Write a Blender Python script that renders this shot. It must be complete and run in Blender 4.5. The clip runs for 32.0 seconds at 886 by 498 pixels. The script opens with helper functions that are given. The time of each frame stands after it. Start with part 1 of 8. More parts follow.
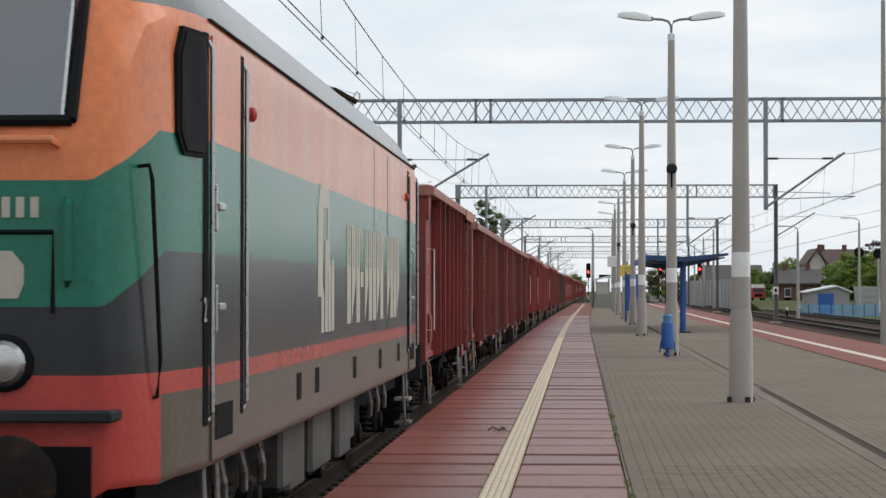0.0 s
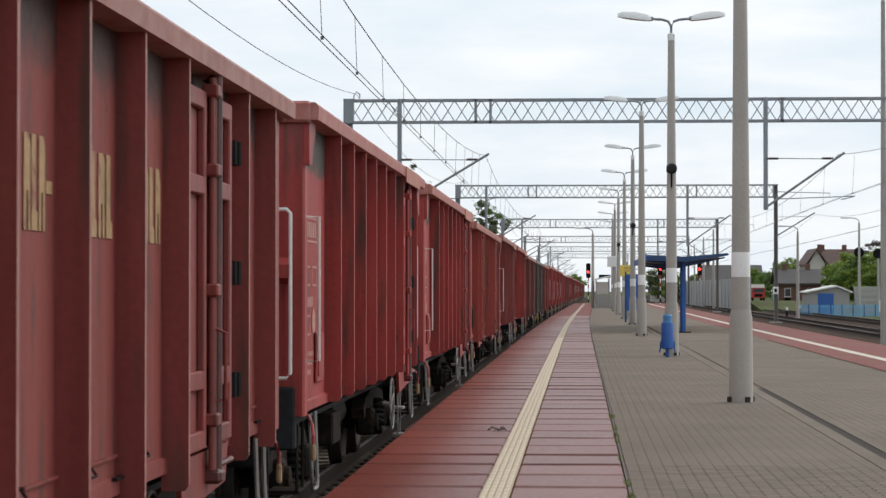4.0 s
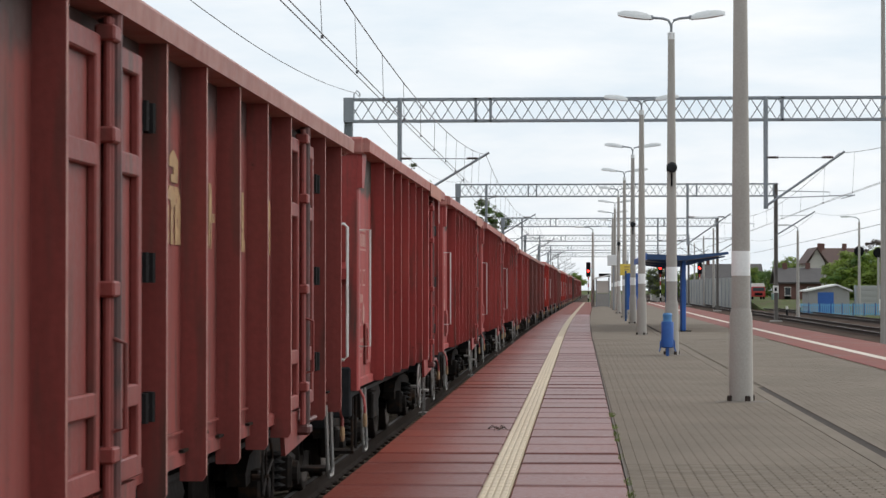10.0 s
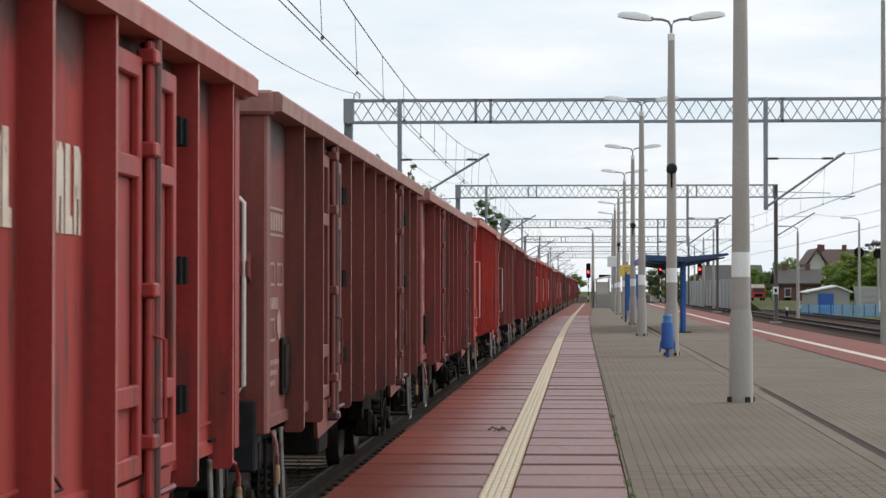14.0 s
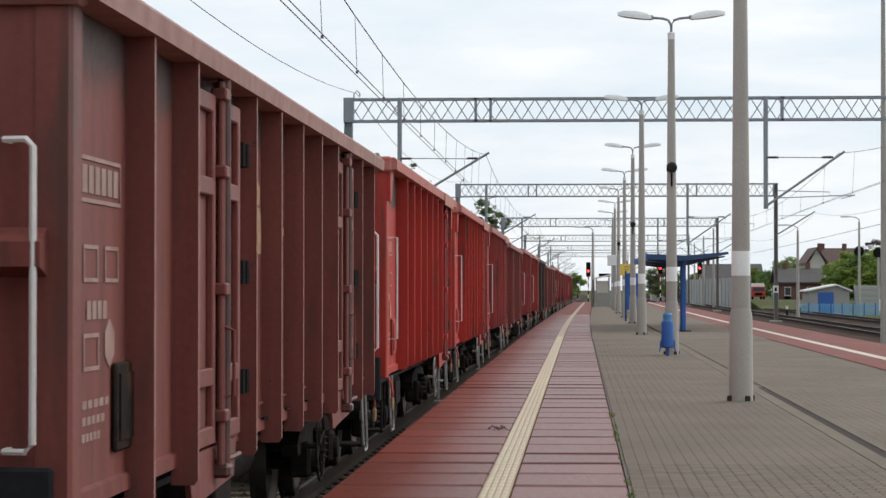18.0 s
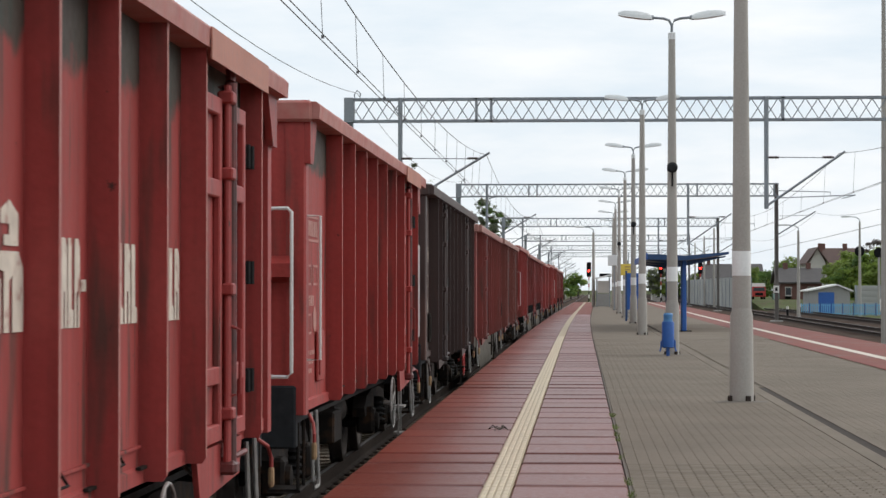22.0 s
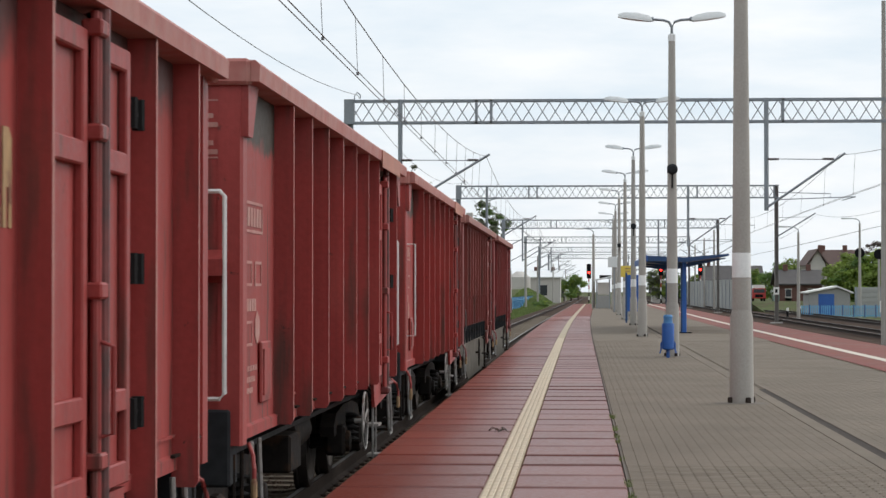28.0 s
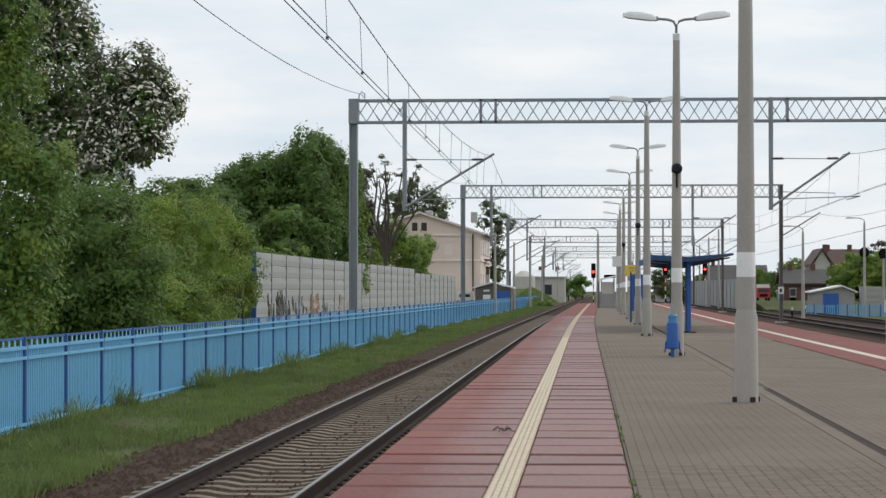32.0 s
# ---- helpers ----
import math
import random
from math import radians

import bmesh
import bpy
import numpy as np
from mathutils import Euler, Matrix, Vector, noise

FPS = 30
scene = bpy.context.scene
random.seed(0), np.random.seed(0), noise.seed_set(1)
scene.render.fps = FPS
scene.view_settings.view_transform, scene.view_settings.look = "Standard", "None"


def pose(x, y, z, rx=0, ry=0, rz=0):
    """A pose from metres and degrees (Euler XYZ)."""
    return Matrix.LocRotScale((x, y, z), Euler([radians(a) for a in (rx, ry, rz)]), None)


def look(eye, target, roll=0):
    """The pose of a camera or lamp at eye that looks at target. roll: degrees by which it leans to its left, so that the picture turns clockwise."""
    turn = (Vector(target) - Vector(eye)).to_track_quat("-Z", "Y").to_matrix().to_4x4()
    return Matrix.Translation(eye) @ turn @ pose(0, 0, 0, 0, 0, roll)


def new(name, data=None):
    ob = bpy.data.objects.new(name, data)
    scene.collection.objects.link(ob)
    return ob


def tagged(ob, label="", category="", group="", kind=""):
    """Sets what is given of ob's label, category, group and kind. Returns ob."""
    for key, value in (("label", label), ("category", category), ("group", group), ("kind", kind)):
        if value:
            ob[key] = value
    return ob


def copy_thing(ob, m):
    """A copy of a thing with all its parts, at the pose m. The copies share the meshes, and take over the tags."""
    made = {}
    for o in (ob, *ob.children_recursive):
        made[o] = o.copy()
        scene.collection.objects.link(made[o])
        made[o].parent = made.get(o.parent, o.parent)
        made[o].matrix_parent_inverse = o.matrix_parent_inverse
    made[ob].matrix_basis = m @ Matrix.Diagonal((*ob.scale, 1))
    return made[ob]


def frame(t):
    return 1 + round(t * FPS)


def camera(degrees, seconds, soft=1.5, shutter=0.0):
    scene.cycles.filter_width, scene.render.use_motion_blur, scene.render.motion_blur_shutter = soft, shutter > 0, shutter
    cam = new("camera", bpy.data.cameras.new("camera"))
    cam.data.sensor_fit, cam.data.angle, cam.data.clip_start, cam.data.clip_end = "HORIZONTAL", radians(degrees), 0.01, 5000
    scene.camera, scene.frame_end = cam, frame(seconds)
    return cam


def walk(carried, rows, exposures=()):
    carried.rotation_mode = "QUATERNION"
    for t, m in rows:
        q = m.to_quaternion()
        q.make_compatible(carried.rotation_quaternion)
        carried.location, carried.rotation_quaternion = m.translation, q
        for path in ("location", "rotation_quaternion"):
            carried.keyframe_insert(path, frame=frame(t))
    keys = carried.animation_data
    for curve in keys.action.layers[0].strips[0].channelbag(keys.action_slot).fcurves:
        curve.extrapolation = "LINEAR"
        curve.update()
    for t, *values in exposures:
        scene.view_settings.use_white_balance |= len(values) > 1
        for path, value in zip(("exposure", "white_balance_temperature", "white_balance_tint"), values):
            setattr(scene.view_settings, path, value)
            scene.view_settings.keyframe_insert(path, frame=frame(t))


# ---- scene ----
RAIL = -0.55          # rail head below the platform's surface
GROUND = -0.95
TRACK = -3.5          # axis of the train's track


def bend(y):
    """Sideways drift of the line: a wide curve between 60 and 140 m, then straight on."""
    if y <= 60:
        return 0.0
    if y <= 140:
        return (y - 60) ** 2 / 23800
    return 80 ** 2 / 23800 + (y - 140) * 80 / 11900


def turn_at(y):
    return -math.degrees(math.atan(min(max(y - 60, 0), 80) / 11900))


# ---- camera and its small sways ----
FOCAL = 4200
cam = camera(2 * math.degrees(math.atan(784 / FOCAL)), 32.0, soft=1.45, shutter=0.06)
SWAY = [(0, 0, 0), (3.5, 0, 0), (6, -1, 0), (7, 0, 0), (7.5, 0, -2), (8.5, 1, -2), (9, -2, -2), (9.5, 0, -2), (10.5, 0, -2),
        (11, -2, 0), (11.5, 3, -3), (12, -2, 0), (12.5, 0, -2), (13, -2, 0), (14, 0, 0), (17, 1, 0), (17.5, 0, 0),
        (18, 0, -2), (18.5, 0, 0), (19, 1, -2), (20, 0, 0), (20.5, 0, -3), (21, 0, -2), (22, 1, -2), (22.5, 0, -5),
        (23, -5, 0), (23.5, 0, 0), (24, -2, 1), (25, 0, 1), (25.5, 1, 1), (28, 1, 1), (29, 3, 1), (29.5, 6, 3),
        (30, 9, 3), (30.5, 7, 3), (31, 6, 1), (31.5, 7, 3), (32, 9, 0)]
ROWS = []
for t, dx, dy in SWAY:
    left = math.degrees(math.atan((243 + dx) / FOCAL))
    up = math.degrees(math.atan((73 + dy) / FOCAL))
    ROWS.append((t, pose(0, 0, 1.4, 90 + up, 0, left)))
walk(cam, ROWS, exposures=[(0, -0.04, 6420, 10), (1.5, 0.05, 6420, 10), (30.5, 0.05, 6420, 10), (32, -0.07, 6420, 10)])

# ---- overcast sky and a veiled sun ----
world = bpy.data.worlds.new("overcast_sky")
scene.world = world
world.use_nodes = True
wt = world.node_tree
wt.nodes.clear()
w_out = wt.nodes.new("ShaderNodeOutputWorld")
w_mix = wt.nodes.new("ShaderNodeMixShader")
w_sky = wt.nodes.new("ShaderNodeTexSky")
w_sky.sky_type, w_sky.sun_disc = "NISHITA", False
w_sky.sun_elevation, w_sky.sun_rotation = radians(40), radians(58)
w_sky.dust_density = 4.0
w_bg1 = wt.nodes.new("ShaderNodeBackground")
w_bg1.inputs["Strength"].default_value = 0.11
w_bg2 = wt.nodes.new("ShaderNodeBackground")
w_bg2.inputs["Strength"].default_value = 1.03
w_co = wt.nodes.new("ShaderNodeTexCoord")
w_map = wt.nodes.new("ShaderNodeMapping")
w_map.inputs["Scale"].default_value = (1.0, 1.0, 3.6)
w_noise = wt.nodes.new("ShaderNodeTexNoise")
w_noise.inputs["Scale"].default_value = 5.0
w_noise.inputs["Detail"].default_value = 6.0
w_noise.inputs["Roughness"].default_value = 0.5
w_ramp = wt.nodes.new("ShaderNodeValToRGB")
w_ramp.color_ramp.elements[0].position, w_ramp.color_ramp.elements[0].color = 0.37, (0.745, 0.84, 0.915, 1)
w_ramp.color_ramp.elements[1].position, w_ramp.color_ramp.elements[1].color = 0.62, (0.97, 0.99, 1.0, 1)
wt.links.new(w_co.outputs["Generated"], w_map.inputs["Vector"])
wt.links.new(w_map.outputs["Vector"], w_noise.inputs["Vector"])
w_map2 = wt.nodes.new("ShaderNodeMapping")
w_map2.inputs["Scale"].default_value = (1.0, 1.0, 4.5)
w_fine = wt.nodes.new("ShaderNodeTexNoise")
w_fine.inputs["Scale"].default_value, w_fine.inputs["Detail"].default_value, w_fine.inputs["Roughness"].default_value = 13.0, 7.0, 0.55
w_sum = wt.nodes.new("ShaderNodeMix")
w_sum.inputs["Factor"].default_value = 0.5
wt.links.new(w_co.outputs["Generated"], w_map2.inputs["Vector"])
wt.links.new(w_map2.outputs["Vector"], w_fine.inputs["Vector"])
wt.links.new(w_noise.outputs["Fac"], w_sum.inputs[2])
wt.links.new(w_fine.outputs["Fac"], w_sum.inputs[3])
wt.links.new(w_sum.outputs[0], w_ramp.inputs["Fac"])
wt.links.new(w_ramp.outputs["Color"], w_bg2.inputs["Color"])
wt.links.new(w_sky.outputs["Color"], w_bg1.inputs["Color"])
w_mix.inputs["Fac"].default_value = 0.92
wt.links.new(w_bg1.outputs["Background"], w_mix.inputs[1])
wt.links.new(w_bg2.outputs["Background"], w_mix.inputs[2])
wt.links.new(w_mix.outputs["Shader"], w_out.inputs["Surface"])

sun_data = bpy.data.lights.new("sun", "SUN")
sun_data.energy, sun_data.angle, sun_data.color = 1.35, radians(40), (1.0, 0.97, 0.93)
sun = new("sun", sun_data)
sun.matrix_world = look((math.sin(radians(58)) * 60, math.cos(radians(58)) * 60, 50), (0, 0, 0))


# ---- materials ----
def mat(name, base, rough=0.6, metal=0.0, var=0.18, grain=18.0, broad=0.7, bump=0.15, tint=None, streak=0.0, coat=0.0, own=False,
        stain=None, stain_at=0.62, spread=0.0, soot=0.0):
    """A surface with grain and broad stains. own: the base is the object's own colour. streak: runs down the sides."""
    m = bpy.data.materials.new(name)
    m.use_nodes = True
    nt = m.node_tree
    b = nt.nodes["Principled BSDF"]
    b.inputs["Roughness"].default_value = rough
    b.inputs["Metallic"].default_value = metal
    b.inputs["Coat Weight"].default_value = coat
    co = nt.nodes.new("ShaderNodeTexCoord")
    info = nt.nodes.new("ShaderNodeObjectInfo")
    shift = nt.nodes.new("ShaderNodeVectorMath")
    shift.operation = "MULTIPLY_ADD"
    shift.inputs[1].default_value = (1, 1, 1)
    rnd = nt.nodes.new("ShaderNodeVectorMath")
    rnd.operation = "SCALE"
    rnd.inputs[0].default_value = (37, 53, 11)
    nt.links.new(info.outputs["Random"], rnd.inputs["Scale"])
    nt.links.new(co.outputs["Object"], shift.inputs[0])
    nt.links.new(rnd.outputs[0], shift.inputs[2])
    vec = shift.outputs[0]
    n1 = nt.nodes.new("ShaderNodeTexNoise")
    n1.inputs["Scale"].default_value, n1.inputs["Detail"].default_value = grain, 5
    n2 = nt.nodes.new("ShaderNodeTexNoise")
    n2.inputs["Scale"].default_value, n2.inputs["Detail"].default_value = broad, 4
    nt.links.new(vec, n1.inputs["Vector"])
    if streak:
        mp = nt.nodes.new("ShaderNodeMapping")
        mp.inputs["Scale"].default_value = (3.0, 3.0, 1.0 - streak)
        nt.links.new(vec, mp.inputs["Vector"])
        nt.links.new(mp.outputs[0], n2.inputs["Vector"])
    else:
        nt.links.new(vec, n2.inputs["Vector"])
    add = nt.nodes.new("ShaderNodeMath")
    add.operation = "MULTIPLY_ADD"
    add.inputs[1].default_value = 0.5
    nt.links.new(n1.outputs["Fac"], add.inputs[0])
    half = nt.nodes.new("ShaderNodeMath")
    half.operation = "MULTIPLY"
    half.inputs[1].default_value = 0.5
    nt.links.new(n2.outputs["Fac"], half.inputs[0])
    nt.links.new(half.outputs[0], add.inputs[2])
    ramp = nt.nodes.new("ShaderNodeMapRange")
    ramp.inputs["From Min"].default_value, ramp.inputs["From Max"].default_value = 0.3, 0.7
    ramp.inputs["To Min"].default_value, ramp.inputs["To Max"].default_value = 1 - var, 1 + var
    nt.links.new(add.outputs[0], ramp.inputs["Value"])
    last = ramp.outputs[0]
    if spread:
        sp = nt.nodes.new("ShaderNodeMapRange")
        sp.inputs["To Min"].default_value, sp.inputs["To Max"].default_value = 1 - spread, 1 + spread
        nt.links.new(info.outputs["Random"], sp.inputs["Value"])
        mu = nt.nodes.new("ShaderNodeMath")
        mu.operation = "MULTIPLY"
        nt.links.new(last, mu.inputs[0])
        nt.links.new(sp.outputs[0], mu.inputs[1])
        last = mu.outputs[0]
    mul = nt.nodes.new("ShaderNodeMix")
    mul.data_type, mul.blend_type = "RGBA", "MULTIPLY"
    mul.inputs["Factor"].default_value = 1.0
    if own:
        nt.links.new(info.outputs["Color"], mul.inputs[6])
    else:
        mul.inputs[6].default_value = (*base, 1)
    nt.links.new(last, mul.inputs[7])
    colour = mul.outputs[2]
    if stain:
        n3 = nt.nodes.new("ShaderNodeTexNoise")
        n3.inputs["Scale"].default_value, n3.inputs["Detail"].default_value = broad * 3, 8
        nt.links.new(n2.inputs["Vector"].links[0].from_socket, n3.inputs["Vector"])
        r3 = nt.nodes.new("ShaderNodeMapRange")
        r3.inputs["From Min"].default_value, r3.inputs["From Max"].default_value = stain_at - 0.08, stain_at + 0.08
        nt.links.new(n3.outputs["Fac"], r3.inputs["Value"])
        mx = nt.nodes.new("ShaderNodeMix")
        mx.data_type = "RGBA"
        nt.links.new(r3.outputs[0], mx.inputs["Factor"])
        nt.links.new(colour, mx.inputs[6])
        mx.inputs[7].default_value = (*stain, 1)
        colour = mx.outputs[2]
    if soot:
        mp2 = nt.nodes.new("ShaderNodeMapping")
        mp2.inputs["Scale"].default_value = (9.0, 9.0, 0.35)
        nt.links.new(vec, mp2.inputs["Vector"])
        n4 = nt.nodes.new("ShaderNodeTexNoise")
        n4.inputs["Scale"].default_value, n4.inputs["Detail"].default_value = 1.0, 6
        nt.links.new(mp2.outputs[0], n4.inputs["Vector"])
        r4 = nt.nodes.new("ShaderNodeMapRange")
        r4.inputs["From Min"].default_value, r4.inputs["From Max"].default_value = 0.32, 0.6
        r4.inputs["To Min"].default_value, r4.inputs["To Max"].default_value = 1 - soot, 1.08
        nt.links.new(n4.outputs["Fac"], r4.inputs["Value"])
        m4 = nt.nodes.new("ShaderNodeMix")
        m4.data_type, m4.blend_type = "RGBA", "MULTIPLY"
        m4.inputs["Factor"].default_value = 1.0
        nt.links.new(colour, m4.inputs[6])
        nt.links.new(r4.outputs[0], m4.inputs[7])
        colour = m4.outputs[2]
        # small chips down to rusted steel
        n5 = nt.nodes.new("ShaderNodeTexNoise")
        n5.inputs["Scale"].default_value, n5.inputs["Detail"].default_value = 7.0, 10
        n5.inputs["Roughness"].default_value = 0.7
        nt.links.new(vec, n5.inputs["Vector"])
        r5 = nt.nodes.new("ShaderNodeMapRange")
        r5.inputs["From Min"].default_value, r5.inputs["From Max"].default_value = 0.66, 0.70
        nt.links.new(n5.outputs["Fac"], r5.inputs["Value"])
        m5 = nt.nodes.new("ShaderNodeMix")
        m5.data_type = "RGBA"
        nt.links.new(r5.outputs[0], m5.inputs["Factor"])
        nt.links.new(colour, m5.inputs[6])
        m5.inputs[7].default_value = (0.055, 0.03, 0.024, 1)
        colour = m5.outputs[2]
    nt.links.new(colour, b.inputs["Base Color"])
    rr = nt.nodes.new("ShaderNodeMapRange")
    rr.inputs["To Min"].default_value, rr.inputs["To Max"].default_value = max(rough - 0.12, 0.03), min(rough + 0.12, 1)
    nt.links.new(n1.outputs["Fac"], rr.inputs["Value"])
    nt.links.new(rr.outputs[0], b.inputs["Roughness"])
    if bump:
        bp = nt.nodes.new("ShaderNodeBump")
        bp.inputs["Strength"].default_value, bp.inputs["Distance"].default_value = bump, 0.02
        nt.links.new(n1.outputs["Fac"], bp.inputs["Height"])
        nt.links.new(bp.outputs[0], b.inputs["Normal"])
    return m


def glow(name, colour, strength):
    m = bpy.data.materials.new(name)
    m.use_nodes = True
    b = m.node_tree.nodes["Principled BSDF"]
    b.inputs["Base Color"].default_value = (*colour, 1)
    b.inputs["Emission Color"].default_value = (*colour, 1)
    b.inputs["Emission Strength"].default_value = strength
    return m


WAGON_PAINT = mat("wagon_paint", (0.178, 0.034, 0.029), 0.50, 0, 0.16, 26, 0.7, 0.10, streak=0.6, own=True, stain=(0.105, 0.05, 0.040), stain_at=0.63, soot=0.15)


def blend_in(m, tint, share, z0=None, z1=None):
    """Lays a second tone over the own colour of a surface: evenly, or fading in between the heights z0 and z1 with a
    ragged edge.
    """
    nt = m.node_tree
    b = nt.nodes["Principled BSDF"]
    src = b.inputs["Base Color"].links[0].from_socket
    mx = nt.nodes.new("ShaderNodeMix")
    mx.data_type = "RGBA"
    mx.inputs["Factor"].default_value = share
    nt.links.new(src, mx.inputs[6])
    mx.inputs[7].default_value = (*tint, 1)
    co = nt.nodes.new("ShaderNodeTexCoord")
    ns = nt.nodes.new("ShaderNodeTexNoise")
    ns.inputs["Scale"].default_value, ns.inputs["Detail"].default_value = 5.0, 6
    nt.links.new(co.outputs["Object"], ns.inputs["Vector"])
    fade = nt.nodes.new("ShaderNodeMapRange")
    fade.inputs["To Max"].default_value = share
    if z0 is None:
        fade.inputs["From Min"].default_value, fade.inputs["From Max"].default_value = 0.3, 0.62
        fade.inputs["To Min"].default_value = share * 0.45
        nt.links.new(ns.outputs["Fac"], fade.inputs["Value"])
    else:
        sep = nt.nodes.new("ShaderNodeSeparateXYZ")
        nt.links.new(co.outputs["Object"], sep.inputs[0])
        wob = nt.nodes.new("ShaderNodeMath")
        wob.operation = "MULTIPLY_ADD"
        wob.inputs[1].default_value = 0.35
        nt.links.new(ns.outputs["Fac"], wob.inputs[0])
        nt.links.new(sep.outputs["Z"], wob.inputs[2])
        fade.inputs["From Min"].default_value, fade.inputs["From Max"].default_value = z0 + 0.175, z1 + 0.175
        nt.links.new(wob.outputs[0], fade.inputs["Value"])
    nt.links.new(fade.outputs[0], mx.inputs["Factor"])
    nt.links.new(mx.outputs[2], b.inputs["Base Color"])
    return m


# bleached tones that also paint the sky's light onto rails and rib edges
RAIL_PAINT = blend_in(mat("bleached_sky_lit_wagon_paint", (0.3, 0.1, 0.08), 0.55, 0, 0.14, 20, 1.1, 0.1, streak=0.3, own=True, soot=0.10), (0.48, 0.30, 0.25), 0.50)
RAIL_GREY = blend_in(mat("bleached_sky_lit_grey_brown", (0.1, 0.1, 0.1), 0.55, 0, 0.14, 20, 1.1, 0.1, own=True), (0.25, 0.215, 0.185), 0.45)
FAINT_MARK = blend_in(mat("faint_lettering", (0.3, 0.1, 0.08), 0.6, 0, 0.14, 20, 1.1, 0.05, own=True), (0.70, 0.58, 0.48), 0.36)
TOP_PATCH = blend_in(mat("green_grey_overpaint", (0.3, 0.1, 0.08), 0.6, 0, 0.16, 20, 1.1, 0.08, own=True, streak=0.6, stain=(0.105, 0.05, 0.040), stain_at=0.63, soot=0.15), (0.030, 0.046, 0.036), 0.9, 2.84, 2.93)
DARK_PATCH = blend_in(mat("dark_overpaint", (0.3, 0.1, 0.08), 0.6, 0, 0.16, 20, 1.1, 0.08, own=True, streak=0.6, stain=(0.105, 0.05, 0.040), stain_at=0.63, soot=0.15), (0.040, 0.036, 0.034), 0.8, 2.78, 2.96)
LOCK_TUBE = blend_in(mat("greasy_lock_tube", (0.3, 0.1, 0.08), 0.5, 0, 0.2, 20, 3, 0.1, own=True), (0.035, 0.026, 0.024), 0.85)
STRAP = mat("pale_worn_strap", (0.27, 0.25, 0.23), 0.55, 0.1, 0.25, 20, 3, 0.1, stain=(0.12, 0.08, 0.06))
FADED_PAINT = mat("faded_wagon_paint", (0.42, 0.17, 0.12), 0.6, 0, 0.2, 20, 1.2, 0.1)
RUST_STEEL = mat("rusty_dark_steel", (0.024, 0.020, 0.018), 0.7, 0.2, 0.35, 15, 2, 0.3, stain=(0.06, 0.035, 0.022))
GREASE = mat("greasy_black_steel", (0.016, 0.015, 0.015), 0.55, 0.3, 0.3, 20, 3, 0.2)
WHEEL_STEEL = mat("wheel_steel", (0.07, 0.06, 0.055), 0.5, 0.6, 0.3, 20, 3, 0.1)
TREAD = mat("bright_rail_steel", (0.24, 0.23, 0.225), 0.42, 0.8, 0.15, 30, 2, 0.05)
RAIL_SIDE = mat("rusty_rail_web", (0.052, 0.041, 0.036), 0.75, 0.0, 0.25, 18, 2, 0.2)
DARK_GREY = mat("dark_grey_paint", (0.030, 0.032, 0.034), 0.65, 0, 0.3, 15, 2, 0.1)
SKIRT_GREY = mat("weathered_grey_steel", (0.13, 0.118, 0.10), 0.7, 0, 0.3, 10, 2, 0.2, stain=(0.08, 0.06, 0.05))
WHITE_PAINT = mat("white_enamel", (0.72, 0.70, 0.66), 0.45, 0, 0.1, 30, 3, 0.02)
MARKING = mat("weathered_lettering", (0.62, 0.54, 0.45), 0.7, 0, 0.2, 14, 4, 0.05, stain=(0.28, 0.08, 0.06), stain_at=0.66)
MARK_YELLOW = mat("faded_yellow_lettering", (0.38, 0.24, 0.12), 0.7, 0, 0.3, 14, 4, 0.05, stain=(0.2, 0.08, 0.05), stain_at=0.62)
YELLOW = mat("yellow_enamel", (0.48, 0.34, 0.04), 0.5, 0, 0.15, 25, 3, 0.03)
ASPHALT_GREY = mat("weathered_concrete_grey", (0.34, 0.325, 0.30), 0.8, 0, 0.16, 25, 0.8, 0.2)
PAVER = mat("grey_concrete_paver", (0.182, 0.151, 0.119), 0.85, 0, 0.16, 40, 0.5, 0.25, spread=0.12)
PAVER_FIELD = mat("far_paver_field", (0.182, 0.151, 0.119), 0.85, 0, 0.22, 30, 0.6, 0.25)
JOINT = mat("dark_sand_joint", (0.145, 0.122, 0.098), 0.95, 0, 0.2, 40, 2, 0.2)
RED_SLAB = mat("worn_red_platform_slab", (0.185, 0.044, 0.029), 0.36, 0, 0.22, 22, 0.9, 0.10, spread=0.17, stain=(0.19, 0.065, 0.052), stain_at=0.64)
RED_FIELD = mat("worn_red_edge_paving", (0.19, 0.050, 0.036), 0.6, 0, 0.20, 22, 0.5, 0.1, stain=(0.17, 0.095, 0.075), stain_at=0.6)
for m in (RED_SLAB, RED_FIELD, PAVER, PAVER_FIELD):
    m.node_tree.nodes["Principled BSDF"].inputs["IOR"].default_value = 1.2


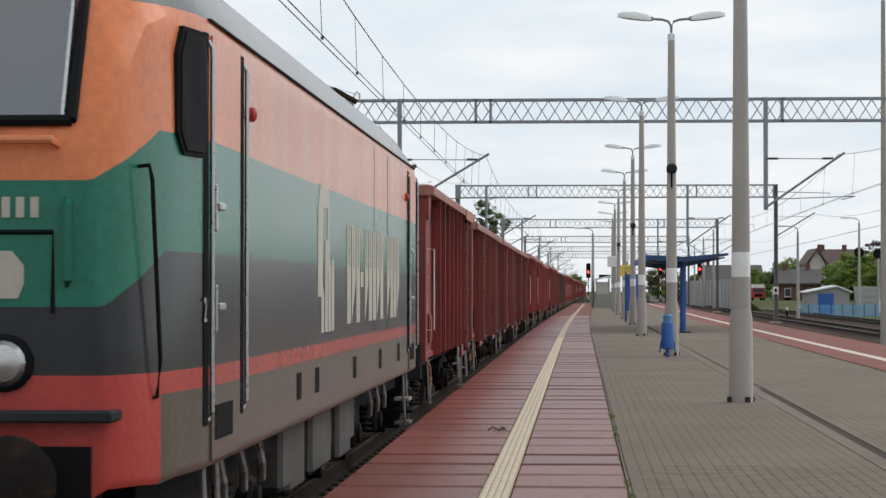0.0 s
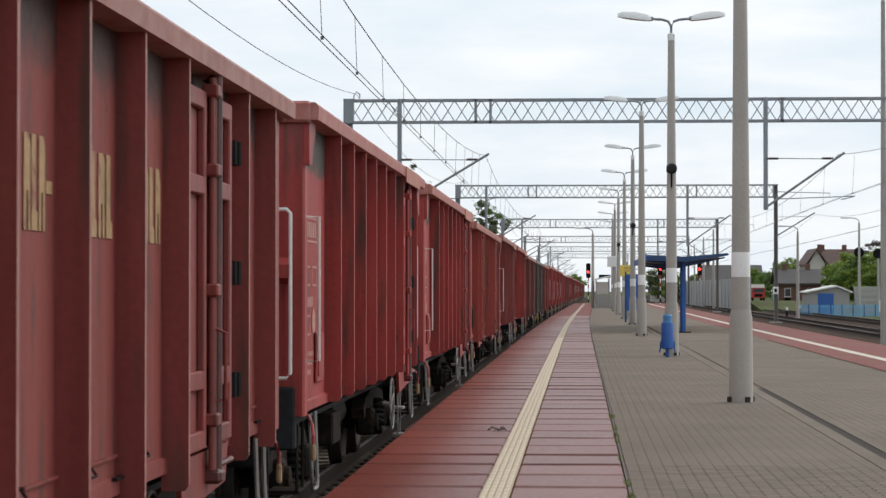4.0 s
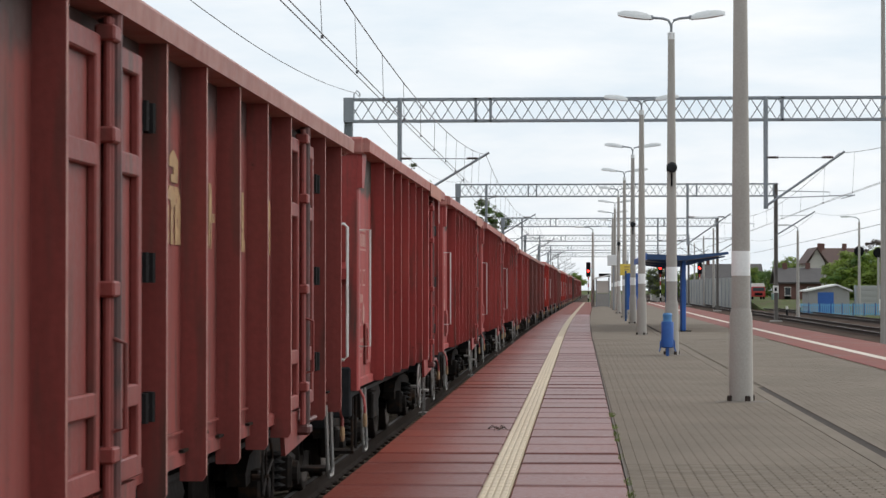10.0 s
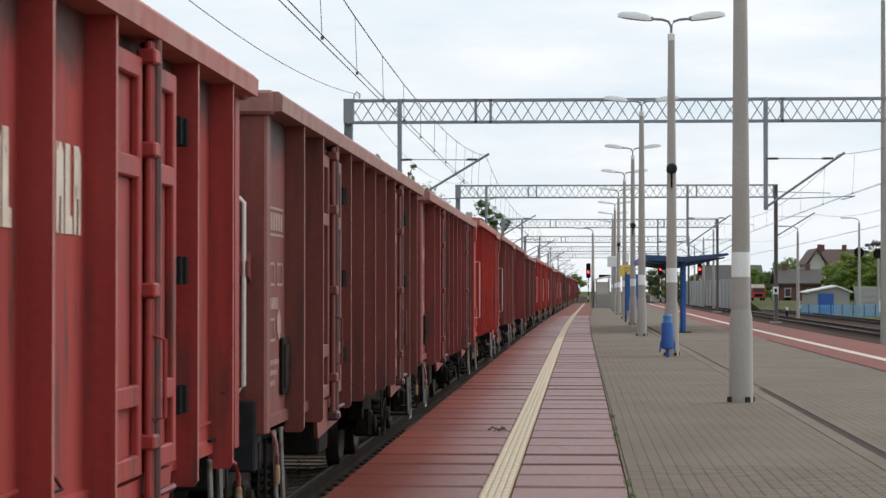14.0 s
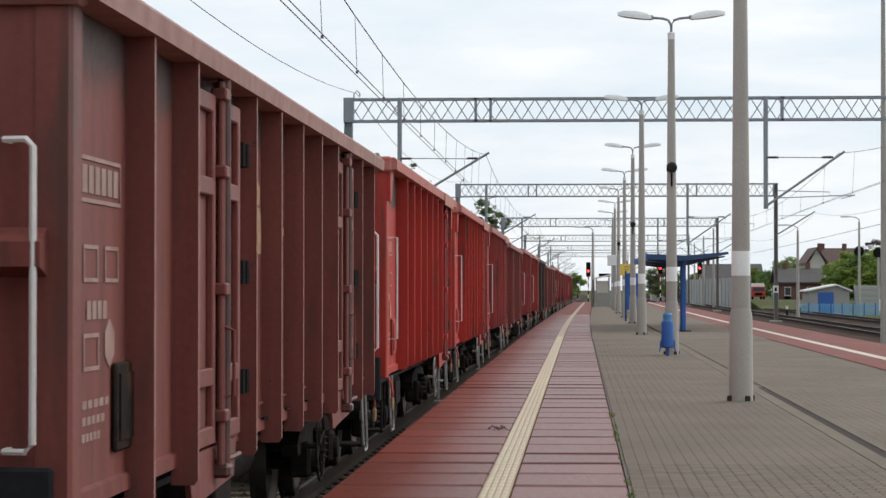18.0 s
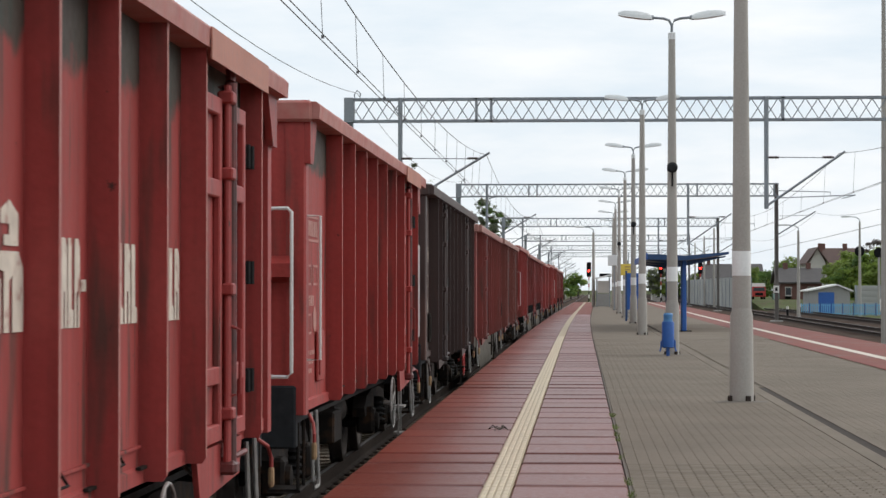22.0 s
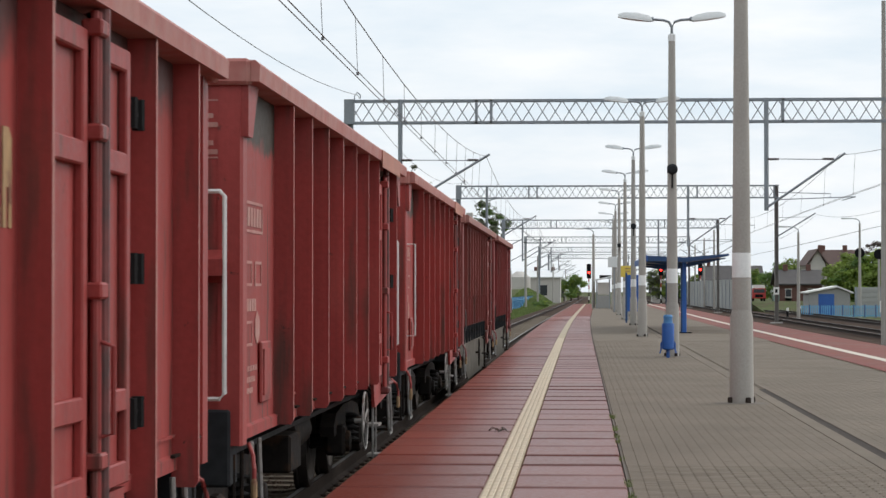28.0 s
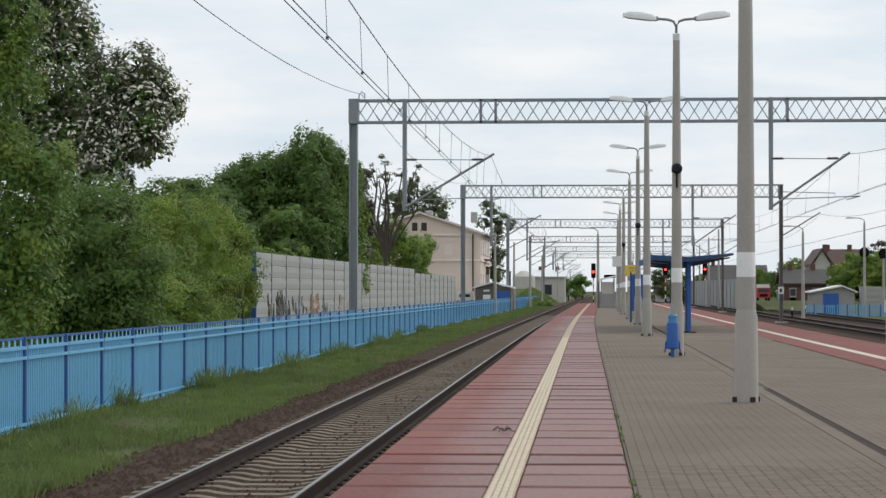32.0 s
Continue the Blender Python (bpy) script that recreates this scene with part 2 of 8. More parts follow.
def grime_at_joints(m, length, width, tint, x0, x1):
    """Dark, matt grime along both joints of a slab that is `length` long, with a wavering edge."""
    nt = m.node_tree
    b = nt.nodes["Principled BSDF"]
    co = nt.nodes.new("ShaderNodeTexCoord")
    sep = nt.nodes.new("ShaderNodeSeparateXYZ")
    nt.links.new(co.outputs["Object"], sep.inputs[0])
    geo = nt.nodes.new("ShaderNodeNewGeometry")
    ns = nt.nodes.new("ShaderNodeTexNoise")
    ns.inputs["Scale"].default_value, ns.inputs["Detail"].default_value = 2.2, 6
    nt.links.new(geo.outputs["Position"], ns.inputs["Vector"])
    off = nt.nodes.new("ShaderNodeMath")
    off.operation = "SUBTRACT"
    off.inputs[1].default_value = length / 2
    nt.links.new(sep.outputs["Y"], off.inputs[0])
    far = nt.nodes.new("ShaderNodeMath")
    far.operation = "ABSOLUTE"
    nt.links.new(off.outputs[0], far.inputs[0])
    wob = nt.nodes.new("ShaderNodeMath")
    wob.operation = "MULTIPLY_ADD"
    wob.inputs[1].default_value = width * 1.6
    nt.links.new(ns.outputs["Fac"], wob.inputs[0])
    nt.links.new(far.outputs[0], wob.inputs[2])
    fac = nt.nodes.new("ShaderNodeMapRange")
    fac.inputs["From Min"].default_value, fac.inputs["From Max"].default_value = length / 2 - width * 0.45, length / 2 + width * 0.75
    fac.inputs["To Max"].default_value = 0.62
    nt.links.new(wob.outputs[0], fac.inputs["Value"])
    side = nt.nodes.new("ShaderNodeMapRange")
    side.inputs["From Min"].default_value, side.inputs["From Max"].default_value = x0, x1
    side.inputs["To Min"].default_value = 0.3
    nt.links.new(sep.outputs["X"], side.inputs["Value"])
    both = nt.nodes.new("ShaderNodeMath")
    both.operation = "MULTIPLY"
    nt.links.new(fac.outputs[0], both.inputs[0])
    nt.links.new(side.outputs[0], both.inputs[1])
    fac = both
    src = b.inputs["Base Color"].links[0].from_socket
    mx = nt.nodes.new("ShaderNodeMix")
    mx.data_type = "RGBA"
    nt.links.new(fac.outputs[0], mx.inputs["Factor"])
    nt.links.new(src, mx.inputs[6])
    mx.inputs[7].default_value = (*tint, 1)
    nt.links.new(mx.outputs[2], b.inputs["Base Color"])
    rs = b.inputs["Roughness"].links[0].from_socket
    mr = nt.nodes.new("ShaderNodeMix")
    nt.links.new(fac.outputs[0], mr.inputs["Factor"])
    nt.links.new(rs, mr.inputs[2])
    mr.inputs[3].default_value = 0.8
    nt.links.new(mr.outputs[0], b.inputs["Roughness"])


def worn_path(m, x0, x1, tint):
    """Matt and full-coloured before x0; from x1 on trodden smooth and paler."""
    nt = m.node_tree
    b = nt.nodes["Principled BSDF"]
    co = nt.nodes.new("ShaderNodeTexCoord")
    sep = nt.nodes.new("ShaderNodeSeparateXYZ")
    nt.links.new(co.outputs["Object"], sep.inputs[0])
    ns = nt.nodes.new("ShaderNodeTexNoise")
    ns.inputs["Scale"].default_value, ns.inputs["Detail"].default_value = 1.2, 5
    geo = nt.nodes.new("ShaderNodeNewGeometry")
    nt.links.new(geo.outputs["Position"], ns.inputs["Vector"])
    wob = nt.nodes.new("ShaderNodeMath")
    wob.operation = "MULTIPLY_ADD"
    wob.inputs[1].default_value = 0.5
    nt.links.new(ns.outputs["Fac"], wob.inputs[0])
    nt.links.new(sep.outputs["X"], wob.inputs[2])
    fac = nt.nodes.new("ShaderNodeMapRange")
    fac.inputs["From Min"].default_value, fac.inputs["From Max"].default_value = x0 + 0.25, x1 + 0.25
    nt.links.new(wob.outputs[0], fac.inputs["Value"])
    gl = nt.nodes.new("ShaderNodeMapRange")
    gl.inputs["To Min"].default_value, gl.inputs["To Max"].default_value = 0.06, 0.33
    nt.links.new(fac.outputs[0], gl.inputs["Value"])
    nt.links.new(gl.outputs[0], b.inputs["Specular IOR Level"])
    src = b.inputs["Base Color"].links[0].from_socket
    half = nt.nodes.new("ShaderNodeMath")
    half.operation = "MULTIPLY"
    half.inputs[1].default_value = 0.45
    nt.links.new(fac.outputs[0], half.inputs[0])
    mx = nt.nodes.new("ShaderNodeMix")
    mx.data_type = "RGBA"
    nt.links.new(half.outputs[0], mx.inputs["Factor"])
    nt.links.new(src, mx.inputs[6])
    mx.inputs[7].default_value = (*tint, 1)
    nt.links.new(mx.outputs[2], b.inputs["Base Color"])


worn_path(RED_SLAB, -1.35, -0.75, (0.17, 0.07, 0.06))
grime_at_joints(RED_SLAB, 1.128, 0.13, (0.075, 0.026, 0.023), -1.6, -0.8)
RED_SLAB.node_tree.nodes["Principled BSDF"].inputs["IOR"].default_value = 1.27
TACTILE_RIB = mat("cream_tactile_rib", (0.57, 0.475, 0.34), 0.65, 0, 0.14, 25, 2.0, 0.1)
TACTILE = mat("cream_tactile_paving", (0.40, 0.32, 0.21), 0.65, 0, 0.14, 25, 2.0, 0.1)
LINE_WHITE = mat("worn_white_line", (0.56, 0.50, 0.41), 0.65, 0, 0.12, 25, 2.0, 0.1)
DRAIN = mat("dark_drain_strip", (0.060, 0.050, 0.043), 0.75, 0, 0.2, 30, 1.5, 0.2)
BAND_WHITE = mat("white_band_paint", (0.82, 0.82, 0.80), 0.5, 0, 0.08, 30, 3, 0.02)
CONCRETE = mat("pale_spun_concrete", (0.37, 0.345, 0.31), 0.8, 0, 0.14, 40, 1.2, 0.15)
SLEEPER = mat("concrete_sleeper", (0.20, 0.165, 0.128), 0.85, 0, 0.22, 25, 2, 0.25, spread=0.12)
BALLAST = mat("brown_ballast_bed", (0.068, 0.047, 0.036), 0.95, 0, 0.45, 9, 0.6, 0.9)
STONE = mat("ballast_stone", (0.088, 0.062, 0.048), 0.9, 0, 0.35, 12, 2, 0.3)
GRASS_SOIL = mat("grassy_soil", (0.085, 0.115, 0.042), 0.95, 0, 0.45, 5, 0.4, 0.8, stain=(0.10, 0.078, 0.052), stain_at=0.52)
GRASS = mat("grass_blades", (0.150, 0.200, 0.060), 0.7, 0, 0.4, 1.2, 0.3, 0.0)
MAST = mat("galvanised_grey_mast", (0.27, 0.29, 0.31), 0.55, 0.35, 0.15, 15, 1, 0.08)
MAST_BROWN = mat("brown_weathered_mast", (0.165, 0.148, 0.135), 0.7, 0.1, 0.2, 15, 1, 0.1)
CABLE = mat("dark_copper_wire", (0.15, 0.15, 0.155), 0.5, 0.3, 0.1, 15, 1, 0.0)
INSULATOR = mat("brown_insulator", (0.05, 0.03, 0.025), 0.3, 0, 0.1, 15, 1, 0.0)
BLUE_FENCE = mat("sky_blue_fence_paint", (0.14, 0.39, 0.61), 0.5, 0, 0.12, 20, 0.8, 0.05, stain=(0.12, 0.22, 0.33), stain_at=0.72)
BLUE_POST = mat("deep_blue_post_paint", (0.02, 0.09, 0.27), 0.5, 0, 0.12, 20, 0.8, 0.05)
BLUE_ENAMEL = mat("blue_enamel", (0.02, 0.10, 0.36), 0.45, 0, 0.15, 20, 2, 0.05)
BLUE_DARK = mat("dark_blue_steel", (0.018, 0.06, 0.16), 0.45, 0, 0.15, 20, 2, 0.05)
LEAF = [mat("leaf_fresh", (0.20, 0.275, 0.040), 0.6, 0, 0.45, 0.9, 0.25, 0), mat("leaf_mid", (0.118, 0.205, 0.040), 0.6, 0, 0.45, 0.9, 0.25, 0),
        mat("leaf_dark", (0.15, 0.17, 0.10), 0.6, 0, 0.45, 0.9, 0.25, 0), mat("leaf_bronze", (0.095, 0.070, 0.055), 0.6, 0, 0.4, 0.9, 0.25, 0)]


def translucent(m, share):
    """Leaf tissue: part of the light passes through."""
    nt = m.node_tree
    b = nt.nodes["Principled BSDF"]
    src = b.inputs["Base Color"].links[0].from_socket
    tr = nt.nodes.new("ShaderNodeBsdfTranslucent")
    nt.links.new(src, tr.inputs["Color"])
    mx = nt.nodes.new("ShaderNodeMixShader")
    mx.inputs[0].default_value = share
    out = [n for n in nt.nodes if n.type == "OUTPUT_MATERIAL"][0]
    nt.links.new(b.outputs[0], mx.inputs[1])
    nt.links.new(tr.outputs[0], mx.inputs[2])
    nt.links.new(mx.outputs[0], out.inputs["Surface"])


for m in LEAF + [GRASS]:
    translucent(m, 0.45)
BLOSSOM = mat("cream_blossom", (0.70, 0.66, 0.56), 0.7, 0, 0.2, 3, 1, 0)
BARK = mat("grey_brown_bark", (0.07, 0.055, 0.042), 0.9, 0, 0.35, 12, 2, 0.6)
BARRIER = mat("grey_acoustic_panel", (0.33, 0.33, 0.31), 0.7, 0, 0.1, 20, 0.5, 0.1, spread=0.05)
CREAM_WALL = mat("cream_plaster", (0.70, 0.575, 0.49), 0.85, 0, 0.07, 20, 0.4, 0.1)
CREAM_TRIM = mat("pale_plaster_trim", (0.74, 0.64, 0.56), 0.8, 0, 0.06, 20, 0.4, 0.1)
DARK_ROOF = mat("dark_roof_sheet", (0.06, 0.052, 0.05), 0.7, 0, 0.2, 10, 1, 0.2)
TILE_ROOF = mat("brown_tile_roof", (0.10, 0.060, 0.050), 0.8, 0, 0.2, 10, 1, 0.3)
BRICK_WALL = mat("red_brick_wall", (0.13, 0.062, 0.050), 0.85, 0, 0.2, 12, 0.8, 0.3)
GREY_WALL = mat("grey_render_wall", (0.30, 0.295, 0.28), 0.85, 0, 0.12, 12, 0.5, 0.2)
PALE_WALL = mat("pale_render_wall", (0.50, 0.47, 0.43), 0.85, 0, 0.1, 12, 0.5, 0.1)
CAB_GLASS = mat("smoked_cab_glass", (0.010, 0.010, 0.012), 0.45, 0, 0.1, 5, 1, 0.0)
CAB_GLASS.node_tree.nodes["Principled BSDF"].inputs["IOR"].default_value = 1.08
GLASS_DARK = mat("dark_window_glass", (0.035, 0.040, 0.048), 0.06, 0, 0.1, 5, 1, 0.0, coat=0.5)
SCREEN_GLASS = mat("coated_windscreen_glass", (0.035, 0.040, 0.048), 0.05, 0, 0.1, 5, 1, 0.0, coat=1.0)
SCREEN_GLASS.node_tree.nodes["Principled BSDF"].inputs["IOR"].default_value = 2.0
RED_SIGNAL = glow("red_signal_light", (1.0, 0.03, 0.02), 7.0)
BLACK = mat("matt_black", (0.012, 0.012, 0.013), 0.7, 0, 0.15, 15, 1, 0.05)
RED_ENAMEL = mat("red_enamel", (0.40, 0.03, 0.025), 0.45, 0, 0.15, 15, 1, 0.05)
SIGN_YELLOW = mat("yellow_sign_face", (0.70, 0.52, 0.08), 0.5, 0, 0.08, 15, 1, 0.0)
LAMP_SHELL = mat("pale_lamp_shell", (0.72, 0.73, 0.72), 0.4, 0, 0.08, 15, 1, 0.0)
HUT_WALL = mat("dark_render_wall", (0.13, 0.115, 0.105), 0.85, 0, 0.15, 12, 0.5, 0.2)
MINT = mat("mint_green_panel", (0.35, 0.52, 0.46), 0.6, 0, 0.1, 15, 1, 0.0)

# dull, dusty surfaces hardly gleam at a glancing angle
for m in (GRASS_SOIL, BALLAST, STONE, SLEEPER, DRAIN, RAIL_SIDE, DARK_GREY, BLACK, GREASE, RUST_STEEL, SKIRT_GREY, WHEEL_STEEL):
    m.node_tree.nodes["Principled BSDF"].inputs["IOR"].default_value = 1.12
for m in (WAGON_PAINT, RAIL_PAINT, TOP_PATCH, DARK_PATCH):
    m.node_tree.nodes["Principled BSDF"].inputs["Specular IOR Level"].default_value = 0.30


# ---- mesh building ----
class Geo:
    def __init__(self):
        self.v, self.f = [], []

    def add(self, verts, faces):
        n = len(self.v)
        self.v.extend(verts)
        self.f.extend([tuple(i + n for i in f) for f in faces])
        return self

    def box(self, x0, x1, y0, y1, z0, z1, c=0.0):
        """A box; c: width of its chamfered edges."""
        if not c:
            return self.add([(x0, y0, z0), (x1, y0, z0), (x1, y1, z0), (x0, y1, z0), (x0, y0, z1), (x1, y0, z1), (x1, y1, z1), (x0, y1, z1)],
                            [(0, 3, 2, 1), (4, 5, 6, 7), (0, 1, 5, 4), (1, 2, 6, 5), (2, 3, 7, 6), (3, 0, 4, 7)])
        X, Y, Z = (x0, x1), (y0, y1), (z0, z1)
        vs, ix = [], {}
        for i in (0, 1):
            for j in (0, 1):
                for k in (0, 1):
                    for a in range(3):
                        p = [X[i] + (c, -c)[i], Y[j] + (c, -c)[j], Z[k] + (c, -c)[k]]
                        p[a] = (X[i], Y[j], Z[k])[a]
                        ix[i, j, k, a] = len(vs)
                        vs.append(tuple(p))
        fs = []
        for a in range(3):
            b, d = (a + 1) % 3, (a + 2) % 3
            for s in (0, 1):
                q = []
                for u, w in ((0, 0), (1, 0), (1, 1), (0, 1)):
                    key = [0, 0, 0]
                    key[a], key[b], key[d] = s, u, w
                    q.append(ix[(*key, a)])
                fs.append(tuple(q if s else q[::-1]))
            for u in (0, 1):
                for w in (0, 1):
                    k0, k1 = [0, 0, 0], [0, 0, 0]
                    k0[b] = k1[b] = u
                    k0[d] = k1[d] = w
                    k1[a] = 1
                    q = [ix[(*k0, b)], ix[(*k1, b)], ix[(*k1, d)], ix[(*k0, d)]]
                    fs.append(tuple(q if u != w else q[::-1]))
        for i in (0, 1):
            for j in (0, 1):
                for k in (0, 1):
                    q = [ix[i, j, k, 0], ix[i, j, k, 1], ix[i, j, k, 2]]
                    fs.append(tuple(q if (i + j + k) % 2 else q[::-1]))
        return self.add(vs, fs)

    def tube(self, pts, r, n=6, r1=None, caps=True):
        """A round bar through the points, from radius r to r1."""
        P = [Vector(p) for p in pts]
        r1 = r if r1 is None else r1
        vs, fs = [], []
        for i, p in enumerate(P):
            d = (P[min(i + 1, len(P) - 1)] - P[max(i - 1, 0)]).normalized()
            a = d.cross(Vector((0, 0, 1)) if abs(d.z) < 0.9 else Vector((1, 0, 0))).normalized()
            b = d.cross(a)
            rr = r + (r1 - r) * i / (len(P) - 1)
            for k in range(n):
                w = 2 * math.pi * k / n
                vs.append(tuple(p + a * (rr * math.cos(w)) + b * (rr * math.sin(w))))
            if i:
                o = (i - 1) * n
                fs += [(o + k, o + (k + 1) % n, o + n + (k + 1) % n, o + n + k) for k in range(n)]
        if caps:
            fs.append(tuple(range(n))[::-1])
            fs.append(tuple(range(len(vs) - n, len(vs))))
        return self.add(vs, fs)

    def lathe(self, rings, axis="z", at=(0, 0, 0), n=16):
        """Rings of (distance along the axis, radius)."""
        vs, fs = [], []
        for i, (h, r) in enumerate(rings):
            for k in range(n):
                w = 2 * math.pi * k / n
                c, s = r * math.cos(w), r * math.sin(w)
                p = {"z": (c, s, h), "x": (h, c, s), "y": (s, h, c)}[axis]
                vs.append((p[0] + at[0], p[1] + at[1], p[2] + at[2]))
            if i:
                o = (i - 1) * n
                fs += [(o + k, o + (k + 1) % n, o + n + (k + 1) % n, o + n + k) for k in range(n)]
        fs.append(tuple(range(n))[::-1])
        fs.append(tuple(range(len(vs) - n, len(vs))))
        return self.add(vs, fs)

    def slab(self, outline, x0, x1, axis="x"):
        """A plate: the outline in the two other axes, from x0 to x1 along the axis."""
        n = len(outline)
        put = {"x": lambda d, a, b: (d, a, b), "y": lambda d, a, b: (a, d, b), "z": lambda d, a, b: (a, b, d)}[axis]
        vs = [put(x0, a, b) for a, b in outline] + [put(x1, a, b) for a, b in outline]
        fs = [tuple(range(n))[::-1], tuple(range(n, 2 * n))] + [(k, (k + 1) % n, n + (k + 1) % n, n + k) for k in range(n)]
        return self.add(vs, fs)

    def run(self, profile, y0, y1, step=6.0, shift=0.0, closed=True):
        """A profile of (x, z) drawn along the bending line."""
        k, vs, fs = len(profile), [], []
        n = max(1, int(math.ceil((y1 - y0) / step)))
        for i in range(n + 1):
            y = y0 + (y1 - y0) * i / n
            vs += [(x + shift + bend(y), y, z) for x, z in profile]
            if i:
                o = (i - 1) * k
                fs += [(o + j, o + (j + 1) % k, o + k + (j + 1) % k, o + k + j) for j in range(k if closed else k - 1)]
        if closed:
            fs += [tuple(range(k))[::-1], tuple(range(len(vs) - k, len(vs)))]
        return self.add(vs, fs)

    def mesh(self, name, *materials, smooth=False):
        me = bpy.data.meshes.new(name)
        me.from_pydata(self.v, [], self.f)
        for m in materials:
            me.materials.append(m)
        bm = bmesh.new()
        bm.from_mesh(me)
        bmesh.ops.recalc_face_normals(bm, faces=bm.faces)
        bm.to_mesh(me)
        bm.free()
        if smooth:
            me.shade_smooth()
            me.set_sharp_from_angle(angle=radians(35))
        return me


def part(name, geo, material, parent, label="", smooth=False, at=None):
    ob = new(name, geo.mesh(name, material, smooth=smooth) if isinstance(geo, Geo) else geo)
    ob.parent = parent
    if at:
        ob.location = at
    if label:
        tagged(ob, label)
    return ob


def thing(name, label, category, group="", kind="", at=(0, 0, 0), turn=0.0):
    ob = new(name)
    ob.location = at
    ob.rotation_euler = (0, 0, radians(turn))
    return tagged(ob, label, category, group, kind)


def setting(name, geo, material, label, category, kind="structure", smooth=False):
    return tagged(new(name, geo.mesh(name, material, smooth=smooth)), label, category, "", kind)


# ---- ground, tracks, platform ----
g = Geo()
g.add([(-2500, -400, GROUND), (2500, -400, GROUND), (2500, 4000, GROUND), (-2500, 4000, GROUND)], [(0, 1, 2, 3)])
setting("ground", g, GRASS_SOIL, "rough grassy ground beside the railway", "ground")

EDGE_L, EDGE_R, SLAB_R = -1.73, 7.75, 0.34
PLAT_END = 255.0
g = Geo().run([(EDGE_L + 0.05, -0.06), (EDGE_R - 0.05, -0.06), (EDGE_R - 0.05, GROUND - 0.05), (EDGE_L + 0.05, GROUND - 0.05)], -30, PLAT_END)
platform = setting("platform", g, ASPHALT_GREY, "long concrete island platform between the tracks", "platform")


def rail_profile(x):
    p = [(0.036, 0), (0.036, -0.035), (0.009, -0.05), (0.009, -0.135), (0.07, -0.15), (0.07, -0.172)]
    return [(x + a, RAIL + b) for a, b in p] + [(x - a, RAIL + b) for a, b in reversed(p)]


def track(name, axis, y0, y1, label):
    th = thing(name, label, "railway track", kind="structure")
    for x in (axis - 0.7535, axis + 0.7535):
        rail = part("rail", Geo().run(rail_profile(x), y0, y1), RAIL_SIDE, th, "rusty steel rail with a polished head")
        part("rail_head", Geo().run([(x - 0.022, RAIL + 0.001), (x + 0.022, RAIL + 0.001), (x + 0.022, RAIL + 0.004), (x - 0.022, RAIL + 0.004)], y0, y1), TREAD, rail, "polished running surface")
    return th


def ballast(axis, y0, y1, w=1.8, left=1.8):
    return Geo().run([(axis - left, RAIL - 0.235), (axis + w, RAIL - 0.235), (axis + w + 0.55, GROUND - 0.02), (axis - left - 0.55, GROUND - 0.02)], y0, y1)


TRACKS = {}
for name, axis, label in (("track_1", TRACK, "railway track on concrete sleepers beside the platform"), ("track_2", 9.5, "railway track along the far platform edge"),
                          ("track_3", 14.0, "parallel railway track beyond the platform"), ("track_4", 18.6, "outer railway track on ballast")):
    TRACKS[name] = track(name, axis, -60, 900, label)
    setting("ballast_" + name[-1], ballast(axis, -60, 900, 1.8, 2.55 if axis == TRACK else 1.8), BALLAST, "brown crushed stone ballast under a track", "ballast")
# earth bank that carries the fence
setting("grass_verge", Geo().run([(-6.0, RAIL - 0.235), (-6.6, RAIL - 0.215), (-8.0, -0.70), (-60, -0.70), (-60, GROUND - 0.05), (-5.1, GROUND - 0.05)], -60, 420), GRASS_SOIL,
        "grassy verge between track and fence", "verge")

# sleepers of the train's track
g = Geo()
g.slab([(-1.3, RAIL - 0.19), (-0.95, RAIL - 0.172), (-0.5, RAIL - 0.172), (-0.3, RAIL - 0.205), (0.3, RAIL - 0.205), (0.5, RAIL - 0.172), (0.95, RAIL - 0.172), (1.3, RAIL - 0.19),
        (1.3, RAIL - 0.30), (-1.3, RAIL - 0.30)], -0.13, 0.13, "y")
sleeper_mesh = g.mesh("sleeper", SLEEPER)
clip_mesh = Geo().box(0.075, 0.125, -0.025, 0.025, -0.172, -0.142, 0.008).box(0.04, 0.08, -0.02, 0.02, -0.165, -0.14, 0.008).mesh("rail_clip", RAIL_SIDE)
y, k = -6.0, 0
rest = Geo()
while y < 200:
    if 10 < y < 100:
        s = part("sleeper", sleeper_mesh, None, TRACKS["track_1"], at=(TRACK + bend(y), y, 0))
        if y < 36:
            for x in (-0.7535, 0.7535):
                for sgn in (1, -1):
                    c = part("rail_clip", clip_mesh, None, s, at=(x, 0, RAIL))
                    if sgn < 0:
                        c.rotation_euler = (0, 0, math.pi)
    else:
        rest.box(TRACK + bend(y) - 1.3, TRACK + bend(y) + 1.3, y - 0.13, y + 0.13, RAIL - 0.30, RAIL - 0.18)
    y += 0.62
part("far_sleepers", rest, SLEEPER, TRACKS["track_1"], "row of concrete sleepers")
TRACKS["track_1"].children[-1]["kind"] = "stuff"

# loose stones between and beside the rails
rng = np.random.default_rng(4)
g = Geo()
for i in range(7000):
    y = 14 + 60 * rng.random() ** 1.5
    x = TRACK + rng.uniform(-2.75, 0.62)
    if abs(abs(x - TRACK) - 0.7535) < 0.09:
        continue
    r = rng.uniform(0.025, 0.05)
    z = RAIL - 0.235 - max(0, abs(x - TRACK) - 2.5) * 0.35
    a, b, c = (rng.uniform(0.7, 1.3, 3) * r)
    g.add([(x - a, y, z), (x, y - b, z), (x + a, y + 0.2 * b, z), (x, y + b, z), (x + 0.2 * a, y - 0.1 * b, z + c)], [(0, 1, 4), (1, 2, 4), (2, 3, 4), (3, 0, 4)])
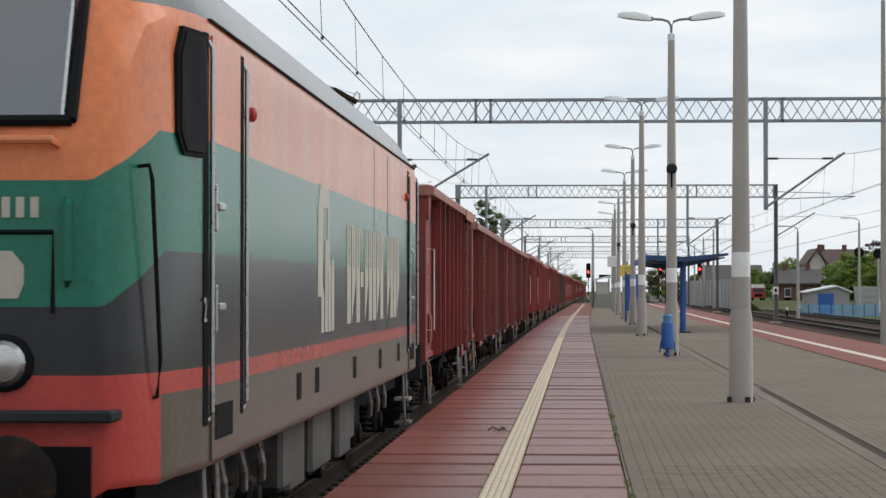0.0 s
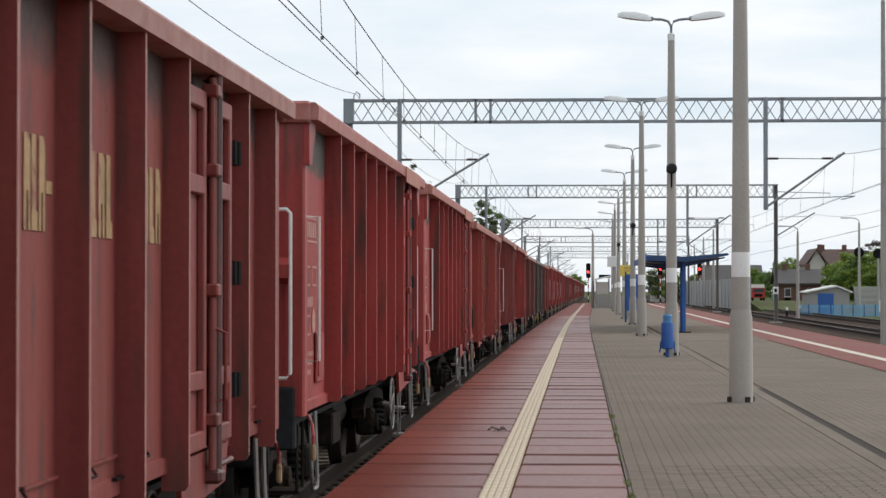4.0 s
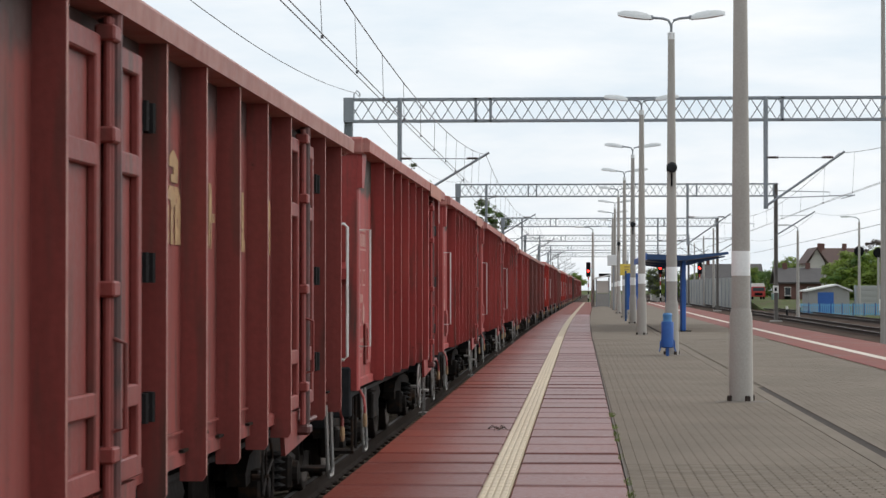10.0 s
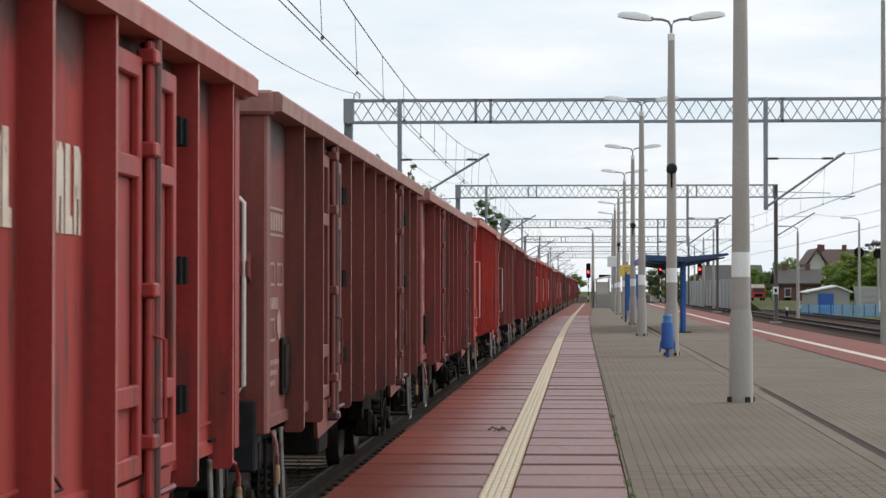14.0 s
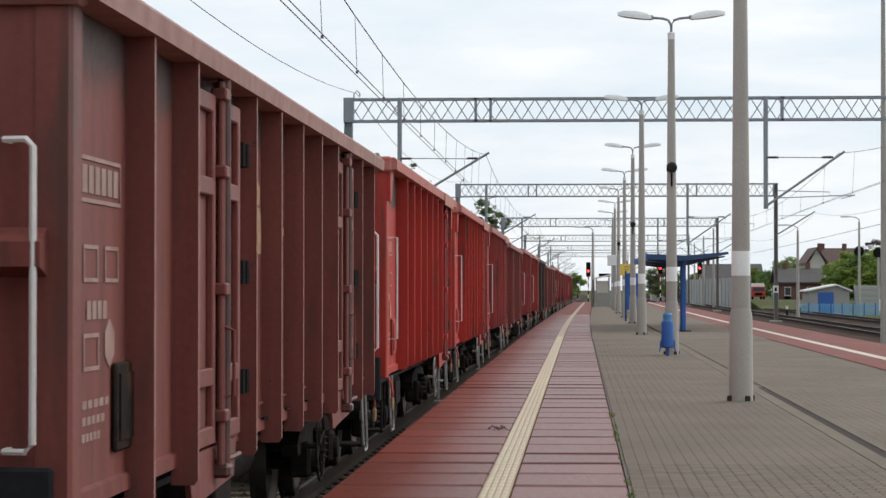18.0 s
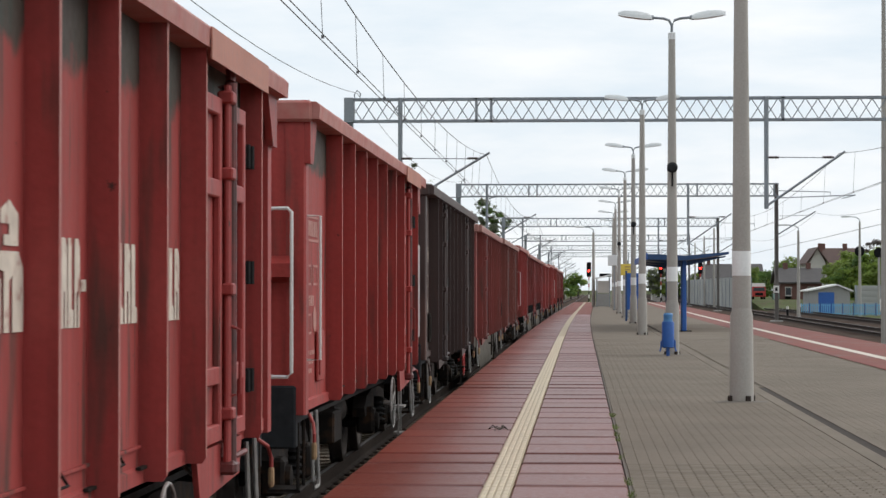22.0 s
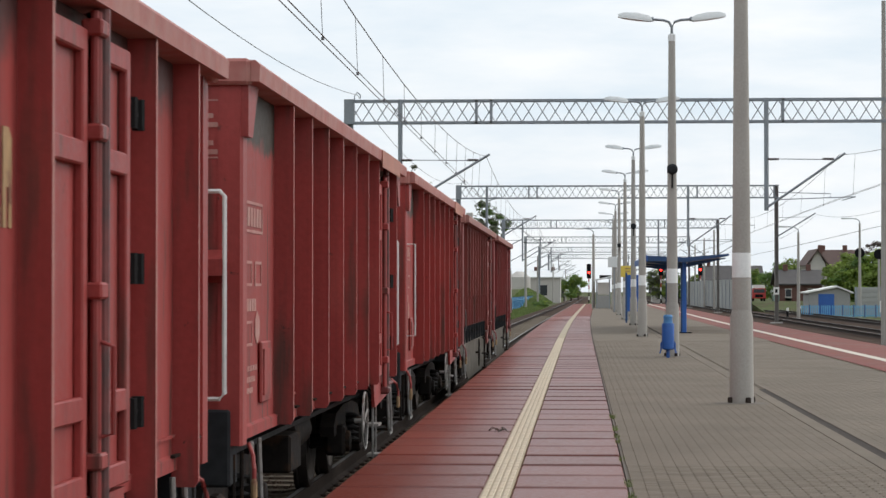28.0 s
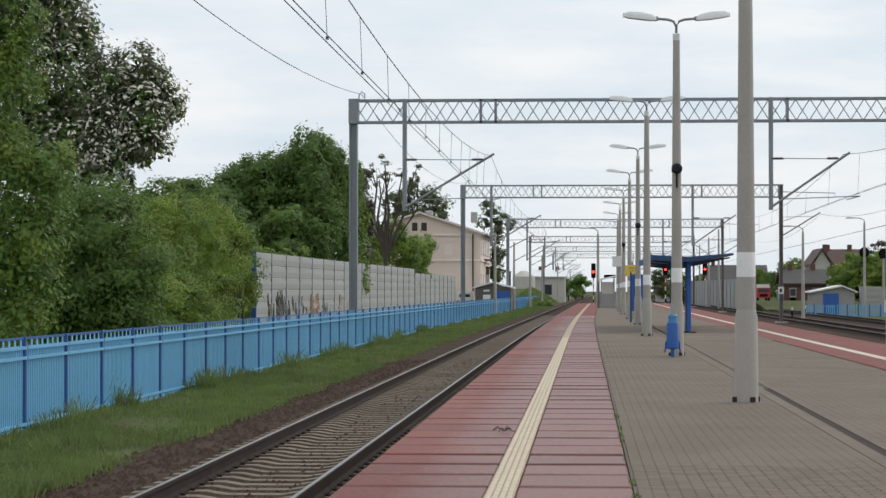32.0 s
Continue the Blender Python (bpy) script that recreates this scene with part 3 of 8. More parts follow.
tagged(new("ballast_stones", g.mesh("ballast_stones", STONE)), "loose brown ballast stones between the rails", "stones", "", "stuff")

# red slabs along the platform's edge, tactile strip, pavers
PITCH = 1.128
TAC0, TAC1 = -0.69, -0.485
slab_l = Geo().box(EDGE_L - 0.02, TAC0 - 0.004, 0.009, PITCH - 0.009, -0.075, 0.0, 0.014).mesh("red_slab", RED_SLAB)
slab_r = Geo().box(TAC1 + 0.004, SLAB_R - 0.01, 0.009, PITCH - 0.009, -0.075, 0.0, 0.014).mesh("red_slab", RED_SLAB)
y = 18.09 - 24 * PITCH
far_l = Geo()
rng = np.random.default_rng(7)
while y < PLAT_END - 1.2:
    tilt = rng.uniform(-0.5, 0.5)
    if y < 130:
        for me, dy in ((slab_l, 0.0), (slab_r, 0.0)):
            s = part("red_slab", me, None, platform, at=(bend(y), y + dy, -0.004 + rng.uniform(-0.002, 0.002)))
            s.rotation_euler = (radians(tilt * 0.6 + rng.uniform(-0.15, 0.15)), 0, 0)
    else:
        b0 = bend(y)
        far_l.box(EDGE_L - 0.02 + b0, TAC0 - 0.004 + b0, y + 0.01, y + PITCH - 0.01, -0.075, 0.0)
        far_l.box(TAC1 + b0, SLAB_R - 0.01 + b0, y + 0.01, y + PITCH - 0.01, -0.075, 0.0)
    y += PITCH
fl = part("far_red_slabs", far_l, RED_FIELD, platform, "row of worn red slabs")
fl["kind"] = "stuff"
tac = part("tactile_strip", Geo().run([(TAC0, -0.07), (TAC1, -0.07), (TAC1, 0.001), (TAC0, 0.001)], -29, PLAT_END - 1), TACTILE, platform, "cream tactile warning strip")
bar = Geo().box(-0.0175, 0.0175, -0.14, 0.14, 0.0, 0.007, 0.004).mesh("tactile_bar", TACTILE_RIB)
y = 13.0
tb = Geo()
while y < 70:
    for k in range(4):
        x = TAC0 + 0.03 + k * 0.0485
        if y < 33:
            part("tactile_bar", bar, None, tac, at=(x, y, 0.001))
        else:
            tb.box(x + bend(y) - 0.0175, x + bend(y) + 0.0175, y - 0.14, y + 0.14, 0.001, 0.008)
    y += 0.30
part("far_tactile_bars", tb, TACTILE_RIB, tac)["kind"] = "stuff"

setting("paver_bed", Geo().run([(SLAB_R, -0.012), (5.3, -0.012), (5.3, -0.06), (SLAB_R, -0.06)], -30, PLAT_END - 1), JOINT, "sand joints of the paved platform", "paving")
paver_me = Geo().box(0.004, 0.196, 0.003, 0.097, -0.03, 0.0, 0.006).mesh("paver", PAVER)
pav = Geo()
n_piece = 0
for j in range(560):
    y = 11.0 + j * 0.1
    for i in range(11 if y > 34 else 10):
        x = SLAB_R + 0.02 + i * 0.2 + (0.1 if j % 2 else 0.0)
        if n_piece < 300 and y > 16.0 and i < 10:
            part("paver", paver_me, None, platform, at=(x, y, 0.0))
            n_piece += 1
        else:
            pav.add([(x + 0.004, y + 0.003, 0), (x + 0.196, y + 0.003, 0), (x + 0.196, y + 0.097, 0), (x + 0.004, y + 0.097, 0),
                     (x, y, -0.012), (x + 0.2, y, -0.012), (x + 0.2, y + 0.1, -0.012), (x, y + 0.1, -0.012)],
                    [(0, 1, 2, 3), (4, 5, 1, 0), (5, 6, 2, 1), (6, 7, 3, 2), (7, 4, 0, 3)])
    if j % 2:
        for x in (SLAB_R + 0.02, 2.66):
            pav.add([(x + 0.004, y + 0.003, 0), (x + 0.096, y + 0.003, 0), (x + 0.096, y + 0.097, 0), (x + 0.004, y + 0.097, 0)], [(0, 1, 2, 3)])
    for i in range(14):
        x = 2.66 + i * 0.2 + (0.1 if j % 2 else 0.0)
        if x < 5.1:
            pav.add([(x + 0.004, y + 0.003, 0), (x + 0.196, y + 0.003, 0), (x + 0.196, y + 0.097, 0), (x + 0.004, y + 0.097, 0),
                     (x, y, -0.012), (x + 0.2, y, -0.012), (x + 0.2, y + 0.1, -0.012), (x, y + 0.1, -0.012)],
                    [(0, 1, 2, 3), (4, 5, 1, 0), (5, 6, 2, 1), (6, 7, 3, 2), (7, 4, 0, 3)])
pv = part("small_pavers", pav.mesh("small_pavers", PAVER_FIELD), None, platform, "field of small grey concrete pavers")
pv["kind"] = "stuff"
part("far_pavers", Geo().run([(SLAB_R + 0.02, -0.05), (2.46, -0.05), (2.46, -0.003), (SLAB_R + 0.02, -0.003)], 67.0, PLAT_END - 1), PAVER_FIELD, platform, "grey paved field")
part("far_pavers", Geo().run([(2.64, -0.05), (5.3, -0.05), (5.3, -0.003), (2.64, -0.003)], 67.0, PLAT_END - 1), PAVER_FIELD, platform, "grey paved field")
part("drain_channel", Geo().run([(2.51, -0.05), (2.62, -0.05), (2.62, 0.001), (2.60, -0.004), (2.53, -0.004), (2.51, 0.001)], -29, PLAT_END - 1), DRAIN, platform, "dark drainage strip across the paving")
part("red_edge_paving", Geo().run([(5.3, -0.05), (6.02, -0.05), (6.02, 0.0), (5.3, 0.0)], -29, PLAT_END - 1), RED_FIELD, platform, "worn red edge paving")
part("white_line", Geo().run([(6.02, -0.05), (6.25, -0.05), (6.25, 0.002), (6.02, 0.002)], -29, PLAT_END - 1), LINE_WHITE, platform, "worn white safety line")
part("red_edge_paving", Geo().run([(6.25, -0.05), (EDGE_R, -0.05), (EDGE_R, 0.0), (6.25, 0.0)], -29, PLAT_END - 1), RED_FIELD, platform, "worn red edge paving")

for k, (x0, x1) in enumerate(((2.36, 2.51), (2.62, 2.66))):
    part("kerb_strip", Geo().box(x0, x1, -29, PLAT_END - 1, -0.05, 0.005), PAVER_FIELD, platform, "narrow row beside the drain")
for x0, x1 in ((SLAB_R + 0.02, 2.36), (2.66, 5.3)):
    part("near_pavers", Geo().box(x0, x1, -29, 10.99, -0.05, -0.003), PAVER_FIELD, platform, "grey paved field")
part("near_red_slabs", Geo().box(EDGE_L - 0.02, TAC0 - 0.004, -29, 18.09 - 24 * PITCH, -0.075, 0.0).box(TAC1 + 0.004, SLAB_R - 0.01, -29, 18.09 - 24 * PITCH, -0.075, 0.0), RED_FIELD, platform, "worn red slabs")

# ---- the train ----
CENTRE = [37.63, 52.1, 67.24, 82.49, 97.02, 110.64, 124.99, 139.7, 153.45, 168.06, 183.66, 199.21, 213.82, 227.5, 241.41, 255.05, 269.6, 284.81, 300.03, 314.37,
          327.85, 341.59, 356.42, 371.15, 384.91, 398.66, 413.29, 428.1, 442.16, 456.65, 471.32, 486.13, 500.71, 514.7, 529.15, 543.92, 558.28, 571.8, 585.95, 600.05]
KINDS = "ABBBAABAABGBAAAABBBAAABAAABAADSBACCBAACE"
WR = 0.46


def gone(t):
    """Metres that the train has covered at t seconds."""
    if t > 30:
        return gone(30) + 19.65 * (t - 30)
    u = t / 30
    return 545.165 * u + 39.778 * u * u - 6.824 * u ** 3


def make_wheelset(parent, axle_y, name="wheelset"):
    g = Geo().lathe([(-0.95, 0.075), (0.95, 0.075)], "x", n=10)
    ob = part(name, g, GREASE, parent)
    ob.matrix_parent_inverse = Matrix.Translation((0, axle_y, WR))
    for s in (1, -1):
        w = Geo().lathe([(s * 0.69, 0.10), (s * 0.70, 0.38), (s * 0.685, 0.40), (s * 0.685, 0.49), (s * 0.715, 0.49), (s * 0.73, 0.465), (s * 0.82, 0.455),
                         (s * 0.82, 0.39), (s * 0.775, 0.36), (s * 0.765, 0.16), (s * 0.80, 0.11), (s * 0.80, 0.02)], "x", n=24)
        w.box(min(s * 0.80, s * 0.815), max(s * 0.80, s * 0.815), -0.09, 0.09, 0.03, 0.09)
        part("wheel", w, WHEEL_STEEL, ob, smooth=True)
    return ob


def make_bogie(parent, yc, base=1.8):
    b = new("bogie")
    b.parent = parent
    b.location = (0, yc, 0)
    g = Geo()
    for s in (1, -1):
        x0, x1 = sorted((s * 0.95, s * 1.09))
        g.slab([(-base / 2 - 0.42, 0.62), (-base / 2 - 0.2, 0.74), (-0.45, 0.80), (0.45, 0.80), (base / 2 + 0.2, 0.74), (base / 2 + 0.42, 0.62), (base / 2 + 0.38, 0.52),
                (base / 2 - 0.3, 0.56), (0.42, 0.36), (-0.42, 0.36), (-base / 2 + 0.3, 0.56), (-base / 2 - 0.38, 0.52)], x0, x1)
    g.box(-0.98, 0.98, -0.2, 0.2, 0.5, 0.78, 0.02)
    me = g.mesh("bogie", RUST_STEEL)
    b2 = new("bogie_frame", me)
    b2.parent = parent
    b2.location = (0, yc, 0)
    bpy.data.objects.remove(b)
    b2.name = "bogie"
    for s in (1, -1):
        for a in (-base / 2, base / 2):
            ab = Geo().box(min(s * 0.97, s * 1.17), max(s * 0.97, s * 1.17), a - 0.15, a + 0.15, 0.32, 0.62, 0.03)
            ab.lathe([(s * 1.16, 0.11), (s * 1.21, 0.10), (s * 1.22, 0.05)], "x", (0, a, WR), 12)
            part("axlebox", ab, RUST_STEEL, b2)
        sp = Geo()
        prof = [(0.40, 0.0)]
        for k in range(5):
            prof += [(0.40 + k * 0.06, 0.10), (0.43 + k * 0.06, 0.16), (0.455 + k * 0.06, 0.10)]
        sp.lathe(prof + [(0.70, 0.0)], "z", (s * 1.06, 0, 0), 12)
        part("spring_nest", sp, GREASE, b2)
    return [make_wheelset(b2, a) for a in (-base / 2, base / 2)]


def make_buffer(parent, x, y, d):
    g = Geo().lathe([(y, 0.13), (y + d * 0.32, 0.12), (y + d * 0.32, 0.085), (y + d * 0.54, 0.085), (y + d * 0.55, 0.21), (y + d * 0.585, 0.225), (y + d * 0.60, 0.20)], "y", (x, 0, 1.06), 18)
    part("buffer", g, RUST_STEEL, parent, "dark round buffer", smooth=True)


WHEELS = []


def marking_bars(g, x, y0, y1, z0, z1, cols, s, rows=1):
    """Plain upright bars in place of lettering, on the plane x."""
    w = (y1 - y0) / cols
    h = (z1 - z0) / rows
    for i in range(cols):
        for j in range(rows):
            g.box(min(x, x + s * 0.003), max(x, x + s * 0.003), y0 + i * w + 0.12 * w, y0 + (i + 1) * w - 0.12 * w, z0 + j * h + (0.18 * h if rows > 1 else 0), z0 + (j + 1) * h - (0.18 * h if rows > 1 else 0))


def frame_bars(g, x, y0, y1, z0, z1, s, w=0.018):
    a, b = min(x, x + s * 0.003), max(x, x + s * 0.003)
    g.box(a, b, y0, y1, z0, z0 + w).box(a, b, y0, y1, z1 - w, z1).box(a, b, y0, y0 + w, z0, z1).box(a, b, y1 - w, y1, z0, z1)


def make_wagon(kind):
    """An open freight wagon; y runs from its leading end (-) to its rear, the rail's head is z = 0."""
    short = kind == "E"
    kind = "C" if short else kind
    thick = kind == "G"      # broad box ribs
    kind = "B" if thick else kind
    L = 11.7 if short else {"A": 12.12, "B": 14.0, "D": 13.5, "C": 13.3, "S": 12.35}[kind]
    ribs = {"A": [1.90, 3.03, 4.17, 5.32, 6.48, 7.66], "B": [1.42, 6.1, 7.33, 8.55, 13.15], "D": [1.4, 5.4, 6.5, 7.8, 12.3],
            "C": [1.0, 2.07, 3.13, 4.2, 5.25, 6.4, 7.55, 8.7], "S": [0.9, 5.6, 6.95, 8.3, 9.5, 10.7, 11.85]}[kind]
    doors = {"A": [(8.90, 10.95)], "B": [(2.74, 4.83), (9.82, 11.86)], "D": [(2.45, 4.35), (9.1, 11.0)], "C": [(9.8, 11.7)], "S": [(2.05, 4.2)]}[kind]
    if thick:
        ribs = [0.46] + ribs
    if short:
        ribs, doors = [1.4, 2.45, 3.5, 4.7, 5.97, 7.15, 8.4], [(8.9, 10.6)]
    label = {"A": "red open freight wagon with ribbed steel sides", "B": "rust-brown open freight wagon with two side doors", "D": "dark brown open freight wagon with ribbed sides",
             "C": "dull red open freight wagon with a grey skirt", "S": "rust-red ribbed open wagon with a grey skirt"}[kind]
    th = thing("freight_wagon", label, "freight wagon", "wagons of the train")
    H = L / 2
    top, low = {"A": 3.35, "B": 3.25, "D": 3.34, "C": 3.28, "S": 3.22}[kind], 1.03
    px = 1.40 if kind != "C" else 1.365
    paint = []

    def p(name, g, m, lab="", parent=None, smooth=False):
        ob = part(name, g, m, parent or th, lab, smooth)
        if m is WAGON_PAINT:
            paint.append(ob)
        return ob

    p("floor", Geo().box(-1.38, 1.38, -H + 0.03, H - 0.03, 1.12, 1.22), WAGON_PAINT)
    for s in (1, -1):
        def ys(a):
            return s * (a - H)
        wall = Geo().box(min(s * (px - 0.03), s * px), max(s * (px - 0.03), s * px), -H + 0.02, H - 0.02, low + 0.02, top - 0.1)
        wall.slab([(s * (px - 0.02), 1.72 if kind == "C" else 1.12), (s * (px - 0.02), low), (s * (1.372 if kind == "C" else 1.425), low), (s * (1.372 if kind == "C" else 1.425), 1.70 if kind == "C" else 1.10)], -H + 0.02, H - 0.02, "y")
        for a in ribs + [b + 0.06 for _, b in doors] + [b - 0.06 for b, _ in doors]:
            yc = ys(a)
            out = 1.535 if kind != "C" else 1.485
            half = 0.055 if thick else 0.02
            if kind == "C":
                g = Geo().slab([(s * px, 1.75), (s * out, 1.86), (s * out, top - 0.11), (s * px, top - 0.11)], yc - 0.035, yc + 0.035, "y")
                g.slab([(s * 1.365, 1.31), (s * 1.435, 1.31), (s * 1.435, 1.80), (s * 1.365, 1.80)], yc - 0.035, yc + 0.035, "y")
                g.slab([(s * 1.365, 1.0), (s * 1.43, 1.0), (s * 1.435, 1.305), (s * 1.365, 1.305)], yc - 0.035, yc + 0.035, "y")
            else:
                lo = 1.035 if kind == "A" else 0.94
                g = Geo().slab([(s * (px - 0.005), lo), (s * (out - 0.02), lo), (s * out, lo + 0.03), (s * out, top - 0.11), (s * (px - 0.005), top - 0.11)], yc - half, yc + half, "y")
            if s > 0:
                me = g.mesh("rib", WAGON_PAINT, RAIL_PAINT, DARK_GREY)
                # outer rib edges get the light they catch painted in as a paler tone
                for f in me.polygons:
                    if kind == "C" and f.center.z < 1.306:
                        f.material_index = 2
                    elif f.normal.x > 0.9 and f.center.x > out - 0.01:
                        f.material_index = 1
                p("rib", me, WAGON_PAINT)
            else:
                wall.add(g.v, g.f)
        first = len(wall.f)
        if s > 0 and kind == "S":
            for u in ribs[2:]:
                wall.box(px + 0.028, px + 0.045, *sorted((ys(u - 0.66), ys(u - 0.03))), 0.97, 1.13)
        elif s > 0 and kind != "C":
            for u in ribs[1:]:
                wall.box(px + 0.003, px + 0.018, *sorted((ys(u - 0.62), ys(u - 0.05))), 1.197, 1.212)
                wall.box(px + 0.02, px + 0.045, *sorted((ys(u - 0.20), ys(u - 0.03))), 1.10, 1.115)
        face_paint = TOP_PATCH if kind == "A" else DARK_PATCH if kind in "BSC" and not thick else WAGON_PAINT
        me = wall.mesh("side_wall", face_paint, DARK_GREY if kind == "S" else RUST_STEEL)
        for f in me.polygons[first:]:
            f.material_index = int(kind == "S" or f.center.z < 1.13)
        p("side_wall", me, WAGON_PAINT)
        p("top_rail", Geo().slab([(s * 1.33, top - 0.13), (s * 1.555, top - 0.13), (s * 1.56, top - 0.03), (s * 1.53, top), (s * 1.35, top), (s * 1.33, top - 0.02)], -H - 0.02, H + 0.02, "y"), RAIL_PAINT, "bleached top rail, painted paler for sky light")
        # worn lighter length of the rail over the door
        a, b = doors[-1]
        y0, y1 = sorted((ys(a - 0.1), ys(b + 0.1)))
        if kind == "A":
            p("worn_rail_face", Geo().box(min(s * 1.561, s * 1.57), max(s * 1.561, s * 1.57), y0, y1, top - 0.19, top - 0.02), FADED_PAINT, "faded pale paint on the top rail")
        for a, b in doors:
            y0, y1 = sorted((ys(a), ys(b - 0.36)))
            ym = (y0 + y1) / 2
            d = p("door", Geo().box(min(s * 1.40, s * 1.452), max(s * 1.40, s * 1.452), y0, y1, 1.1, 3.02), WAGON_PAINT, "double side door with framed leaves")
            for u, v in (((y0, ym - 0.08), (ym + 0.08, y1)) if s > 0 else ()):
                f = Geo()
                xa, xb = sorted((s * 1.45, s * 1.492))
                for z0, z1 in ((1.10, 1.20), (1.42, 1.52), (2.46, 2.56), (2.92, 3.02)):
                    f.box(xa, xb, u, v, z0, z1, 0.008)
                f.box(xa, xb, u, u + 0.09, 1.1, 3.02, 0.008).box(xa, xb, v - 0.09, v, 1.1, 3.02, 0.008)
                p("door_leaf_frame", f, WAGON_PAINT, parent=d)
            lock = Geo()
            for dy in (-0.03, 0.03):
                lock.tube([(s * 1.51, ym + dy, 0.98), (s * 1.51, ym + dy, 3.1)], 0.018, 8)
            for z in (1.25, 1.95, 2.6, 3.03):
                lock.box(min(s * 1.46, s * 1.55), max(s * 1.46, s * 1.55), ym - 0.07, ym + 0.07, z - 0.035, z + 0.035, 0.01)
            p("lock_bar", lock, WAGON_PAINT, "upright locking bars", parent=d)
            if s > 0:
                p("lock_tube", Geo().tube([(1.515, ym + 0.085, 0.95), (1.515, ym + 0.085, 3.12)], 0.036, 10).tube([(1.46, ym + 0.085, 3.08), (1.515, ym + 0.085, 3.14), (1.515, ym + 0.085, 3.2)], 0.03, 8)
                  .tube([(1.47, ym + 0.02, 0.99), (1.53, ym + 0.2, 1.0), (1.55, ym + 0.42, 1.01)], 0.018, 6).box(1.44, 1.56, ym + 0.0, ym + 0.16, 0.90, 0.98, 0.02), LOCK_TUBE, "dark greasy locking tube", parent=d, smooth=True)
            if s < 0:
                continue
            p("lock_handle", Geo().tube([(s * 1.53, ym + 0.02, 1.35), (s * 1.58, ym + 0.02, 1.36), (s * 1.58, ym + 0.02, 1.72), (s * 1.53, ym + 0.02, 1.74)], 0.011, 6), WAGON_PAINT, parent=d)
            for z in (1.4, 2.05, 2.75):
                h = Geo()
                for yy in (y0 - 0.15 if s < 0 else y1 + 0.15,):
                    h.box(min(s * 1.42, s * 1.49), max(s * 1.42, s * 1.49), yy - 0.13, yy + 0.13, z - 0.02, z + 0.02, 0.01)
                    for dy in (-0.10, 0.07):
                        h.tube([(s * 1.485, yy + dy, z - 0.07), (s * 1.485, yy + dy, z + 0.07)], 0.03, 8)
                p("hinge", h, GREASE, parent=d)
            p("door_sill", Geo().slab([(y0, 1.08), (y1, 1.08), (y1 - 0.1, 0.86), (y0 + 0.15, 0.80)], s * 1.44, s * 1.47), WAGON_PAINT)
        # corner post, gusset, rails to hold, tow hook at the leading end
        for e in (-1, 1):
            yy = e * H
            p("corner_post", Geo().slab([(s * 1.30, yy), (s * 1.435, yy), (s * 1.45, yy - e * 0.03), (s * 1.45, yy - e * 0.20), (s * 1.30, yy - e * 0.20)], low - 0.02, top - 0.12, "z"), WAGON_PAINT)
            if kind == "A":
                p("gusset", Geo().slab([(yy - e * 0.01, top - 0.13), (yy - e * 0.46, top - 0.13), (yy - e * 0.20, top - 0.46), (yy - e * 0.01, top - 0.46)], s * 1.44, s * 1.485), WAGON_PAINT)
            if s < 0:
                continue
            if e == -s and kind == "A":
                p("handrail", Geo().tube([(s * 1.44, yy - e * 0.10, 1.42), (s * 1.55, yy - e * 0.10, 1.42), (s * 1.55, yy - e * 0.10, 2.50), (s * 1.44, yy - e * 0.10, 2.50)], 0.011, 6), WHITE_PAINT, "white handrail", smooth=True)
            rx = 1.50 if short and e > 0 else 1.24 if thick else 1.32 if kind == "B" else 1.36
            p("end_handrail", Geo().tube([(s * 1.20, yy, 1.30), (s * 1.20, yy + e * 0.10, 1.30), (s * (rx - 0.03), yy + e * 0.12, 1.30), (s * rx, yy + e * 0.12, 1.33), (s * rx, yy + e * 0.12, 2.52), (s * (rx - 0.03), yy + e * 0.12, 2.55), (s * 1.20, yy + e * 0.10, 2.55), (s * 1.20, yy, 2.55)], 0.015, 6), WHITE_PAINT, "white end handrail", smooth=True)
            p("step_strap", Geo().tube([(s * 1.42, yy - e * 0.62, 1.0), (s * 1.44, yy - e * 0.62, 0.47), (s * 1.44, yy - e * 0.66, 0.41), (s * 1.44, yy - e * 0.94, 0.41), (s * 1.44, yy - e * 0.98, 0.47), (s * 1.42, yy - e * 0.98, 1.0)], 0.016, 6), STRAP, "pale bent step strap", smooth=True)
            p("step_iron", Geo().box(min(s * 1.15, s * 1.40), max(s * 1.15, s * 1.40), yy - e * 0.5, yy - e * 0.1, 0.42, 0.45, 0.008)
              .tube([(s * 1.38, yy - e * 0.12, 0.44), (s * 1.38, yy - e * 0.12, 0.95)], 0.014, 6).tube([(s * 1.38, yy - e * 0.48, 0.44), (s * 1.38, yy - e * 0.48, 0.95)], 0.014, 6), RUST_STEEL)
            hook = Geo().tube([(s * 1.42, yy - e * 0.50, 0.99), (s * 1.47, yy - e * 0.34, 0.93), (s * 1.485, yy - e * 0.28, 0.85), (s * 1.485, yy - e * 0.28, 0.72)], 0.014, 7)
            p("coupling_lever", hook, WAGON_PAINT)
            p("lever_grip", Geo().lathe([(0.66, 0.014), (0.68, 0.021), (0.77, 0.021), (0.79, 0.014)], "z", (s * 1.485, yy - e * 0.28, 0), 8), MARK_YELLOW, "worn yellow lever grip")
        # longitudinal sill
        p("solebar", Geo().slab([(s * 0.92, 1.1), (s * 1.06, 1.1), (s * 1.06, 1.06), (s * 0.95, 1.04), (s * 0.95, 0.86), (s * 1.06, 0.84), (s * 1.06, 0.80), (s * 0.92, 0.80)], -H, H, "y"), GREASE)
        if s < 0:
            continue
        # lettering and repainted patches
        face = s * (px + 0.003)
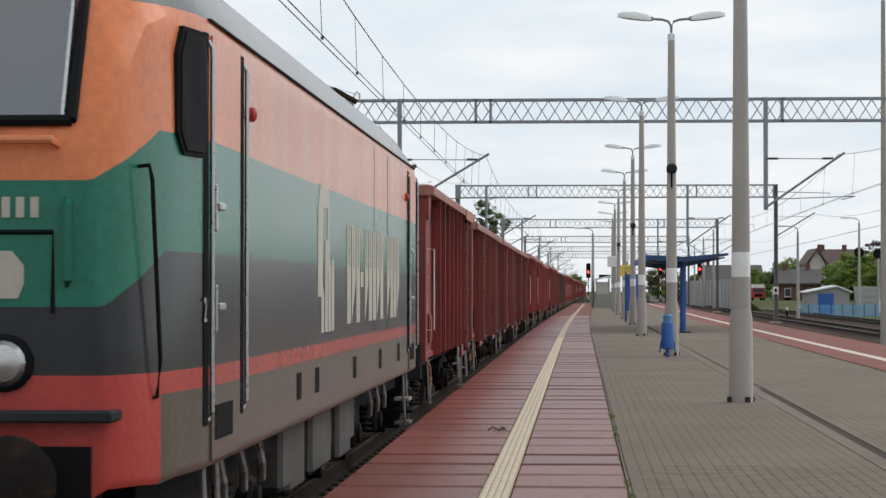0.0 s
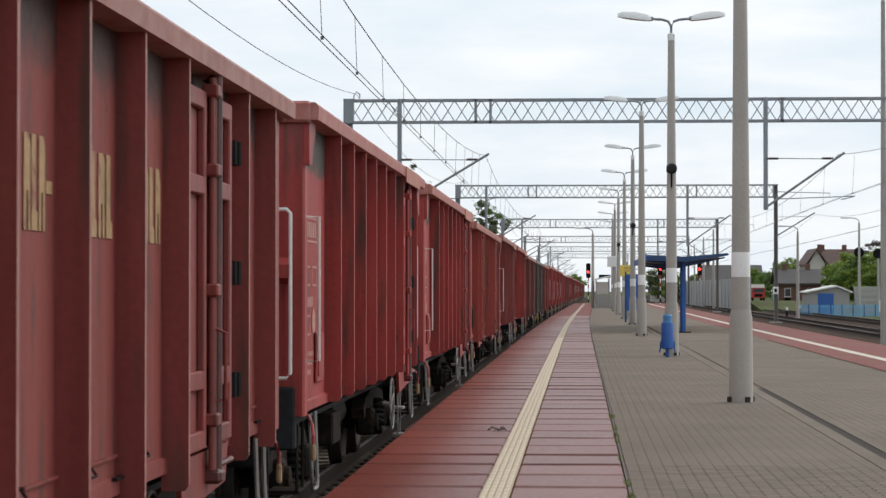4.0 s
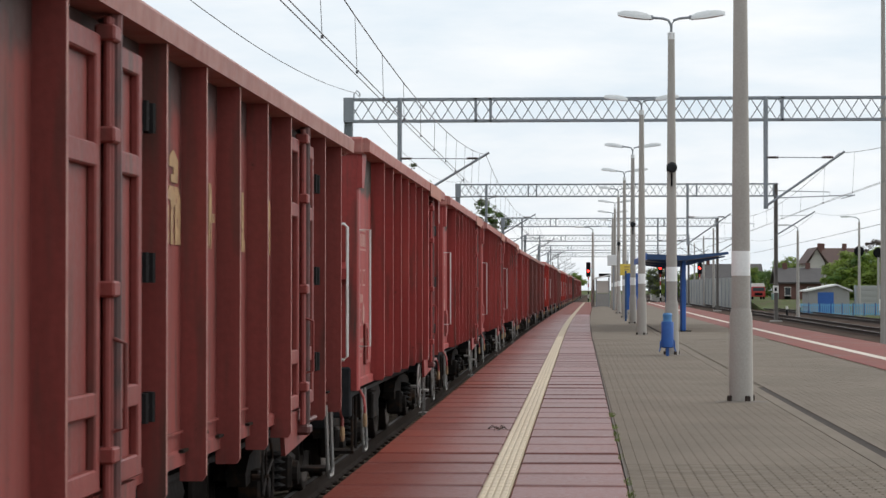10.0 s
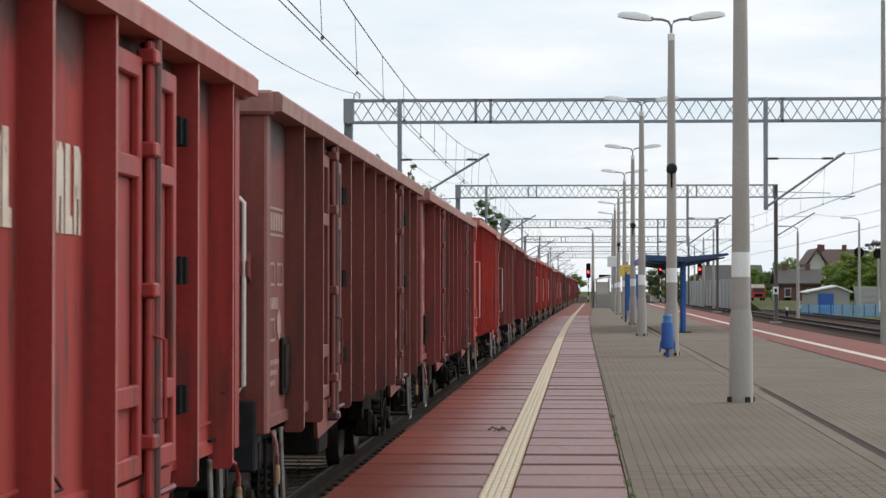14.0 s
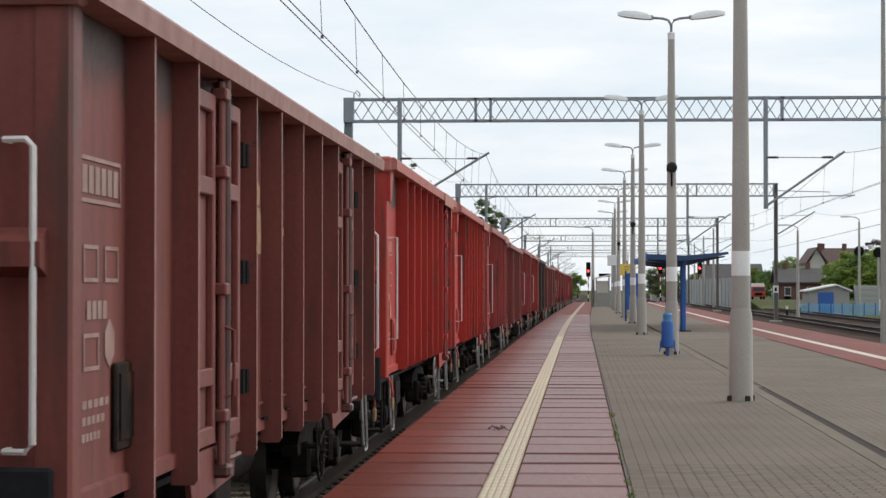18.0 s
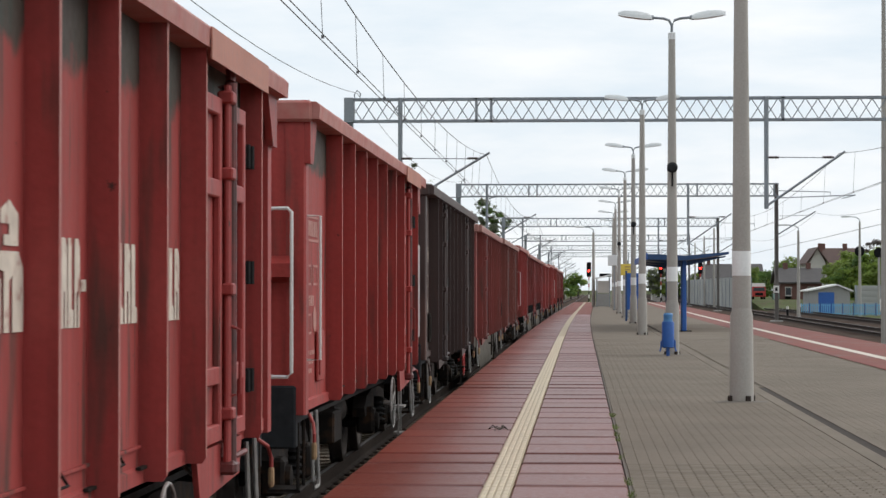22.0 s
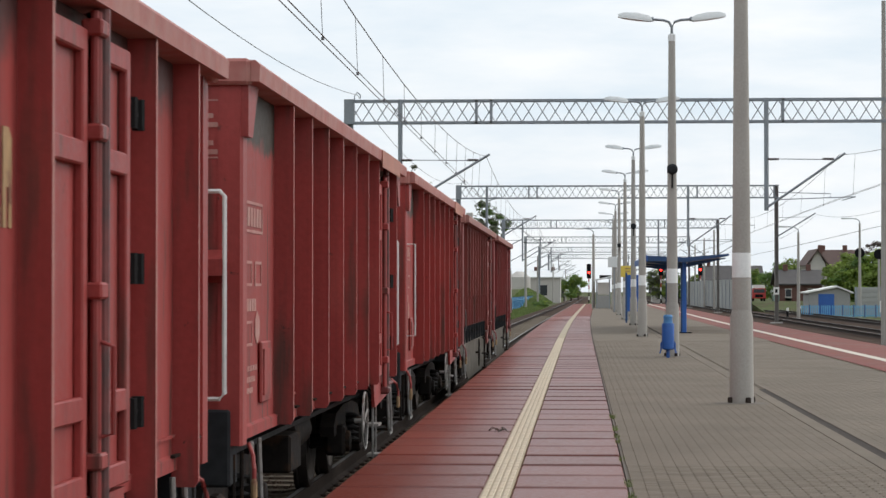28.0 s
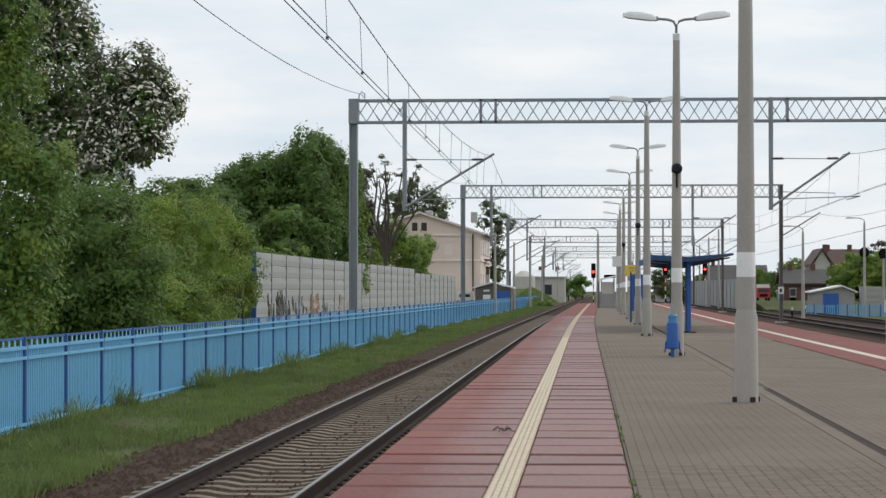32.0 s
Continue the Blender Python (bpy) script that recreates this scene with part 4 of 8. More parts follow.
        zl = 2.18 if kind in "BD" else 2.0 if kind == "S" else 1.79
        for k, a in enumerate(([4.17, 5.32, 6.48, 7.66] if kind == "A" else [4.93, 6.12, 7.34, 8.56] if kind in "BD" else [5.6, 6.95, 8.3, 9.5] if kind == "S" else [2.1, 3.2, 4.25, 5.4])):
            y0, y1 = ys(a + (0.52 if kind == "C" else 0.60)), ys(a + (0.98 if kind == "C" else 1.10))
            mk = Geo()
            if k == 0:
                # a rounded mark: three legs under an arch, a bent bar above
                u = [y0 + (y1 - y0) * f for f in (0.0, 0.16, 0.30, 0.40, 0.56, 0.66, 0.84, 1.0)]
                mk.slab([(u[1], zl), (u[2], zl), (u[2], zl + 0.20), (u[1], zl + 0.20)], face, face + s * 0.003)
                mk.slab([(u[3], zl), (u[4], zl), (u[4], zl + 0.19), (u[5], zl + 0.21), (u[5], zl), (u[7], zl), (u[7], zl + 0.24), (u[6], zl + 0.30), (u[2], zl + 0.30), (u[1], zl + 0.235), (u[3], zl + 0.225)], face, face + s * 0.003)
                mk.slab([(u[3], zl + 0.32), (u[6], zl + 0.32), (u[6], zl + 0.44), (u[4], zl + 0.49), (u[2], zl + 0.45), (u[2], zl + 0.40), (u[4], zl + 0.40), (u[4], zl + 0.36), (u[3], zl + 0.36)], face, face + s * 0.003)
            else:
                count = 4 if k == 1 else 3
                w = (y1 - y0) / count
                for j in range(count):
                    v0 = y0 + j * w + 0.06 * w
                    v1 = y0 + (j + 1) * w - 0.12 * w
                    if k == 1 and j == 3:
                        mk.slab([(v0, zl + 0.15), (v1, zl + 0.15), (v1, zl + 0.20), (v0, zl + 0.20)], face, face + s * 0.003)
                        continue
                    cut = (v0 + v1) / 2 - 0.12 * (v1 - v0), (v0 + v1) / 2 + 0.16 * (v1 - v0)
                    if (j + k) % 2:
                        mk.slab([(v0, zl), (cut[0], zl), (cut[0], zl + 0.15), (cut[1], zl + 0.15), (cut[1], zl), (v1, zl), (v1, zl + 0.33), (cut[1], zl + 0.37), (v0, zl + 0.37)], face, face + s * 0.003)
                    else:
                        mk.slab([(v0, zl), (v1, zl), (v1, zl + 0.07), (cut[1], zl + 0.08), (cut[1], zl + 0.37), (v0, zl + 0.37)], face, face + s * 0.003)
            p("lettering", mk, MARK_YELLOW if kind in "BCS" else MARKING, "weathered pale lettering as plain shapes")
        if kind in "AB":
            ab = Geo()
            y1 = ys(L - 0.16)
            for j, f in enumerate((0.95, 0.62, 0.9, 0.8, 0.82)):
                z = 2.30 - j * 0.095
                for q in range(4):
                    if (q + j) % 5 != 4:
                        ab.box(face, face + 0.003, y1 - 0.52 + 0.52 * f * q / 4, y1 - 0.52 + 0.52 * f * (q + 0.8) / 4, z - 0.052, z)
            frame_bars(ab, face, y1 - 0.5, y1 - 0.1, 1.52, 1.62, s, 0.012)
            ab.box(face, face + 0.003, y1 - 0.46, y1 - 0.14, 1.55, 1.59)
            p("address_marking", ab, FAINT_MARK, "small faded text rows as plain bars")
        dm = Geo()
        y0, y1 = sorted((ys(0.35), ys(1.25)))
        fx = s * (px + 0.003)
        frame_bars(dm, fx, y0, y1, 2.32, 2.52, s)
        marking_bars(dm, fx, y0 + 0.05, y1 - 0.05, 2.36, 2.48, 6, s)
        frame_bars(dm, fx, y0 + 0.1, y0 + 0.4, 1.98, 2.14, s)
        frame_bars(dm, fx, y1 - 0.35, y1 - 0.05, 1.98, 2.14, s)
        marking_bars(dm, fx, y0 + 0.15, y1 - 0.3, 1.82, 1.90, 4, s)
        frame_bars(dm, fx, y0 + 0.1, y0 + 0.42, 1.60, 1.76, s)
        for j in range(3):
            marking_bars(dm, fx, y0 + 0.06, y1 - 0.25 - 0.1 * j, 1.44 - 0.07 * j, 1.475 - 0.07 * j, 5, s)
        dm.slab([(y0 + 0.55, 1.66), (y0 + 0.65, 1.60), (y0 + 0.76, 1.66), (y0 + 0.76, 1.76), (y0 + 0.65, 1.82), (y0 + 0.55, 1.76)], fx, fx + 0.003)
        p("data_marking", dm, FAINT_MARK, "small faded data frames")
        pl = Geo().box(min(s * 1.405, s * 1.43), max(s * 1.405, s * 1.43), *sorted((ys(1.05), ys(1.5))), 1.22, 1.62, 0.01)
        pl.box(min(s * 1.43, s * 1.44), max(s * 1.43, s * 1.44), *sorted((ys(1.10), ys(1.45))), 1.27, 1.57)
        p("label_holder", pl, RUST_STEEL if kind != "A" else WAGON_PAINT, "sheet-metal label holder")
        for r in ribs[1:5]:
            p("rope_ring", Geo().tube([(s * 1.43, ys(r + 0.25), 1.22), (s * 1.47, ys(r + 0.27), 1.17), (s * 1.47, ys(r + 0.45), 1.17), (s * 1.43, ys(r + 0.47), 1.22)], 0.007, 5), RUST_STEEL)
        if kind in "CS":
            sk = Geo().slab([(-H, 1.06), (H - 0.1, 1.06), (H - 0.1, 0.93), (H - 0.4, 0.80), (H - 2.4, 0.30), (-H + 3.0, 0.30), (-H + 1.2, 0.78), (-H, 0.80)] if kind == "S" else [(-H, 1.06), (H, 1.06), (H, 0.80), (H - 1.2, 0.78), (H - 3.0, 0.30), (-H + 3.0, 0.30), (-H + 1.2, 0.78), (-H, 0.80)], s * 1.355, s * 1.39)
            p("skirt", sk, SKIRT_GREY, "grey sheet-steel skirt")
            if kind == "C":
                p("base_band", Geo().slab([(-H + 0.03, 1.31), (H - 0.03, 1.31), (H - 0.03, 1.02), (-H + 0.03, 1.02)], s * 1.373, s * 1.386), UNDERBODY, "dusty grey band along the base")
        bw = Geo()
        yb = ys({"C": 6.2, "D": 9.9, "A": 8.1, "B": 5.7 if thick else 9.1}.get(kind, 7.6))
        ring = [(s * 1.46, yb + 0.27 * math.cos(w * math.pi / 10), 0.72 + 0.27 * math.sin(w * math.pi / 10)) for w in range(21)]
        bw.tube(ring, 0.011, 6, caps=False)
        for w in (0, 1, 2, 3):
            bw.tube([(s * 1.45, yb, 0.72), (s * 1.46, yb + 0.26 * math.cos(w * math.pi / 2 + 0.4), 0.72 + 0.26 * math.sin(w * math.pi / 2 + 0.4))], 0.010, 5)
        bw.tube([(s * 1.36, yb, 0.72), (s * 1.47, yb, 0.72)], 0.022, 8)
        if s > 0:
            p("brake_wheel", bw, STRAP if kind == "A" else RUST_STEEL if kind != "D" else RED_ENAMEL, "spoked hand brake wheel")
            if kind == "B":
                continue
            ld = Geo()
            y0 = ys(9.15)
            for dy in (0, 0.34):
                ld.tube([(1.36, y0 + dy, 1.0), (1.44, y0 + dy, 0.92), (1.44, y0 + dy, 0.30)], 0.012, 6)
            for z in (0.32, 0.62):
                ld.box(1.38, 1.50, y0, y0 + 0.34, z - 0.012, z + 0.012)
            p("step_ladder", ld, STRAP if kind == "A" else RUST_STEEL, "two-step ladder")
    for e in (-1, 1):
        yy = e * H
        p("end_wall", Geo().box(-1.42, 1.42, min(yy - e * 0.012, yy - e * 0.05), max(yy - e * 0.012, yy - e * 0.05), low, top - 0.08), WAGON_PAINT)
        p("end_top_rail", Geo().box(-1.5, 1.5, min(yy + e * 0.05, yy - e * 0.10), max(yy + e * 0.05, yy - e * 0.10), top - 0.15, top + 0.01, 0.02), RAIL_PAINT)
        p("end_beam", Geo().slab([(yy, 2.0), (yy + e * 0.13, 2.04), (yy + e * 0.13, 2.14), (yy, 2.2)], -1.35, 1.35), WAGON_PAINT)
        for x in (-0.62, 0.62):
            p("end_stanchion", Geo().box(x - 0.06, x + 0.06, min(yy, yy + e * 0.09), max(yy, yy + e * 0.09), low, top - 0.14, 0.01), WAGON_PAINT)
        if e < 0 and kind == "A":
            em = Geo()
            for k in range(6):
                em.box(1.03, 1.30 - 0.03 * (k % 3), yy + 0.007, yy + 0.011, 2.78 + k * 0.055, 2.81 + k * 0.055)
            for x0, x1, z0, z1 in ((1.0, 1.33, 2.755, 2.765), (1.0, 1.33, 3.105, 3.115), (1.0, 1.01, 2.755, 3.115), (1.32, 1.33, 2.755, 3.115)):
                em.box(x0, x1, yy + 0.007, yy + 0.011, z0, z1)
            p("end_marking", em, FAINT_MARK, "white data bars on the end wall")
        p("headstock", Geo().box(-1.38, 1.38, min(yy - e * 0.28, yy + e * 0.03), max(yy - e * 0.28, yy + e * 0.03), 0.76, 1.23, 0.015), DARK_GREY, "dark end beam")
        for x in (-0.875, 0.875):
            make_buffer(th, x, yy + e * 0.03, e * 1.0)
        p("coupler", Geo().tube([(0, yy, 1.04), (0, yy + e * 0.3, 1.02), (0, yy + e * 0.34, 0.80)], 0.045, 7).tube([(0.25, yy, 0.86), (0.25, yy + e * 0.28, 0.5), (0.1, yy + e * 0.5, 0.62)], 0.03, 6), GREASE)
    p("centre_sill", Geo().box(-0.35, 0.35, -H, H, 0.82, 1.12), RUST_STEEL)
    p("air_tank", Geo().lathe([(-0.62, 0.08), (-0.58, 0.17), (0.58, 0.17), (0.62, 0.08)], "y", (0.85, 0.9, 0.68), 12), RUST_STEEL, smooth=True)
    p("brake_gear", Geo().tube([(0.6, -2.8, 0.62), (0.6, 2.8, 0.62)], 0.03, 6).tube([(-0.6, -2.8, 0.62), (-0.6, 2.8, 0.62)], 0.03, 6).box(0.8, 1.2, -1.6, -0.9, 0.5, 0.8, 0.02).box(-1.2, -0.8, -0.9, -0.3, 0.45, 0.8, 0.02), RUST_STEEL)
    for e in (-1, 1):
        WHEELS.extend(make_bogie(th, e * (H - 2.0)))
    return th


TONE = {  # own colour of each wagon, leading first
    "r": (0.317, 0.052, 0.046), "b": (0.220, 0.051, 0.043), "o": (0.308, 0.057, 0.046), "v": (0.326, 0.046, 0.039), "d": (0.075, 0.062, 0.054),
    "k": (0.060, 0.038, 0.034), "n": (0.189, 0.057, 0.046), "m": (0.229, 0.041, 0.038), "x": (0.410, 0.038, 0.026)}
TONES = "mbbbrrobrnd" + "brrrr" + "vnb" + "xb" + "m" + "n" + "xxr" + "br" + "v" + "kbnrmmrrvbm"


def livery():
    """Orange over green over anthracite with a red stripe and a beige base; the bands dip towards the cabs."""
    m = mat("locomotive_paint", (0.5, 0.5, 0.5), 0.27, 0, 0.20, 20, 0.6, 0.0, streak=0.6)
    m.node_tree.nodes["Principled BSDF"].inputs["IOR"].default_value = 1.36
    nt = m.node_tree
    b = nt.nodes["Principled BSDF"]
    co = nt.nodes.new("ShaderNodeTexCoord")
    sep = nt.nodes.new("ShaderNodeSeparateXYZ")
    nt.links.new(co.outputs["Object"], sep.inputs[0])
    ab = nt.nodes.new("ShaderNodeMath")
    ab.operation = "ABSOLUTE"
    nt.links.new(sep.outputs["Y"], ab.inputs[0])
    dip = nt.nodes.new("ShaderNodeMapRange")
    dip.inputs["From Min"].default_value, dip.inputs["From Max"].default_value = 8.9, 9.5
    dip.inputs["To Min"].default_value, dip.inputs["To Max"].default_value = 0.0, 0.28
    nt.links.new(ab.outputs[0], dip.inputs["Value"])
    addn = nt.nodes.new("ShaderNodeMath")
    addn.operation = "ADD"
    nt.links.new(sep.outputs["Z"], addn.inputs[0])
    nt.links.new(dip.outputs[0], addn.inputs[1])
    colour = None
    for zmin, c, dips in ((0.0, (0.095, 0.080, 0.063), 0), (1.43, (0.40, 0.055, 0.045), 0), (1.54, (0.026, 0.027, 0.029), 0), (2.15, (0.018, 0.145, 0.095), 1), (2.76, (0.62, 0.19, 0.075), 1), (3.42, (0.115, 0.118, 0.12), 0)):
        if colour is None:
            rgb = nt.nodes.new("ShaderNodeRGB")
            rgb.outputs[0].default_value = (*c, 1)
            colour = rgb.outputs[0]
            continue
        gt = nt.nodes.new("ShaderNodeMath")
        gt.operation = "GREATER_THAN"
        gt.inputs[1].default_value = zmin
        nt.links.new((addn.outputs[0] if dips else sep.outputs["Z"]), gt.inputs[0])
        mx = nt.nodes.new("ShaderNodeMix")
        mx.data_type = "RGBA"
        nt.links.new(gt.outputs[0], mx.inputs["Factor"])
        nt.links.new(colour, mx.inputs[6])
        mx.inputs[7].default_value = (*c, 1)
        colour = mx.outputs[2]
    # grey dust and sky sheen, both painted into the long side behind the cab doors
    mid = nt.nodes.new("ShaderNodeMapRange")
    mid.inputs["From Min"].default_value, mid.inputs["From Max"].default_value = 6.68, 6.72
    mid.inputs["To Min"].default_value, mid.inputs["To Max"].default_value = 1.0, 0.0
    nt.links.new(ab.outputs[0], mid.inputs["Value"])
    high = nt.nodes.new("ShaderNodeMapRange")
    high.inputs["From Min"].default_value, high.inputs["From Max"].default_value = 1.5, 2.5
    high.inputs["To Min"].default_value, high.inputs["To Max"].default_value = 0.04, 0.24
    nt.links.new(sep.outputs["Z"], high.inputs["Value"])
    dust_sheen = nt.nodes.new("ShaderNodeTexNoise")
    dust_sheen.inputs["Scale"].default_value, dust_sheen.inputs["Detail"].default_value = 1.3, 7
    nt.links.new(co.outputs["Object"], dust_sheen.inputs["Vector"])
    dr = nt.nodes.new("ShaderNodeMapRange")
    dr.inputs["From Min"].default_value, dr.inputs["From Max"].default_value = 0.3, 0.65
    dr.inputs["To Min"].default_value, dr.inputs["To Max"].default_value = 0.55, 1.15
    nt.links.new(dust_sheen.outputs["Fac"], dr.inputs["Value"])
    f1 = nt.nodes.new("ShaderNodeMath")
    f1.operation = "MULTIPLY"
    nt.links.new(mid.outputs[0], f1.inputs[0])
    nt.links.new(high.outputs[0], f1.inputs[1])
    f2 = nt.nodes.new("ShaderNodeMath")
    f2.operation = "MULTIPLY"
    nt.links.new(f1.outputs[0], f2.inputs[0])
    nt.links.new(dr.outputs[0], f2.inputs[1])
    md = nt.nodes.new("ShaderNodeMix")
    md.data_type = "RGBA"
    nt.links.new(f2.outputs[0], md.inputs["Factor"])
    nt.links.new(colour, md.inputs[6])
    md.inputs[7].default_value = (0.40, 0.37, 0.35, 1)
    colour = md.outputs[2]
    # red corner below the stripe at each end
    low = nt.nodes.new("ShaderNodeMath")
    low.operation = "LESS_THAN"
    low.inputs[1].default_value = 1.50
    nt.links.new(sep.outputs["Z"], low.inputs[0])
    end = nt.nodes.new("ShaderNodeMath")
    end.operation = "GREATER_THAN"
    end.inputs[1].default_value = 9.02
    nt.links.new(ab.outputs[0], end.inputs[0])
    both = nt.nodes.new("ShaderNodeMath")
    both.operation = "MULTIPLY"
    nt.links.new(low.outputs[0], both.inputs[0])
    nt.links.new(end.outputs[0], both.inputs[1])
    mx = nt.nodes.new("ShaderNodeMix")
    mx.data_type = "RGBA"
    nt.links.new(both.outputs[0], mx.inputs["Factor"])
    nt.links.new(colour, mx.inputs[6])
    mx.inputs[7].default_value = (0.40, 0.055, 0.045, 1)
    colour = mx.outputs[2]
    mul = [n for n in nt.nodes if n.type == "MIX" and n.blend_type == "MULTIPLY"][0]
    nt.links.new(colour, mul.inputs[6])
    nt.links.remove(b.inputs["Roughness"].links[0])
    b.inputs["Roughness"].default_value = 0.24
    b.inputs["Specular IOR Level"].default_value = 0.40
    return m


LOCO_PAINT = livery()
LOCO_MARK = mat("cream_locomotive_mark", (0.46, 0.43, 0.35), 0.45, 0, 0.12, 25, 2, 0.02)
LOCO_ORANGE = mat("orange_rail_paint", (0.62, 0.19, 0.075), 0.45, 0, 0.1, 20, 1, 0.0)
LOCO_GREY = mat("locomotive_roof_grey", (0.20, 0.205, 0.21), 0.5, 0, 0.15, 15, 1, 0.05)
UNDERBODY = mat("dusty_underbody", (0.075, 0.066, 0.058), 0.75, 0, 0.3, 12, 2, 0.2)
CHROME = mat("brushed_steel", (0.5, 0.5, 0.5), 0.3, 0.9, 0.1, 20, 2, 0.02)


def make_locomotive():
    th = thing("electric_locomotive", "orange, green and anthracite electric locomotive hauling the train", "locomotive")
    # cross-section half widths along the body: (y, half width low, half width at roof edge, roof edge z, top z, bottom z)
    def ring(y, w, wr, zr, zt, z0):
        f = max(0.0, min(abs(y) - 8.5, 0.5)) * 0.16
        p = [(w + f - 0.015, z0), (w + f, z0 + 0.03), (w + f, z0 + 0.06), (w + f, 1.62), (w + f * 0.9, 1.72), (w, zr - 0.14), (w, zr - 0.08), (w - 0.01, zr), (wr, (zr + zt) / 2 + 0.08), (wr - 0.35, zt), (0, zt + 0.02)]
        return p + [(-x, z) for x, z in reversed(p[:-1])]
    rows = [(-9.52, 1.10, 1.00, 2.50, 2.62, 0.95), (-9.48, 1.16, 1.04, 2.62, 2.74, 0.99), (-9.22, 1.27, 1.10, 3.02, 3.14, 0.99), (-9.0, 1.33, 1.14, 3.28, 3.42, 0.98), (-8.7, 1.40, 1.18, 3.37, 3.62, 0.99), (-8.3, 1.472, 1.22, 3.41, 3.86, 0.99),
            (-8.0, 1.49, 1.25, 3.42, 3.95, 0.99), (-6.8, 1.49, 1.25, 3.42, 3.98, 0.99)]
    rows = rows + [(0, 1.49, 1.25, 3.42, 3.98, 0.99)] + [(-r[0], *r[1:]) for r in reversed(rows)]
    g = Geo()
    vs, fs = [], []
    for i, r in enumerate(rows):
        pr = ring(*r)
        vs += [(x, r[0], z) for x, z in pr]
        n = len(pr)
        if i:
            o = (i - 1) * n
            fs += [(o + j, o + j + 1, o + n + j + 1, o + n + j) for j in range(n - 1)] + [(o + n - 1, o, o + n, o + 2 * n - 1)]
    fs += [tuple(range(n))[::-1], tuple(range(len(vs) - n, len(vs)))]
    g.add(vs, fs)
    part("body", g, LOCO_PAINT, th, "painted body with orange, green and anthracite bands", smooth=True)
    for e in (-1, 1):
        # windscreen, lights, buffer beam
        def fy(z):
            return e * (9.51 - (z - 2.66) * 0.66 + 0.045)
        ws = Geo().add([(-1.02, fy(2.79), 2.79), (1.02, fy(2.79), 2.79), (0.98, fy(3.52), 3.52), (-0.98, fy(3.52), 3.52),
                        (-1.02, fy(2.79) - e * 0.03, 2.79), (1.02, fy(2.79) - e * 0.03, 2.79), (0.98, fy(3.52) - e * 0.03, 3.52), (-0.98, fy(3.52) - e * 0.03, 3.52)],
                       [(0, 1, 2, 3), (4, 7, 6, 5), (0, 4, 5, 1), (1, 5, 6, 2), (2, 6, 7, 3), (3, 7, 4, 0)])
        w = part("windscreen", ws, SCREEN_GLASS, th, "dark raked windscreen")
        fr = Geo()
        for x in (-1.05, 1.05):
            fr.tube([(x, fy(2.77) + e * 0.01, 2.77), (x * 0.97, fy(3.56) + e * 0.01, 3.56)], 0.03, 6)
        fr.tube([(-1.05, fy(2.77) + e * 0.01, 2.77), (1.05, fy(2.77) + e * 0.01, 2.77)], 0.03, 6).tube([(-1.02, fy(3.56) + e * 0.01, 3.56), (1.02, fy(3.56) + e * 0.01, 3.56)], 0.03, 6)
        part("windscreen_seal", fr, BLACK, w)
        part("front_rail", Geo().tube([(-1.0, e * 9.470, 2.64), (-0.98, e * 9.580, 2.67), (0.98, e * 9.580, 2.67), (1.0, e * 9.470, 2.64)], 0.022, 8), LOCO_ORANGE, th, "orange rail under the windscreen", smooth=True)
        for x in (-0.55, 0.6):
            part("wiper", Geo().tube([(x, fy(2.73) + e * 0.06, 2.73), (x - 0.06, fy(2.9) + e * 0.05, 2.9), (x - 0.16, fy(3.4) + e * 0.04, 3.4)], 0.010, 5), BLACK, w)
        for x in (-1, 1):
            part("reveal", Geo().tube([(x * 1.005, fy(2.79) + e * 0.012, 2.79), (x * 0.965, fy(3.52) + e * 0.012, 3.52)], 0.016, 6), CHROME, w, "bright window reveal")
            part("front_grip", Geo().tube([(x * 1.03, e * 9.490, 1.95), (x * 1.05, e * 9.560, 2.0), (x * 1.05, e * 9.560, 2.36), (x * 1.03, e * 9.490, 2.40)], 0.022, 6), LOCO_PAINT, th, "painted upright grip")
        part("front_hatch", Geo().tube([(-0.97, e * 9.525, 1.84), (-0.97, e * 9.525, 2.23), (0.97, e * 9.525, 2.23), (0.97, e * 9.525, 1.84)], 0.012, 4), BLACK, th, "seam round the nose hatch")
        part("nose_emblem", Geo().slab([(0.5, 1.91), (0.80, 1.91), (0.83, 1.98), (0.83, 2.07), (0.77, 2.14), (0.60, 2.14), (0.5, 2.04)], e * 9.522, e * 9.530, "y"), LOCO_MARK, th, "cream emblem as a plain shape")
        for x in (-0.74, 0.74):
            h = part("headlight", Geo().lathe([(e * 9.490, 0.14), (e * 9.550, 0.14), (e * 9.570, 0.12)], "y", (x, 0, 1.60), 18), BLACK, th, "round headlight in a black surround", smooth=True)
            part("lens", Geo().lathe([(e * 9.570, 0.11), (e * 9.595, 0.09), (e * 9.610, 0.03)], "y", (x, 0, 1.60), 16), CHROME, h, smooth=True)
            make_buffer(th, x * 1.18, e * 9.530, e * 0.8)
        part("buffer_beam", Geo().slab([(-1.16, 0.9), (1.16, 0.9), (1.16, 1.2), (-1.16, 1.2)], e * 9.250, e * 9.560, "y"), BLACK, th, "black buffer beam")
        part("front_step", Geo().box(-1.28, 1.28, min(e * 9.350, e * 9.650), max(e * 9.350, e * 9.650), 1.32, 1.375, 0.01), DARK_GREY, th)
        part("snow_plough", Geo().slab([(-1.2, 0.2), (1.2, 0.2), (1.25, 0.88), (-1.25, 0.88)], e * 9.250, e * 9.350, "y"), BLACK, th)
